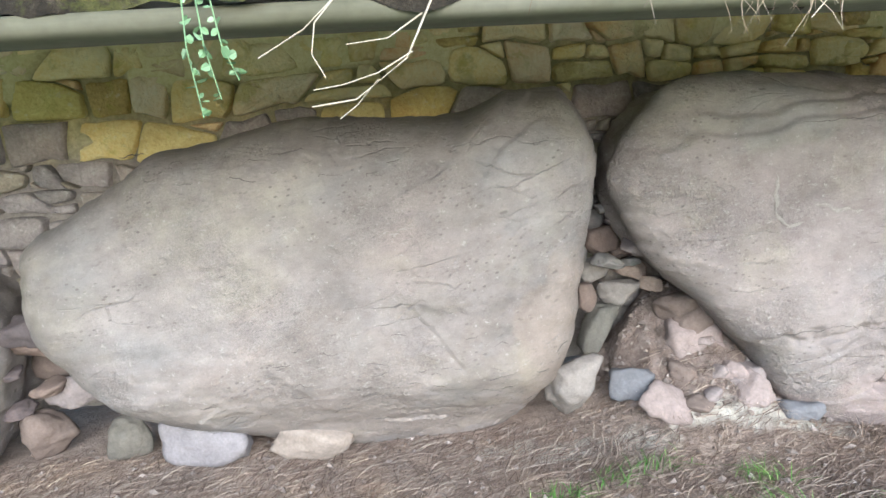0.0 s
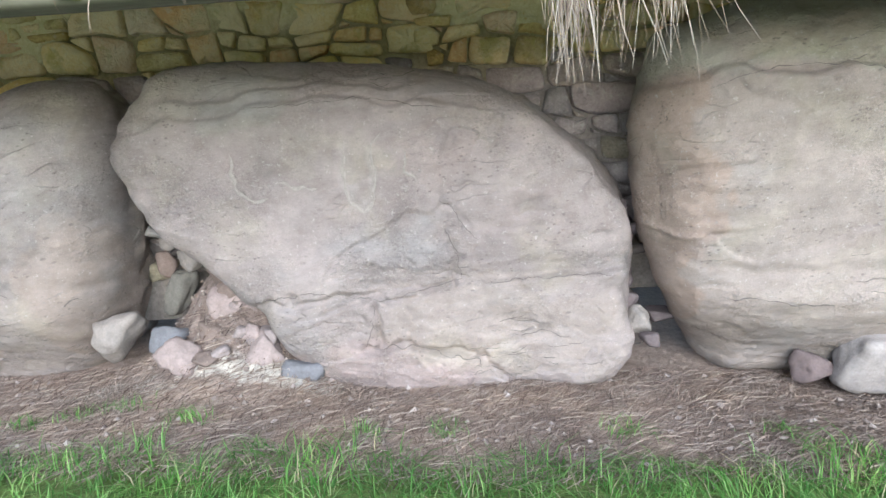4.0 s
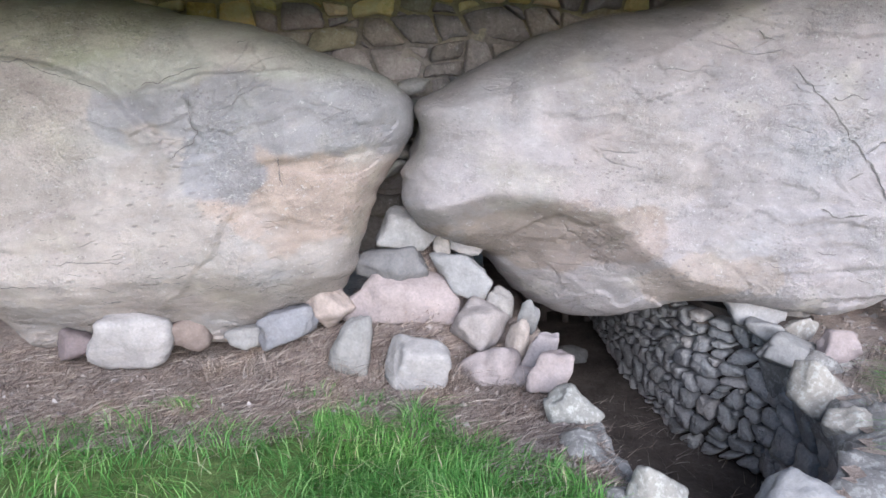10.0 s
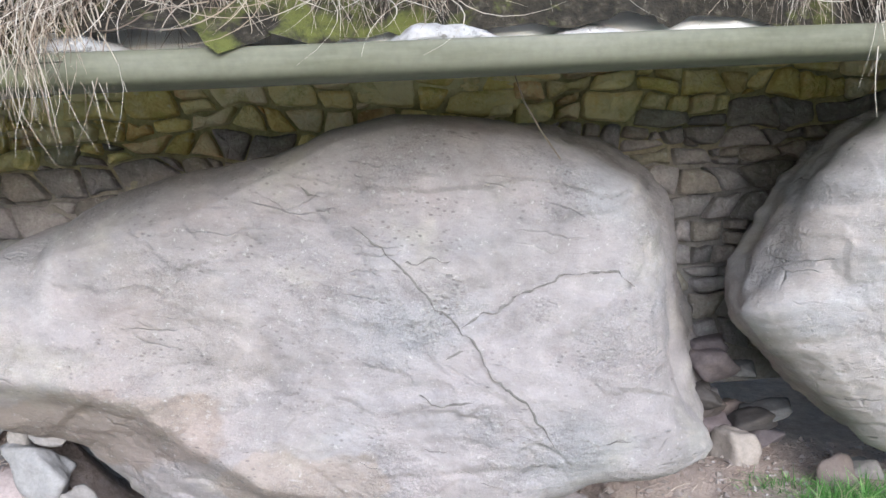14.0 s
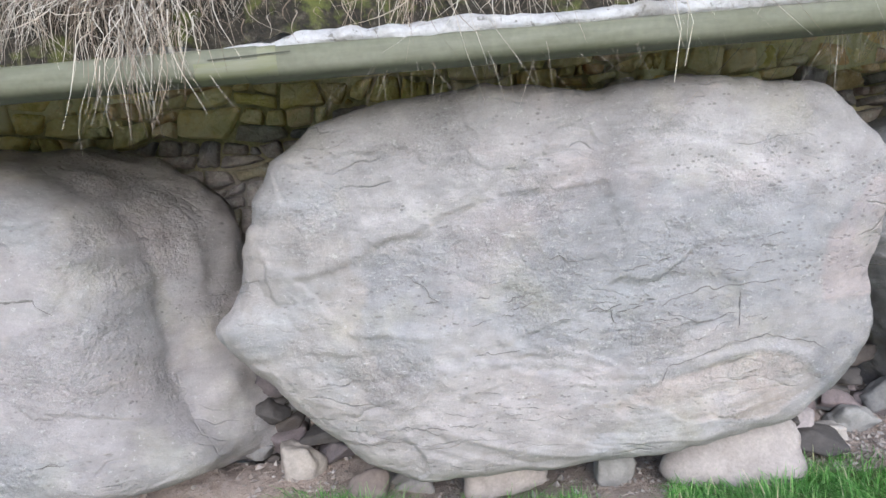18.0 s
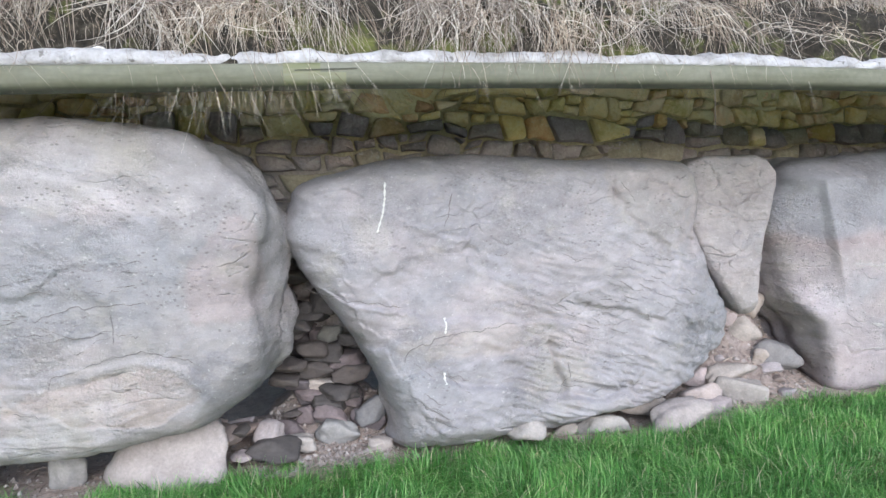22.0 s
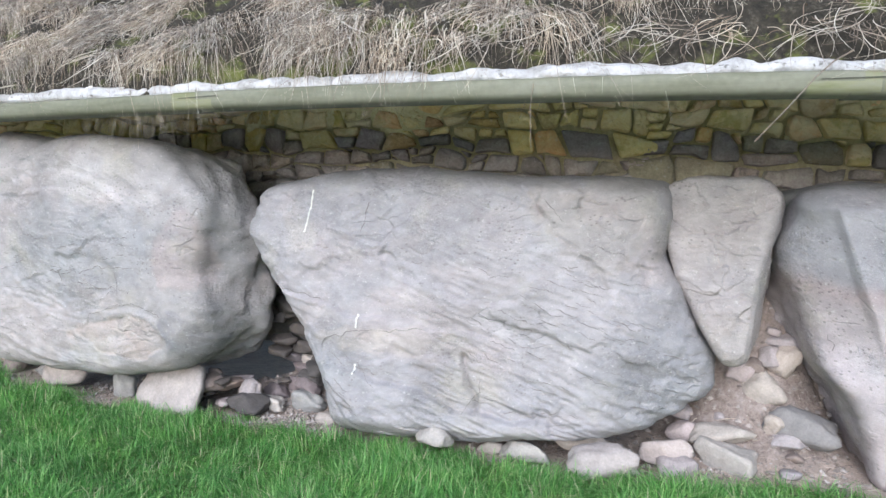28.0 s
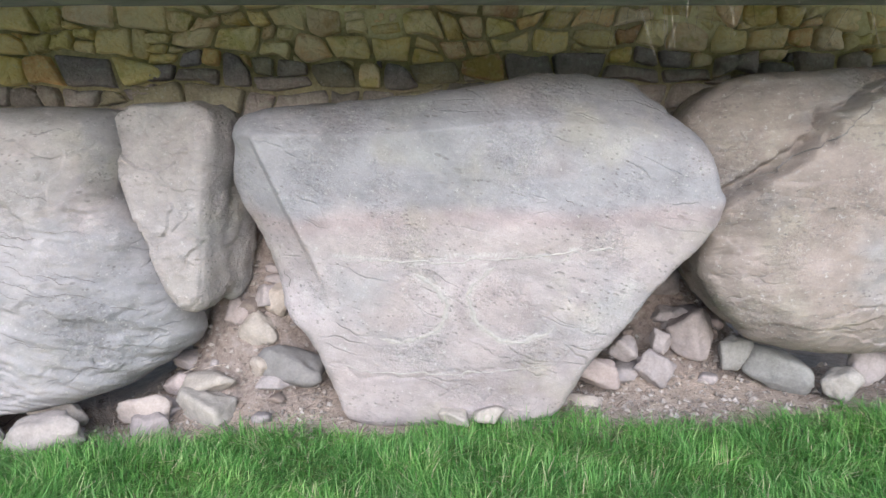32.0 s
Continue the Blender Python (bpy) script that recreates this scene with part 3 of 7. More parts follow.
def relief_b(u, v):
    y = crack(u, v, [(-0.55, 0.54), (-0.35, 0.55), (0.00, 0.54), (0.20, 0.55), (0.37, 0.57), (0.41, 0.72), (0.38, 0.79)], 0.014, 0.03)
    y += ledge(u, v, [(0.0, 0.52), (0.37, 0.57), (0.73, 0.58), (1.1, 0.58)], 0.05, 0.2)
    y += crack(u, v, [(0.00, 0.51), (-0.01, 0.31), (-0.09, 0.26), (0.09, 0.30), (0.35, 0.26), (0.60, 0.10)], 0.014, 0.035)
    y += ledge(u, v, [(-0.09, 0.26), (0.09, 0.30), (0.35, 0.26), (0.60, 0.10)], 0.04, 0.15)
    y += crack(u, v, [(-0.05, 1.23), (-0.08, 1.10), (-0.05, 0.97), (0.00, 0.95), (0.03, 1.02), (0.04, 1.20)], 0.016, 0.009)
    y += crack(u, v, [(-0.57, 1.26), (-0.57, 1.07), (-0.50, 1.01)], 0.016, 0.008) + crack(u, v, [(0.32, 0.96), (0.48, 0.81)], 0.01, 0.014)
    y += ledge(u, v, [(-1.0, 1.36), (-0.5, 1.43), (0.1, 1.41), (0.5, 1.34)], 0.03, 0.1) + ledge(u, v, [(-0.8, 1.47), (-0.3, 1.5), (0.2, 1.47)], 0.03, 0.1) + ledge(u, v, [(-0.4, 1.56), (0.2, 1.53), (0.6, 1.4)], 0.03, 0.1)
    return y + 0.15 * smooth(1.42, 1.66, v + 0.18 * u) + ledge(u, v, [(0.55, 0.24), (0.9, 0.3), (1.2, 0.28)], 0.03, 0.1)


boulder("pinkish grey kerb boulder with carved loops and a cracked foot", (1.84, 2.73), 4,
        [(-1.18, 1.26), (-1.12, 1.39), (-1.05, 1.50), (-0.93, 1.61), (-0.72, 1.64), (-0.37, 1.63), (0.10, 1.58), (0.39, 1.52), (0.58, 1.45), (0.75, 1.33), (0.92, 1.18), (1.07, 0.97), (1.15, 0.84), (1.18, 0.68), (1.165, 0.57), (1.14, 0.49), (1.17, 0.34), (1.17, 0.20), (1.08, 0.06), (0.80, 0.0), (0.53, -0.05), (0.14, -0.05), (-0.12, 0.02), (-0.32, 0.14), (-0.49, 0.29), (-0.56, 0.47), (-0.66, 0.54), (-0.84, 0.73), (-1.02, 0.90), (-1.14, 1.11)],
        0.17, 0.0, relief_b, layers((0.425, 0.385, 0.355), (lambda u, v: blob(u, v, 0.1, 0.95, 0.9, 0.35, 15), (0.40, 0.36, 0.345), 0.6), (lambda u, v: blob(u, v, 0.0, 0.15, 0.5, 0.18, 12), PINK, 0.7), (lambda u, v: blob(u, v, 0.6, 0.35, 0.5, 0.25, 14), WARM, 0.7), (lambda u, v: blob(u, v, -0.7, 1.5, 0.5, 0.15, 16), (0.36, 0.37, 0.30), 0.5),
                                    (lambda u, v: crack(u, v, [(-0.05, 1.23), (-0.08, 1.10), (-0.05, 0.97), (0.00, 0.95), (0.03, 1.02), (0.04, 1.20)], 0.016, 1.0), PALE, 0.65)), 2, 7.0, 0.5, flare=0.14, rough=1.0)


def above_ledge_c(u, v):
    return smooth(-0.02, 0.05, v - np.interp(u, [-1.2, -0.75, -0.3, 0.04, 0.5, 1.2], [1.40, 1.41, 1.37, 1.21, 1.30, 1.18]) + 0.03 * vnoise(np.stack([u * 6, v * 6, 0 * u], 1), 4))


def relief_c(u, v):
    y = ledge(u, v, [(-1.2, 1.38), (-0.97, 1.40), (-0.75, 1.41), (-0.52, 1.40), (-0.30, 1.37), (-0.12, 1.32), (0.01, 1.24), (0.06, 1.19)], 0.055, 0.3)
    y += ledge(u, v, [(0.06, 1.22), (0.28, 1.29), (0.6, 1.29)], 0.03, 0.2) + 0.2 * smooth(1.38, 1.75, v + 0.12 * u)
    y += crack(u, v, [(0.36, 1.23), (0.32, 1.15), (0.36, 1.08), (0.29, 1.01), (0.22, 0.98)], 0.01, 0.02)
    y += 0.03 * smooth(0.97, 0.92, v - 0.12 * (u - 0.6)) * smooth(0.45, 0.6, u)
    return y + 0.1 * smooth(-0.95, -1.2, u) + 0.24 * smooth(0.5, 0.08, v)


def form_c(u, v):
    return 0.6 * np.maximum(0, u - np.interp(v, [0.3, 0.8, 1.3], [0.84, 0.96, 1.06]))


boulder("buff kerb boulder with an orange corner, slate-grey patch and mossy cap", (4.23, 2.81), -2,
        [(-1.20, 1.26), (-1.15, 1.40), (-1.11, 1.60), (-0.94, 1.65), (-0.74, 1.70), (-0.41, 1.70), (-0.12, 1.65), (0.16, 1.58), (0.49, 1.50), (0.72, 1.43), (0.95, 1.33), (1.13, 1.23), (1.20, 1.08), (1.12, 0.92), (1.02, 0.75), (0.93, 0.53), (0.88, 0.38), (0.69, 0.17), (0.44, 0.06), (0.19, -0.02), (-0.20, -0.05), (-0.46, -0.05), (-0.73, -0.03), (-0.86, 0.05), (-1.01, 0.32), (-1.11, 0.56), (-1.18, 0.82)],
        0.28, -0.08, relief_c, layers(WARM, (lambda u, v: blob(u, v, -0.1, 0.75, 0.9, 0.5, 25), (0.45, 0.41, 0.35), 0.5), (lambda u, v: blob(u, v, -1.14, 0.95, 0.24, 0.75, 26), (0.47, 0.365, 0.28), 0.75), (lambda u, v: blob(u, v, 0.78, 0.8, 0.45, 0.2, 21, 0.3), (0.48, 0.375, 0.285), 0.9),
                                      # Cap's grey-green is lightened against the eaves' shade; the last patch darkens
                                      # the foot.
                                      (lambda u, v: np.maximum(blob(u, v, 0.72, 1.16, 0.62, 0.2, 22, 0.3), blob(u, v, 0.42, 0.98, 0.16, 0.2, 23, 0.3)), (0.31, 0.318, 0.325), 0.85), (above_ledge_c, (0.46, 0.475, 0.385), 0.95), (lambda u, v: above_ledge_c(u, v) * blob(u, v, -0.3, 1.6, 0.7, 0.25, 28), (0.40, 0.43, 0.27), 0.7), (lambda u, v: blob(u, v, -0.5, 0.2, 0.6, 0.12, 29), (0.36, 0.32, 0.27), 0.5)), 3, 10.0, form=form_c, lumpy=0.7, flare=-0.12, rough=1.3)


def relief_d(u, v):
    y = crack(u, v, [(-0.02, 1.38), (0.06, 1.33), (0.15, 1.22), (0.29, 1.11), (0.40, 0.95), (0.50, 0.84), (0.61, 0.68), (0.72, 0.55), (0.89, 0.36)], 0.009, 0.01)
    y += crack(u, v, [(0.50, 0.84), (0.68, 0.93), (0.83, 1.01), (0.89, 1.03)], 0.008, 0.006) + ledge(u, v, [(0.29, 1.11), (0.40, 0.95), (0.50, 0.84), (0.68, 0.93), (0.9, 1.05)], 0.014, 0.1)
    d, side = to_line(u, v, [(-1.5, 0.70), (-1.31, 0.73), (-1.08, 0.79), (-0.83, 0.77), (-0.58, 0.69), (-0.41, 0.53), (-0.17, 0.36), (0.05, 0.30), (0.5, 0.1)])
    y -= 0.05 * np.exp(-((d / 0.09) ** 2)) * smooth(0.2, -0.2, u)
    d, side = to_line(u, v, [(-1.5, 1.16), (-1.24, 1.13), (-0.69, 1.24), (-0.35, 1.33), (-0.11, 1.43), (0.16, 1.55), (0.41, 1.6), (1.0, 1.5)])
    y += 0.9 * np.where(side > 0, d, 0)
    y += 0.06 * np.exp(-(((u + 0.97) / 0.07) ** 2)) * smooth(0.85, 1.2, v) + 0.10 * smooth(1.2, 1.45, u)
    return y


def form_d(u, v):
    d, side = to_line(u, v, [(-1.5, 0.70), (-1.31, 0.73), (-1.08, 0.79), (-0.83, 0.77), (-0.58, 0.69), (-0.41, 0.53), (-0.17, 0.36), (0.05, 0.30), (0.5, 0.1)])
    return 0.6 * np.where(side < 0, d, 0) * smooth(0.35, -0.1, u)


boulder("huge grey kerb boulder with a diagonal crack over a passage", (6.8, 2.9), 2.2,
        [(-1.44, 0.83), (-1.34, 1.00), (-1.36, 1.15), (-1.22, 1.22), (-0.99, 1.34), (-0.77, 1.43), (-0.50, 1.50), (-0.26, 1.53), (-0.05, 1.56), (0.10, 1.62), (0.28, 1.66), (0.45, 1.66), (0.65, 1.64), (0.86, 1.60), (1.04, 1.51), (1.24, 1.39), (1.34, 1.24), (1.36, 1.10), (1.36, 0.89), (1.39, 0.66), (1.44, 0.47), (1.55, 0.30), (1.42, 0.22), (1.12, 0.22), (0.89, 0.14), (0.62, 0.08), (0.41, 0.10), (0.17, 0.15), (-0.07, 0.15), (-0.22, 0.12), (-0.51, 0.04), (-0.69, 0.05), (-0.93, 0.2), (-1.04, 0.38), (-1.22, 0.5), (-1.36, 0.57), (-1.42, 0.68)],
        0.30, 0.0, relief_d, layers((0.405, 0.38, 0.36), (lambda u, v: blob(u, v, -0.5, 0.85, 0.35, 0.3, 33), WARM, 0.5), (lambda u, v: blob(u, v, 0.3, 1.35, 0.8, 0.25, 34), (0.36, 0.345, 0.34), 0.6), (lambda u, v: blob(u, v, 0.7, 0.6, 0.7, 0.4, 35), (0.43, 0.40, 0.385), 0.6),
                                    (lambda u, v: blob(u, v, -0.85, 0.6, 0.55, 0.2, 36), (0.36, 0.29, 0.22), 0.8), (lambda u, v: blob(u, v, -0.1, 0.35, 0.35, 0.12, 37), OCHRE, 0.5), (lambda u, v: blob(u, v, -0.9, 1.12, 0.05, 0.16, 38, 0.15), (0.5, 0.49, 0.475), 0.4)), 4, 10.0, 0.5, form=form_d, flare=0.29, rough=1.3, lumpy=0.7)


def relief_e(u, v):
    y = 0.006 * smooth(0.3, 0.7, blob(u, v, 0.62, 0.46, 0.36, 0.13, 44, 0.2)) + ledge(u, v, [(0.31, 0.58), (0.52, 0.60), (0.75, 0.63), (0.9, 0.6)], 0.012, 0.06)
    r = np.hypot(u - 0.3, (v - 1.0) * 1.5)
    y += 0.005 * fbm(np.stack([r * 15, u * 1.5, v * 1.5], 1), 3, 51)
    d, side = to_line(u, v, [(1.4, 0.72), (1.12, 0.55), (0.98, 0.4), (0.8, 0.1)])
    return y + 0.07 * smooth(-0.85, -1.3, u) + 0.55 * np.where(side > 0, d, 0)


boulder("large blue-grey kerb boulder with swirling bedding and an ochre scar", (9.75, 2.99), 6,
        [(-1.30, 0.84), (-1.21, 0.96), (-1.11, 1.18), (-1.03, 1.37), (-0.90, 1.51), (-0.70, 1.60), (-0.41, 1.65), (-0.10, 1.66), (0.14, 1.62), (0.30, 1.63), (0.54, 1.64), (0.77, 1.61), (0.99, 1.57), (1.12, 1.48), (1.25, 1.35), (1.30, 1.23), (1.26, 1.05), (1.23, 0.91), (1.24, 0.79), (1.25, 0.62), (1.2, 0.44), (1.0, 0.29), (0.74, 0.24), (0.45, 0.18), (0.20, 0.17), (-0.05, 0.16), (-0.30, 0.15), (-0.53, 0.15), (-0.72, 0.23), (-0.84, 0.34), (-0.97, 0.47), (-1.13, 0.63), (-1.25, 0.75)],
        0.16, -0.16, relief_e, layers((0.41, 0.395, 0.375), (lambda u, v: blob(u, v, 0.2, 1.0, 0.8, 0.3, 41), (0.35, 0.355, 0.355), 0.75), (lambda u, v: blob(u, v, -0.95, 0.85, 0.3, 0.35, 42), WARM, 0.6), (lambda u, v: blob(u, v, -0.4, 0.4, 0.7, 0.22, 43), (0.44, 0.40, 0.365), 0.6),
                                     (lambda u, v: blob(u, v, 0.62, 0.46, 0.36, 0.13, 44, 0.2), (0.47, 0.395, 0.33), 0.75), (lambda u, v: blob(u, v, 1.1, 1.0, 0.16, 0.2, 45), PINK, 0.6), (lambda u, v: blob(u, v, 0.75, 1.4, 0.4, 0.2, 46), PALE, 0.35), (lambda u, v: blob(u, v, 1.1, 0.45, 0.17, 0.2, 47), (0.30, 0.295, 0.30), 0.8)), 5, 12.0, 0.42, flare=0.12, lumpy=0.4, rough=1.1)


def relief_f(u, v):
    y = crack(u, v, [(0.05, 0.52), (0.07, 0.35), (0.08, 0.22)], 0.014, 0.04) + ledge(u, v, [(-1.01, 0.81), (-0.68, 0.70), (-0.40, 0.65), (-0.17, 0.64), (0.1, 0.6)], 0.03, 0.12)
    y += crack(u, v, [(0.42, 1.40), (0.40, 1.29), (0.55, 1.14), (0.78, 0.91)], 0.012, 0.018)
    a = radians(-20)
    uu, vv = u * np.cos(a) + v * np.sin(a), v * np.cos(a) - u * np.sin(a)
    y += (0.012 * np.abs(fbm(np.stack([uu * 4.5, vv * 30, 0 * u + 3], 1), 2, 61)) + 0.007 * np.abs(fbm(np.stack([uu * 9, vv * 62, 0 * u + 5], 1), 2, 63))) * smooth(-0.7, -0.1, u) * smooth(1.2, 0.9, v)
    y += ledge(u, v, [(-0.5, 0.36), (-0.2, 0.3), (0.0, 0.22), (0.4, 0.2)], 0.05, 0.15) + 0.09 * smooth(0.14, 0.0, v)
    d, side = to_line(u, v, [(-1.3, 1.02), (-1.05, 0.72), (-0.78, 0.32), (-0.6, -0.1)])
    return y + 0.8 * np.where(side < 0, d, 0) + 0.1 * smooth(1.35, 1.5, v) + 0.14 * smooth(0.6, 1.25, u)


F_THING = boulder("blue-grey kerb boulder with slanting scaly ridges and white bird streaks", (12.25, 3.8), 15.6,
        [(-1.28, 1.13), (-1.23, 1.26), (-1.18, 1.36), (-0.98, 1.41), (-0.80, 1.46), (-0.62, 1.49), (-0.26, 1.51), (0.01, 1.48), (0.32, 1.46), (0.66, 1.47), (0.94, 1.47), (1.06, 1.44), (1.07, 1.25), (1.06, 1.07), (1.16, 0.88), (1.25, 0.69), (1.33, 0.53), (1.30, 0.37), (1.11, 0.23), (0.92, 0.13), (0.47, 0.05), (0.15, -0.02), (-0.16, -0.02), (-0.46, -0.03), (-0.75, -0.02), (-0.77, 0.17), (-0.82, 0.37), (-0.92, 0.55), (-1.05, 0.74), (-1.19, 0.95)],
        0.27, 0.0, relief_f, layers((0.385, 0.38, 0.38), (lambda u, v: blob(u, v, 0.2, 0.75, 0.7, 0.4, 53), (0.42, 0.40, 0.385), 0.6), (lambda u, v: blob(u, v, 0.75, 1.25, 0.3, 0.25, 54), (0.43, 0.405, 0.36), 0.6), (lambda u, v: blob(u, v, -0.5, 0.55, 0.3, 0.1, 55), (0.52, 0.48, 0.42), 0.6), (lambda u, v: smooth(1.36, 1.5, v), (0.37, 0.365, 0.37), 0.6), (lambda u, v: blob(u, v, 0.95, 0.5, 0.3, 0.25, 56), SLATE, 0.45), (lambda u, v: blob(u, v, -0.3, 1.1, 0.5, 0.3, 57), (0.36, 0.355, 0.365), 0.5)), 6, 15.0, 0.5, (0.29, 0.957), 1.5)

boulder("small tapering olive-grey wedge stone between two kerb boulders", (13.49, 4.11), -2,
        [(-0.26, 1.28), (-0.25, 1.41), (-0.17, 1.46), (0.0, 1.47), (0.19, 1.46), (0.275, 1.37), (0.262, 1.22), (0.225, 1.05), (0.195, 0.86), (0.175, 0.66), (0.155, 0.55), (0.06, 0.53), (-0.03, 0.64), (-0.12, 0.8), (-0.2, 0.98), (-0.255, 1.14)],
        0.09, 0.0, none, layers((0.43, 0.40, 0.375), (lambda u, v: smooth(0.9, 0.7, v), WARM, 0.6), (lambda u, v: blob(u, v, 0.0, 1.2, 0.2, 0.25, 61), (0.46, 0.43, 0.39), 0.5)), 7, 9.0, 0.35, category="stone", lumpy=0.6, rough=1.5)


def relief_g(u, v):
    y = crack(u, v, [(-0.58, 0.77), (-0.15, 0.76), (0.47, 0.79)], 0.007, 0.003) + crack(u, v, [(-0.63, 0.31), (-0.46, 0.25), (-0.04, 0.25), (0.34, 0.28)], 0.01, 0.006)
    d, side = to_line(u, v, [(-0.92, 1.42), (-0.86, 1.24), (-0.78, 1.03), (-0.66, 0.74), (-0.6, 0.55)])
    y += 0.75 * np.where(side < 0, d, 0) * smooth(0.45, 0.7, v) + 0.03 * smooth(0.01, -0.03, d * side) * smooth(0.6, 0.9, v) * smooth(1.35, 1.2, v)
    for cu in (-0.31, 0.14):
        ring = np.abs(np.hypot((u - cu) / 0.21, (v - 0.56) / 0.16) - 1)
        y += 0.0025 * np.exp(-((ring / 0.09) ** 2))
    return y


def form_g(u, v):
    d, side = to_line(u, v, [(-1.3, 1.30), (-0.93, 1.31), (-0.30, 1.30), (0.20, 1.34), (0.65, 1.31), (1.2, 1.1)])
    return 1.2 * np.where(side > 0, d, 0)


boulder("flat-faced grey and pink kerb boulder with two faint carved ovals", (14.81, 4.37), 14,
        [(-1.06, 1.08), (-1.01, 1.27), (-0.97, 1.40), (-0.65, 1.45), (-0.29, 1.47), (0.04, 1.51), (0.27, 1.55), (0.52, 1.55), (0.69, 1.52), (0.80, 1.41), (0.93, 1.31), (1.01, 1.19), (1.06, 1.02), (1.04, 0.89), (0.91, 0.73), (0.79, 0.59), (0.64, 0.39), (0.48, 0.18), (0.38, 0.0), (0.15, -0.04), (-0.26, -0.04), (-0.57, -0.02), (-0.64, 0.16), (-0.74, 0.41), (-0.86, 0.57), (-0.94, 0.83)],
        0.10, -0.15, relief_g, layers((0.455, 0.41, 0.397), (lambda u, v: smooth(0.93, 1.01, v + 0.05 * vnoise(np.stack([u * 4, v * 5, 0 * u], 1), 3)), (0.375, 0.385, 0.403), 0.9), (lambda u, v: np.exp(-(((v - 0.94 + 0.02 * vnoise(np.stack([u * 4, v * 4, 0 * u], 1), 5)) / 0.045) ** 2)), (0.44, 0.345, 0.33), 0.6), (lambda u, v: np.exp(-(((v - 0.83) / 0.06) ** 2)) * smooth(-0.8, -0.5, u), (0.46, 0.40, 0.34), 0.4),
                                     # The top slope's darker tone puts the canopy's shade into the colour.
                                     (lambda u, v: smooth(1.27, 1.36, v), (0.34, 0.34, 0.36), 0.9), (lambda u, v: crack(u, v, [(-0.58, 0.78), (-0.15, 0.77), (0.47, 0.80)], 0.007, 1.0), (0.6, 0.58, 0.54), 0.8), (lambda u, v: blob(u, v, -0.33, 0.57, 0.15, 0.11, 63), (0.43, 0.36, 0.32), 0.35), (lambda u, v: blob(u, v, 0.13, 0.57, 0.15, 0.11, 64), (0.43, 0.36, 0.335), 0.35), (lambda u, v: smooth(0.3, 0.24, v), (0.44, 0.385, 0.375), 0.7), (lambda u, v: np.maximum(np.exp(-(((np.hypot((u + 0.31) / 0.21, (v - 0.56) / 0.16) - 1) / 0.1) ** 2)), np.exp(-(((np.hypot((u - 0.2) / 0.21, (v - 0.58) / 0.18) - 1) / 0.1) ** 2))) * smooth(-0.5, 0.3, vnoise(np.stack([u * 7, v * 7, 0 * u], 1), 9)), (0.56, 0.53, 0.5), 0.55)), 8, 34.0, 0.5, lumpy=0.18, form=form_g, rough=0.22, flare_left=0.1)


def relief_h(u, v):
    seam = [(-0.5, 0.85), (-0.32, 1.03), (-0.23, 1.10), (-0.04, 1.22), (0.03, 1.33), (0.31, 1.47), (0.9, 1.6)]
    return crack(u, v, seam, 0.02, 0.06) + ledge(u, v, seam, 0.10, 0.6)


boulder("brownish rounded kerb boulder split by a curved seam", (16.18, 4.86), 18,
        [(-0.50, 1.33), (-0.39, 1.46), (-0.22, 1.53), (0.03, 1.55), (0.5, 1.55), (1.0, 1.48), (1.35, 1.25), (1.45, 0.9), (1.35, 0.55), (1.05, 0.35), (0.6, 0.28), (0.11, 0.28), (-0.16, 0.35), (-0.30, 0.49), (-0.42, 0.67), (-0.42, 0.85), (-0.45, 1.05), (-0.5, 1.20)],
        0.28, 0.0, relief_h, layers((0.34, 0.285, 0.235), (lambda u, v: smooth(1.35, 1.5, v), (0.33, 0.31, 0.29), 0.6), (lambda u, v: blob(u, v, 0.2, 0.7, 0.5, 0.4, 73), (0.37, 0.305, 0.25), 0.6)), 9, rough=1.7)

boulder("grey kerb boulder at the start of the row", (-2.95, 2.42), 6,
        [(-1.1, 0.9), (-0.9, 1.3), (-0.5, 1.5), (0.1, 1.45), (0.6, 1.25), (0.95, 1.05), (1.08, 0.9), (1.1, 0.72), (1.02, 0.45), (0.9, 0.2), (0.5, 0.1), (-0.4, 0.1), (-0.9, 0.3)],
        0.3, 0.0, none, layers(GREY), 10)

# dark strips painting shade of the boulders' fissures, open bedding joints and flake edges
M_CRACK_SHADE, n, l, b = material("painted_crack_shade", 0.95)
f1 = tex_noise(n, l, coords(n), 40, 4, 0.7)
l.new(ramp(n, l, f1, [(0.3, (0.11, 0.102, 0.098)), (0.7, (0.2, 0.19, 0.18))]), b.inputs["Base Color"])


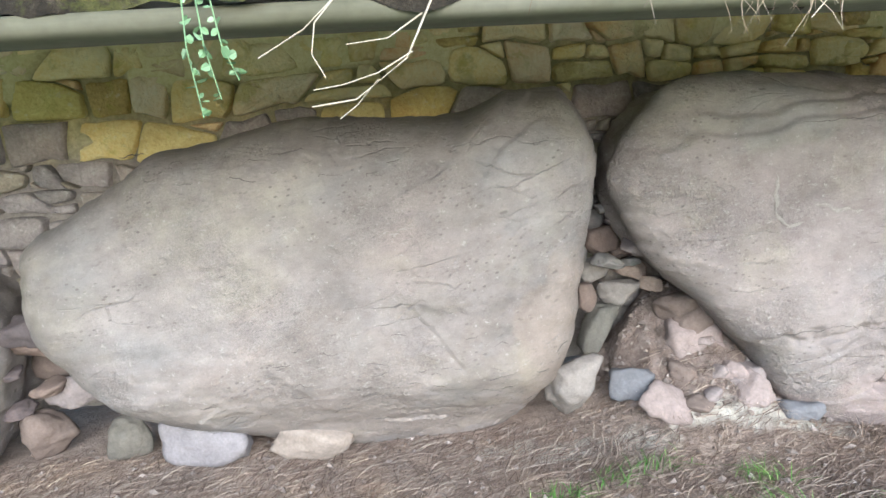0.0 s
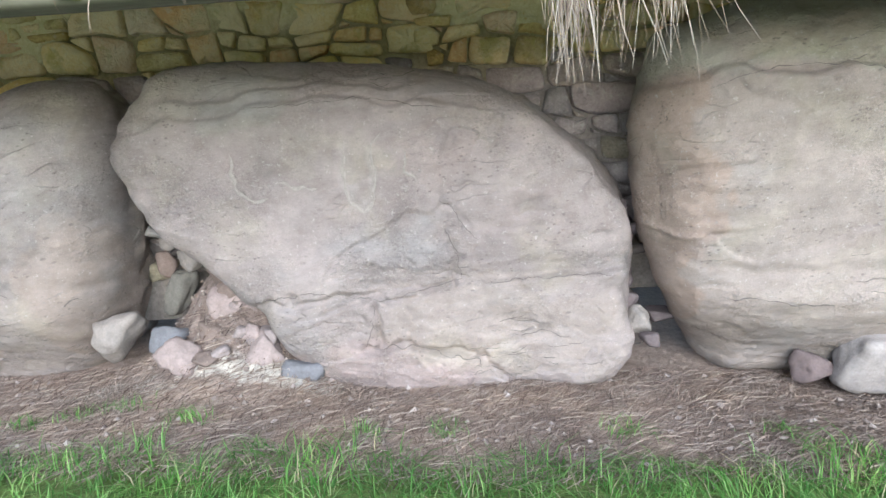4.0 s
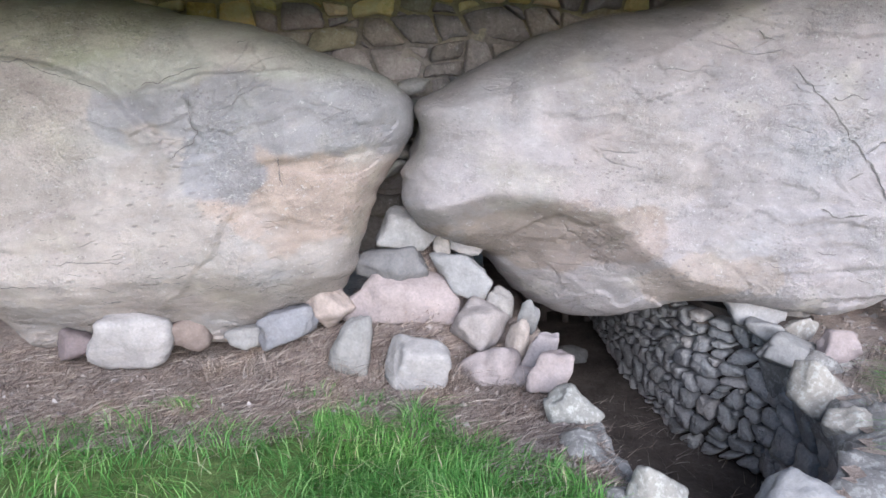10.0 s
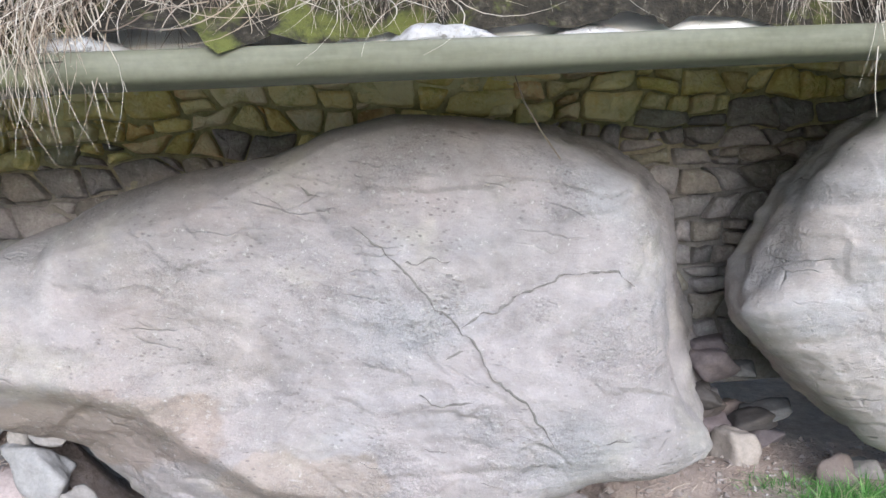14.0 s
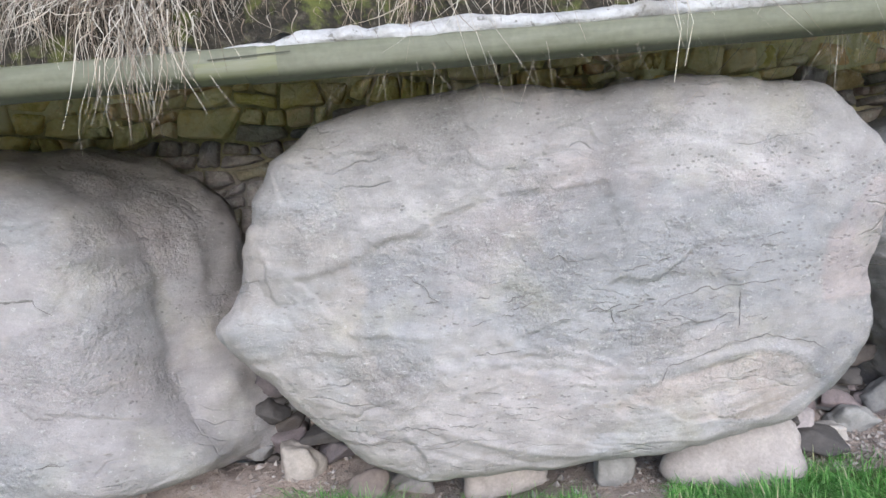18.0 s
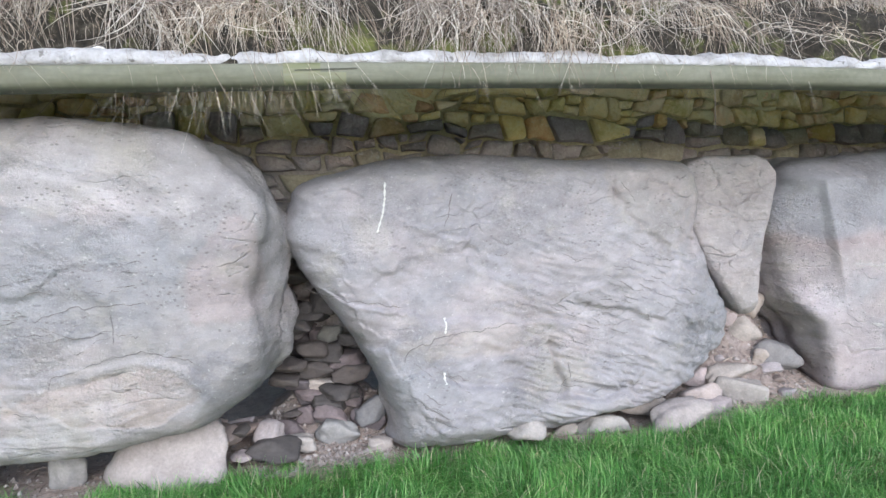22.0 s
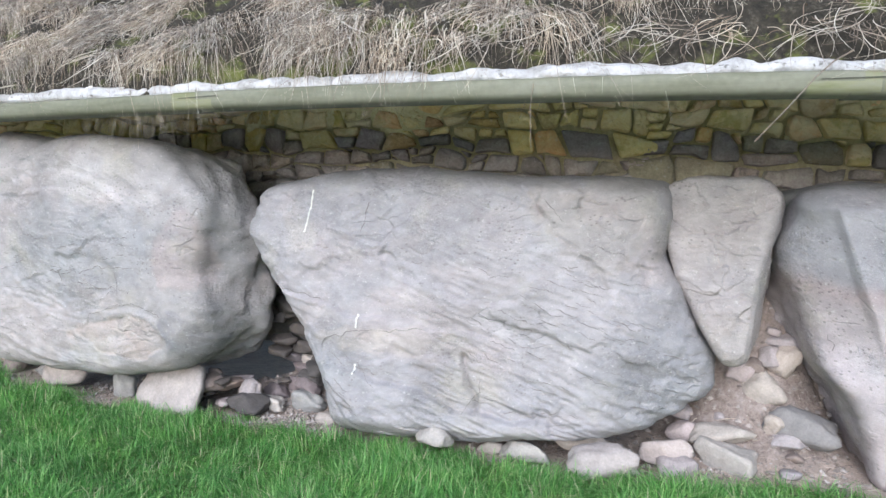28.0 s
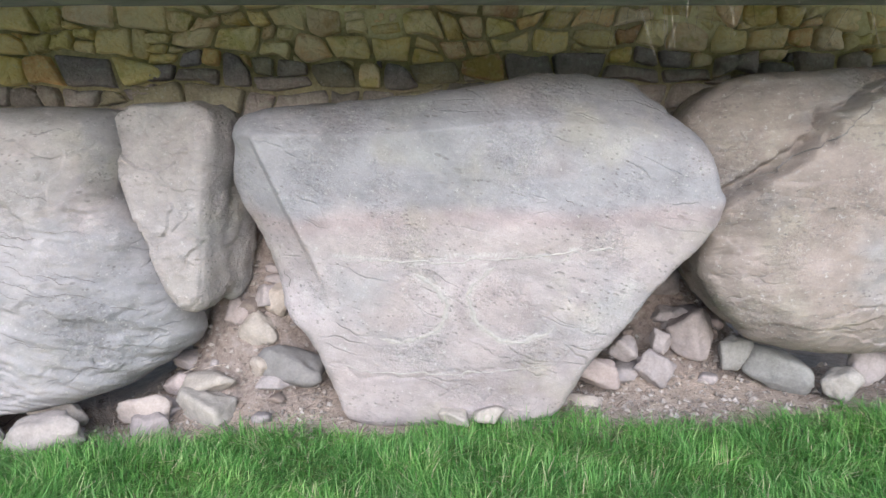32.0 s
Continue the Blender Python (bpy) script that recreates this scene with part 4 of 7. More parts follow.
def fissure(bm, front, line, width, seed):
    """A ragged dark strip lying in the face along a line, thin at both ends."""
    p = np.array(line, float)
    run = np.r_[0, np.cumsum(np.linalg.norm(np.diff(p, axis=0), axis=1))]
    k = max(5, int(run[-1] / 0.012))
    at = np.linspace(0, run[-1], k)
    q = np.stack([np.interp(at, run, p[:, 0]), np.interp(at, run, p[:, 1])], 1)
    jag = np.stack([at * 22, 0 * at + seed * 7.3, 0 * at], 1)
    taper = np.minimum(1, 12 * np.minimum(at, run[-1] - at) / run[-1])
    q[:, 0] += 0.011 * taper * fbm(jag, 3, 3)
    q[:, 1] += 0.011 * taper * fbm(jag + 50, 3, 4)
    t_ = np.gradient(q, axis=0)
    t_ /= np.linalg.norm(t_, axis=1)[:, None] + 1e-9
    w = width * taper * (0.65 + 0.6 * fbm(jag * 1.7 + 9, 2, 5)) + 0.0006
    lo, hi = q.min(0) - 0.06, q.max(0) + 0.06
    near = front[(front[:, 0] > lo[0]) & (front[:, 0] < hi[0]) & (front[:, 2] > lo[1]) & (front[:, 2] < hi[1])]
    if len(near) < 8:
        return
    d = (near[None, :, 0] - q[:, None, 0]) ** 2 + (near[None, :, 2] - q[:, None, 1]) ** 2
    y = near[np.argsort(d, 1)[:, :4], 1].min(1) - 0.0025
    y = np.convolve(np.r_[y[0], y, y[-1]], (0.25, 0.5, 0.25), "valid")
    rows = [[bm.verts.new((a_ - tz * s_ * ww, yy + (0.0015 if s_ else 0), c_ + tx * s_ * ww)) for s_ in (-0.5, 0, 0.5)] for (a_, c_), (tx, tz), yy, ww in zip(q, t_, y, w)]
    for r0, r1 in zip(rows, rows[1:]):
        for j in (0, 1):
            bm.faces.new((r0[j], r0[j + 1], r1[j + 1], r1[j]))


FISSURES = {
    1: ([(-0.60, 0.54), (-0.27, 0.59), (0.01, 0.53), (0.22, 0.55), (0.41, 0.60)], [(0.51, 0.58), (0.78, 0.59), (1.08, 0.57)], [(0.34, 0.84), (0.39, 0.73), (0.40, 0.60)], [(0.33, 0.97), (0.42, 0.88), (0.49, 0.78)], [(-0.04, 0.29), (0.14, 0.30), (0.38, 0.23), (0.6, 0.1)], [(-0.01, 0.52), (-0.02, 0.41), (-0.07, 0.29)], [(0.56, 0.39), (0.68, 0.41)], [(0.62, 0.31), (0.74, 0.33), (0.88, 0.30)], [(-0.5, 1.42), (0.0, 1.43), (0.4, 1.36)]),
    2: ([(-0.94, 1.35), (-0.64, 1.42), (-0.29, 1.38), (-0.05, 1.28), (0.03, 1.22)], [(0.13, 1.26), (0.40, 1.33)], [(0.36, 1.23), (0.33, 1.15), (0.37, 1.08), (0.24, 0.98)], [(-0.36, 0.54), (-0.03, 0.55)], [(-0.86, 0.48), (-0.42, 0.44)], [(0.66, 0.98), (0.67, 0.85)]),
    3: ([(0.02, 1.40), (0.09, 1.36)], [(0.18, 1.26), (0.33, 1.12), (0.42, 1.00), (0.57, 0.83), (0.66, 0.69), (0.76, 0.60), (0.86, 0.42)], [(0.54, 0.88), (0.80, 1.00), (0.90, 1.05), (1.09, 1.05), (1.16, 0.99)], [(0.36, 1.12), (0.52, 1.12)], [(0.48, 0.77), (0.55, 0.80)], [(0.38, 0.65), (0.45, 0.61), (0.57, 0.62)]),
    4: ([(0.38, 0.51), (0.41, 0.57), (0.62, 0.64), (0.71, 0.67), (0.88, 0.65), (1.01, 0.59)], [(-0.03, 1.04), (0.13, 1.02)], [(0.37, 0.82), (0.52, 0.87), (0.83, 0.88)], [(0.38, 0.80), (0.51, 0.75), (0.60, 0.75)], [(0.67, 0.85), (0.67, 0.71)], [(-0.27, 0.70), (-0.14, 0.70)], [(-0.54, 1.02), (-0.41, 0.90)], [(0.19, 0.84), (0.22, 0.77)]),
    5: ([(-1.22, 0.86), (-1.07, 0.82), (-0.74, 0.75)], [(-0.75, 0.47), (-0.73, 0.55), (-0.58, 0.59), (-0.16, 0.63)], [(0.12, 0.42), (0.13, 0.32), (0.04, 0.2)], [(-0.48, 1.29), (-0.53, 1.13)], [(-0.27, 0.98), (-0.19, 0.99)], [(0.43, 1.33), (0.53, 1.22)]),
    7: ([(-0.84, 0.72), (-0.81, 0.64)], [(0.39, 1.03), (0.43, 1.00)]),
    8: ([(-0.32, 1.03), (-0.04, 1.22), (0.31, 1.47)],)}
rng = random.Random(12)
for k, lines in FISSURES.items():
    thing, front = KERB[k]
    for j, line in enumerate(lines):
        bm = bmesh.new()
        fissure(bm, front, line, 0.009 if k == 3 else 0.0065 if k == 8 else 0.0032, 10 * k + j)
        part("fissure", bm, M_CRACK_SHADE, thing, "narrow ragged dark strip painting a fissure's shade")
# pale pecked carvings: thin light grooves
M_CARVED, n, l, b = material("pale_pecked_groove", 0.95)
f1 = tex_noise(n, l, coords(n), 70, 4, 0.75)
l.new(ramp(n, l, f1, [(0.35, (0.29, 0.272, 0.262)), (0.6, (0.36, 0.345, 0.33))]), b.inputs["Base Color"])


def arc(cu, cv, ru, rv, a0, a1):
    return [(cu + ru * math.cos(radians(a0 + (a1 - a0) * k / 14)), cv + rv * math.sin(radians(a0 + (a1 - a0) * k / 14))) for k in range(15)]


for k, line, width in ((1, [(-0.06, 1.23), (-0.08, 1.10), (-0.06, 0.98), (0.0, 0.94), (0.05, 0.99), (0.06, 1.12), (0.07, 1.24), (0.11, 1.28)], 0.018), (1, [(-0.57, 1.24), (-0.57, 1.08), (-0.50, 1.01), (-0.43, 1.03)], 0.016), (1, [(-0.4, 1.1), (-0.3, 1.06), (-0.2, 1.06)], 0.012), (1, [(0.2, 1.2), (0.19, 1.1), (0.24, 1.06)], 0.012),
                       (7, arc(-0.31, 0.56, 0.2, 0.16, -120, 70), 0.02), (7, arc(0.2, 0.58, 0.21, 0.18, 115, 320), 0.02), (7, [(-0.58, 0.775), (-0.15, 0.765), (0.3, 0.785), (0.72, 0.82)], 0.008), (7, [(-0.6, 0.3), (-0.45, 0.25), (-0.04, 0.25), (0.36, 0.28)], 0.007)):
    bm = bmesh.new()
    fissure(bm, KERB[k][1], line, width, 300 + k)
    part("carved_groove", bm, M_CARVED, KERB[k][0], "pale pecked groove carved in the face")
# short strips of painted flake-edge shade: (boulder, along, up, half extents, slope, number)
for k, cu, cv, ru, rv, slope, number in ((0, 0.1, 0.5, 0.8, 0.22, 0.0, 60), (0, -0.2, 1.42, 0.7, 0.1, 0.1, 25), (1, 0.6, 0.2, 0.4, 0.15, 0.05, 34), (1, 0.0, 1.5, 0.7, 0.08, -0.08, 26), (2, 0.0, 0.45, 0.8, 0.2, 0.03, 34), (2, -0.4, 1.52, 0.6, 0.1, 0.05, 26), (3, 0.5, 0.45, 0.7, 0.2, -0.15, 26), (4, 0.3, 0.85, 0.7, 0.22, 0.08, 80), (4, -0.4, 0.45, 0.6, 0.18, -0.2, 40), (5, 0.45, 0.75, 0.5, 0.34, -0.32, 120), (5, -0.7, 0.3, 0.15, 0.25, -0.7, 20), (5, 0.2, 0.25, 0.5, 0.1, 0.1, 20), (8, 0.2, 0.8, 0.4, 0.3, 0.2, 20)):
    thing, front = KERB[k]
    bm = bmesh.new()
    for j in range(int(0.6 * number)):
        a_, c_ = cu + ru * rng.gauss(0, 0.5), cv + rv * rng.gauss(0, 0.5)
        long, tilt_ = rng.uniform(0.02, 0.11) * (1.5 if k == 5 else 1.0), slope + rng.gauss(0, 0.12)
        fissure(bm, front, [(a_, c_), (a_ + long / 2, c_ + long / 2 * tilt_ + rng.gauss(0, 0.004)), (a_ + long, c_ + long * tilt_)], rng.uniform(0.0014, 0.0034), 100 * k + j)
    tagged(part("flake_edge_shade", bm, M_CRACK_SHADE, thing, "short dark strips painting the shade of stone flakes"), kind="stuff")

# white bird streaks on the scaly boulder
M_WHITE, n, l, b = material("dried_white_droppings", 0.8)
b.inputs["Base Color"].default_value = (0.6, 0.6, 0.57, 1)
F_BODY = F_THING.data
f_co = np.empty(len(F_BODY.vertices) * 3)
F_BODY.vertices.foreach_get("co", f_co)
f_co = f_co.reshape(-1, 3)[:len(KERB[5][1])]
for line in ([(-0.81, 1.35), (-0.815, 1.27), (-0.83, 1.2), (-0.855, 1.12)], [(-0.54, 0.69), (-0.54, 0.65), (-0.545, 0.615)], [(-0.55, 0.42), (-0.552, 0.37)]):
    pts = []
    for (ax, az), (bx, bz) in zip(line, line[1:]):
        pts += [(ax + (bx - ax) * k / 6, az + (bz - az) * k / 6) for k in range(7)]
    bm = bmesh.new()
    rows = []
    for k, (pu, pv) in enumerate(pts):
        near = f_co[np.argmin(np.hypot(f_co[:, 0] - pu, f_co[:, 2] - pv))][1]
        w = 0.0045 * (1 + 0.5 * math.sin(k * 2.3))
        rows.append([bm.verts.new((pu + off, near - 0.004 - (0.003 if off == 0 else 0), pv)) for off in (-w, 0, w)])
    for r0, r1 in zip(rows, rows[1:]):
        for j in (0, 1):
            bm.faces.new((r0[j], r0[j + 1], r1[j + 1], r1[j]))
    part("bird_streak", bm, M_WHITE, F_THING, "thin dried white bird dropping")

# ---- ground ----
GRASS_EDGE = [(-9, 1.9), (0, 1.88), (1, 1.93), (2, 1.98), (3, 2.07), (4, 2.17), (4.6, 2.26), (5.0, 2.36), (5.5, 2.24), (5.9, 1.88), (6.05, 1.5), (6.2, 1.2), (6.8, 1.3), (7.1, 1.82), (7.35, 2.23), (7.6, 2.46), (8.2, 2.7), (8.8, 2.95), (9.5, 3.04), (10.2, 3.14), (10.8, 3.26), (11.4, 3.4), (12, 3.56), (13, 3.66), (13.5, 3.92), (14.2, 4.18), (15, 4.4), (16, 4.7), (17, 5.05), (19, 5.8)]
PIT = [(6.04, 2.8), (6.06, 2.4), (6.09, 2.1), (6.1, 1.86), (6.18, 1.66), (6.3, 1.57), (6.5, 1.55), (6.8, 1.68), (7.0, 1.88), (7.1, 2.17), (7.11, 2.4), (7.1, 2.7), (6.86, 3.1), (6.77, 3.9), (6.76, 5.2), (6.1, 5.2), (6.04, 3.2)]


def grass_edge(x):
    return np.interp(x, [k[0] for k in GRASS_EDGE], [k[1] for k in GRASS_EDGE])


def in_polygon(x, y, poly):
    inside = np.zeros(np.shape(x), bool)
    for (ax, ay), (bx, by) in zip(poly, poly[1:] + poly[:1]):
        inside ^= ((ay > y) != (by > y)) & (x < (bx - ax) * (y - ay) / (by - ay + 1e-12) + ax)
    return inside


M_GROUND, n, l, b = material("trodden_soil_and_lawn", 0.95)
c = coords(n)
f1, f2, f3 = tex_noise(n, l, c, 1.6, 6, 0.65), tex_noise(n, l, c, 14, 5, 0.7), tex_noise(n, l, c, 90, 4, 0.7)
soil = ramp(n, l, f1, [(0.3, (0.33, 0.255, 0.215)), (0.5, (0.44, 0.36, 0.31)), (0.7, (0.51, 0.43, 0.38))])
lawn = ramp(n, l, f2, [(0.3, (0.11, 0.17, 0.05)), (0.7, (0.19, 0.27, 0.09))])
a = n.new("ShaderNodeAttribute")
a.attribute_name = "soil"
col = mix(n, l, lawn, soil, a.outputs["Fac"])
col = mix(n, l, col, ramp(n, l, f2, [(0.3, grey(0.3)), (0.7, grey(0.7))]), 0.6, "OVERLAY")
col = mix(n, l, col, ramp(n, l, f3, [(0.25, grey(0.3)), (0.75, grey(0.7))]), 0.6, "OVERLAY")
earth = n.new("ShaderNodeAttribute")
earth.attribute_name = "earth"
clod = tex_noise(n, l, c, 22, 6, 0.7)
col = mix(n, l, col, ramp(n, l, clod, [(0.3, (0.16, 0.125, 0.11)), (0.5, (0.28, 0.228, 0.205)), (0.7, (0.37, 0.315, 0.295))]), earth.outputs["Fac"])
lime = n.new("ShaderNodeAttribute")
lime.attribute_name = "lime"
col = mix(n, l, col, (0.7, 0.69, 0.64), lime.outputs["Fac"])
l.new(col, b.inputs["Base Color"])
bump(n, l, b, [(f2, 0.7, 0.04), (clod, 0.8, 0.03), (f3, 0.8, 0.01)])

gx = np.r_[-1500, -400, -120, -40, -15, np.arange(-6, 0.5, 0.055), np.arange(0.5, 1.75, 0.02), np.arange(1.75, 13.1, 0.055), np.arange(13.1, 14.2, 0.02), np.arange(14.2, 15.15, 0.055), np.arange(15.15, 16.3, 0.02), np.arange(16.3, 19.01, 0.055), 28, 50, 130, 400, 1500]
gy = np.r_[-1500, -400, -120, -40, -15, -6, np.arange(-2, 2.4, 0.055), np.arange(2.4, 5.6, 0.028), np.arange(5.6, 6.4, 0.055), 9, 20, 50, 130, 400, 1500]
GXX, GYY = np.meshgrid(gx, gy)
gz = ground_z(GXX.ravel(), GYY.ravel())
verts = np.stack([GXX.ravel(), GYY.ravel(), gz], 1)
nx = len(gx)
cx, cy = (GXX[:-1, :-1] + GXX[1:, 1:]) / 2, (GYY[:-1, :-1] + GYY[1:, 1:]) / 2
keep = ~in_polygon(cx, cy, PIT)
faces = [(j * nx + i, j * nx + i + 1, (j + 1) * nx + i + 1, (j + 1) * nx + i) for j in range(len(gy) - 1) for i in range(nx - 1) if keep[j, i]]
ground = mesh_object("ground", verts.tolist(), faces, M_GROUND)
# Unseen pale strip added in front of the kerb to bounce light under the eaves.
beyond = GYY.ravel() - eaves_y(np.clip(GXX.ravel(), -12, 26)) + 0.08 * fbm(np.stack([GXX.ravel() * 2, GYY.ravel() * 2, 0 * gz], 1), 3, 18)
bounce_strip = smooth(-1.85, -2.0, beyond) * smooth(-10.5, -10.0, beyond)
soil_amount = bounce_strip + (1 - bounce_strip) * smooth(-0.10, 0.06, GYY.ravel() - grass_edge(GXX.ravel()) + 0.09 * fbm(np.stack([GXX.ravel() * 3, GYY.ravel() * 3, 0 * gz], 1), 3, 8))
attr = ground.data.attributes.new("soil", "FLOAT", "POINT")
attr.data.foreach_set("value", soil_amount)
lx, ly = GXX.ravel(), GYY.ravel()
spill = np.maximum(blob(lx, ly, 1.2, 2.56, 0.5, 0.07, 91, 0.5), np.maximum(blob(lx, ly, 0.5, 2.5, 0.3, 0.1, 92, 0.6), blob(lx, ly, 7.25, 2.55, 0.12, 0.15, 93, 0.5)))
heaped = sum(h * np.exp(-(((lx - a) / p) ** 2) - ((ly - c) / q) ** 2) for a, c, p, q, h in BANKS)
attr = ground.data.attributes.new("earth", "FLOAT", "POINT")
attr.data.foreach_set("value", smooth(0.02, 0.12, heaped))
# lime: the lime spills plus the whitening of the added bounce strip
attr = ground.data.attributes.new("lime", "FLOAT", "POINT")
attr.data.foreach_set("value", 0.8 * bounce_strip + spill * (0.8 + 0.35 * vnoise(np.stack([lx * 25, ly * 25, 0 * lx], 1), 5)))
tagged(ground, "dry gravelly soil and lawn along the kerb, with an unseen pale strip added to bounce light", "ground", kind="structure")


# ---- retaining wall, eaves and mound ----
def sweep(name, xs, profile, mat, along_y, along_z, parent=None, jag=0.0, seed=0, shade=True):
    """A profile of (inward, up) swept along the eaves or the wall."""
    ys, zs = along_y(xs), along_z(xs)
    tang = np.gradient(ys, xs)
    inx, iny = -tang / np.hypot(1, tang), 1 / np.hypot(1, tang)
    prof = np.array(profile, float)
    k = len(prof)
    v = np.zeros((len(xs), k, 3))
    v[..., 0] = xs[:, None] + inx[:, None] * prof[None, :, 0]
    v[..., 1] = ys[:, None] + iny[:, None] * prof[None, :, 0]
    v[..., 2] = zs[:, None] + prof[None, :, 1]
    v = v.reshape(-1, 3)
    if jag:
        v += np.stack([fbm(v * 6, 3, seed), fbm(v * 6, 3, seed + 1), fbm(v * 6, 3, seed + 2)], 1) * jag
    faces = [(i * k + j, (i + 1) * k + j, (i + 1) * k + j + 1, i * k + j + 1) for i in range(len(xs) - 1) for j in range(k - 1)]
    return mesh_object(name, v.tolist(), faces, mat, parent, shade)


XS = np.arange(-4, 19.01, 0.05)
wz = np.r_[np.arange(0.3, 2.45, 0.03), 3.0]
wx, wzz = np.meshgrid(np.arange(-4, 19.01, 0.035), wz)
wx, wzz = wx.ravel(), wzz.ravel()
wp = np.stack([wx, wzz, 0 * wx], 1)
smear = smooth(0.1, 0.45, fbm(wp * 2.6, 4, 71) + 1.5 * smooth(1.62, 2.05, wzz) + 0.1 * smooth(4.5, 1.5, wx) - 0.25 * smooth(5, 8, wx) - 0.65)
wy = wall_y(wx) + 0.1 - 0.05 * smear + 0.008 * fbm(wp * 9, 3, 72)
k = len(np.arange(-4, 19.01, 0.035))
wall = mesh_object("wall_north", np.stack([wx, wy, wzz], 1).tolist(), [(j * k + i, j * k + i + 1, (j + 1) * k + i + 1, (j + 1) * k + i) for j in range(len(wz) - 1) for i in range(k - 1)], M_MORTAR)
attr = wall.data.attributes.new("skim", "FLOAT", "POINT")
attr.data.foreach_set("value", smear)
tagged(wall, "rubble retaining wall of algae-stained stones behind the kerb", "wall", kind="structure")
# Unseen underside bent upward to let more bounced light reach the wall.
slab = sweep("ceiling", XS, [(0.12, 0.02), (0.13, 0.16), (0.3, 0.34), (0.6, 0.52), (2.4, 1.05), (2.4, 1.25), (0.6, 0.62), (0.22, 0.36), (0.09, 0.14), (0.08, 0.02), (0.12, 0.02)], M_CONCRETE, eaves_y, eaves_z, None, 0.0)
tagged(slab, "concrete slab over the kerb", "canopy", kind="structure")

M_ALGAE, n, l, b = material("algae_stained_membrane", 0.6)
c = coords(n)
f1 = tex_noise(n, l, c, 6, 5, 0.7, (0.4, 2, 5))
l.new(ramp(n, l, f1, [(0.3, (0.12, 0.13, 0.06)), (0.5, (0.165, 0.17, 0.10)), (0.7, (0.19, 0.19, 0.14))]), b.inputs["Base Color"])
M_SEAM, n, l, b = material("black_seam", 0.9)
b.inputs["Base Color"].default_value = (0.06, 0.06, 0.045, 1)

# gutter: long lengths of bent grey-green sheet along the slab's edge
GUTTER = [(0.03, 0.078), (-0.006, 0.079), (-0.016, 0.074), (-0.02, 0.06), (-0.021, 0.04), (-0.019, 0.02), (-0.012, 0.006), (0.004, -0.002), (0.06, -0.004), (0.1, 0.0), (0.1, 0.006), (0.06, 0.004), (0.022, 0.008)]
joints = [-4.0, -2.3, 3.75, 6.35, 8.95, 11.4, 14.0, 17.0, 19.0]
for i, (a0, a1) in enumerate(zip(joints, joints[1:])):
    # The first two lengths are flattened to fit the camera's view.
    g = sweep("gutter", np.arange(a0 - 0.03, a1 + 0.031, 0.06), [(p_ - 0.004 * (i % 2), q_ * (0.54 if i < 2 else 1.0) + 0.004 * (i % 2)) for p_, q_ in GUTTER], M_GUTTER, eaves_y, eaves_z)
    if i:
        sleeve = sweep("joint_sleeve", np.linspace(a0 - 0.16, a0 + 0.06, 8), [(p_ - 0.004, q_ + 0.002) for p_, q_ in GUTTER[:9]], M_ALGAE, eaves_y, eaves_z, g)
        tagged(sleeve, "lapped joint stained yellow-green")
        lap = sweep("lap_seam", np.linspace(a0 - 0.12, a0 + 0.1, 8), [(-0.029, 0.052), (-0.029, 0.0555)], M_SEAM, eaves_y, lambda x: eaves_z(x) + 0.03 * (x - a0), g)
        tagged(lap, "dark open seam")
    tagged(g, "weathered grey-green gutter length along the eaves", "gutter", "gutter lengths")
crust = sweep("lime_crust", np.arange(-4, 19, 0.02), [(0.09, 0.066), (0.008, 0.07), (-0.008, 0.085), (-0.005, 0.11), (0.014, 0.13), (0.05, 0.142), (0.12, 0.14)], M_PLASTER, eaves_y, lambda x: eaves_z(x) + 0.004 - gutter_low(x), None, 0.012, 11)
cv = crust.data.vertices
for q in cv:
    x = q.co.x
    gap = 0.5 + 0.5 * math.sin(x * 5.1 + 1.3 * math.sin(x * 1.9)) + 0.35 * math.sin(x * 13.7 + 2)
    full = min(1.0, max(0.0, (x - 8.6) / 0.8))
    k = max(full, min(1.0, max(0.0, gap * (1.3 if x > 5 else 0.7) - 0.45)))
    base_z = float(eaves_z(x) - gutter_low(x)) + 0.066
    q.co.z = base_z + (q.co.z - base_z) * (0.08 + 0.8 * k)
    q.co.y += 0.05 * (1 - k)
co = np.array([q.co[:] for q in cv])
rag = np.stack([0 * co[:, 0], 0.012 * fbm(co * 16, 3, 91), 0.008 * fbm(co * 13, 4, 92)], 1)
cv.foreach_set("co", (co + rag).ravel())
tagged(crust, "lumpy white lime crust on top of the gutter", "crust", kind="structure")
bank = sweep("mound", np.arange(-4, 19, 0.035), [(0.04, 0.10), (0.055, 0.16), (0.07, 0.22), (0.09, 0.27), (0.11, 0.31), (0.14, 0.36), (0.2, 0.42), (0.3, 0.53), (0.5, 0.75), (0.9, 1.15), (2, 2.0), (5, 3.6), (9, 4.8), (15, 5.6)], M_TURF, eaves_y, lambda x: eaves_z(x) - gutter_low(x), None, 0.04, 17)
bv = bank.data.vertices
co = np.array([q.co[:] for q in bv])
lip = smooth(0.30, 0.08, co[:, 2] - eaves_z(co[:, 0])) * smooth(8.5, 6.5, co[:, 0]) * np.maximum(smooth(-0.6, 0.3, fbm(co * 2.5, 3, 95)), 0.85 * smooth(2.5, 1.2, co[:, 0]))
co[:, 1] -= 0.07 * lip
co[:, 2] -= lip * (0.03 * smooth(3.0, 1.0, co[:, 0]) + 0.012 * vnoise(co * 14, 96))
bv.foreach_set("co", co.ravel())
tagged(bank, "dark mossy turf bank of the mound", "mound", kind="structure")


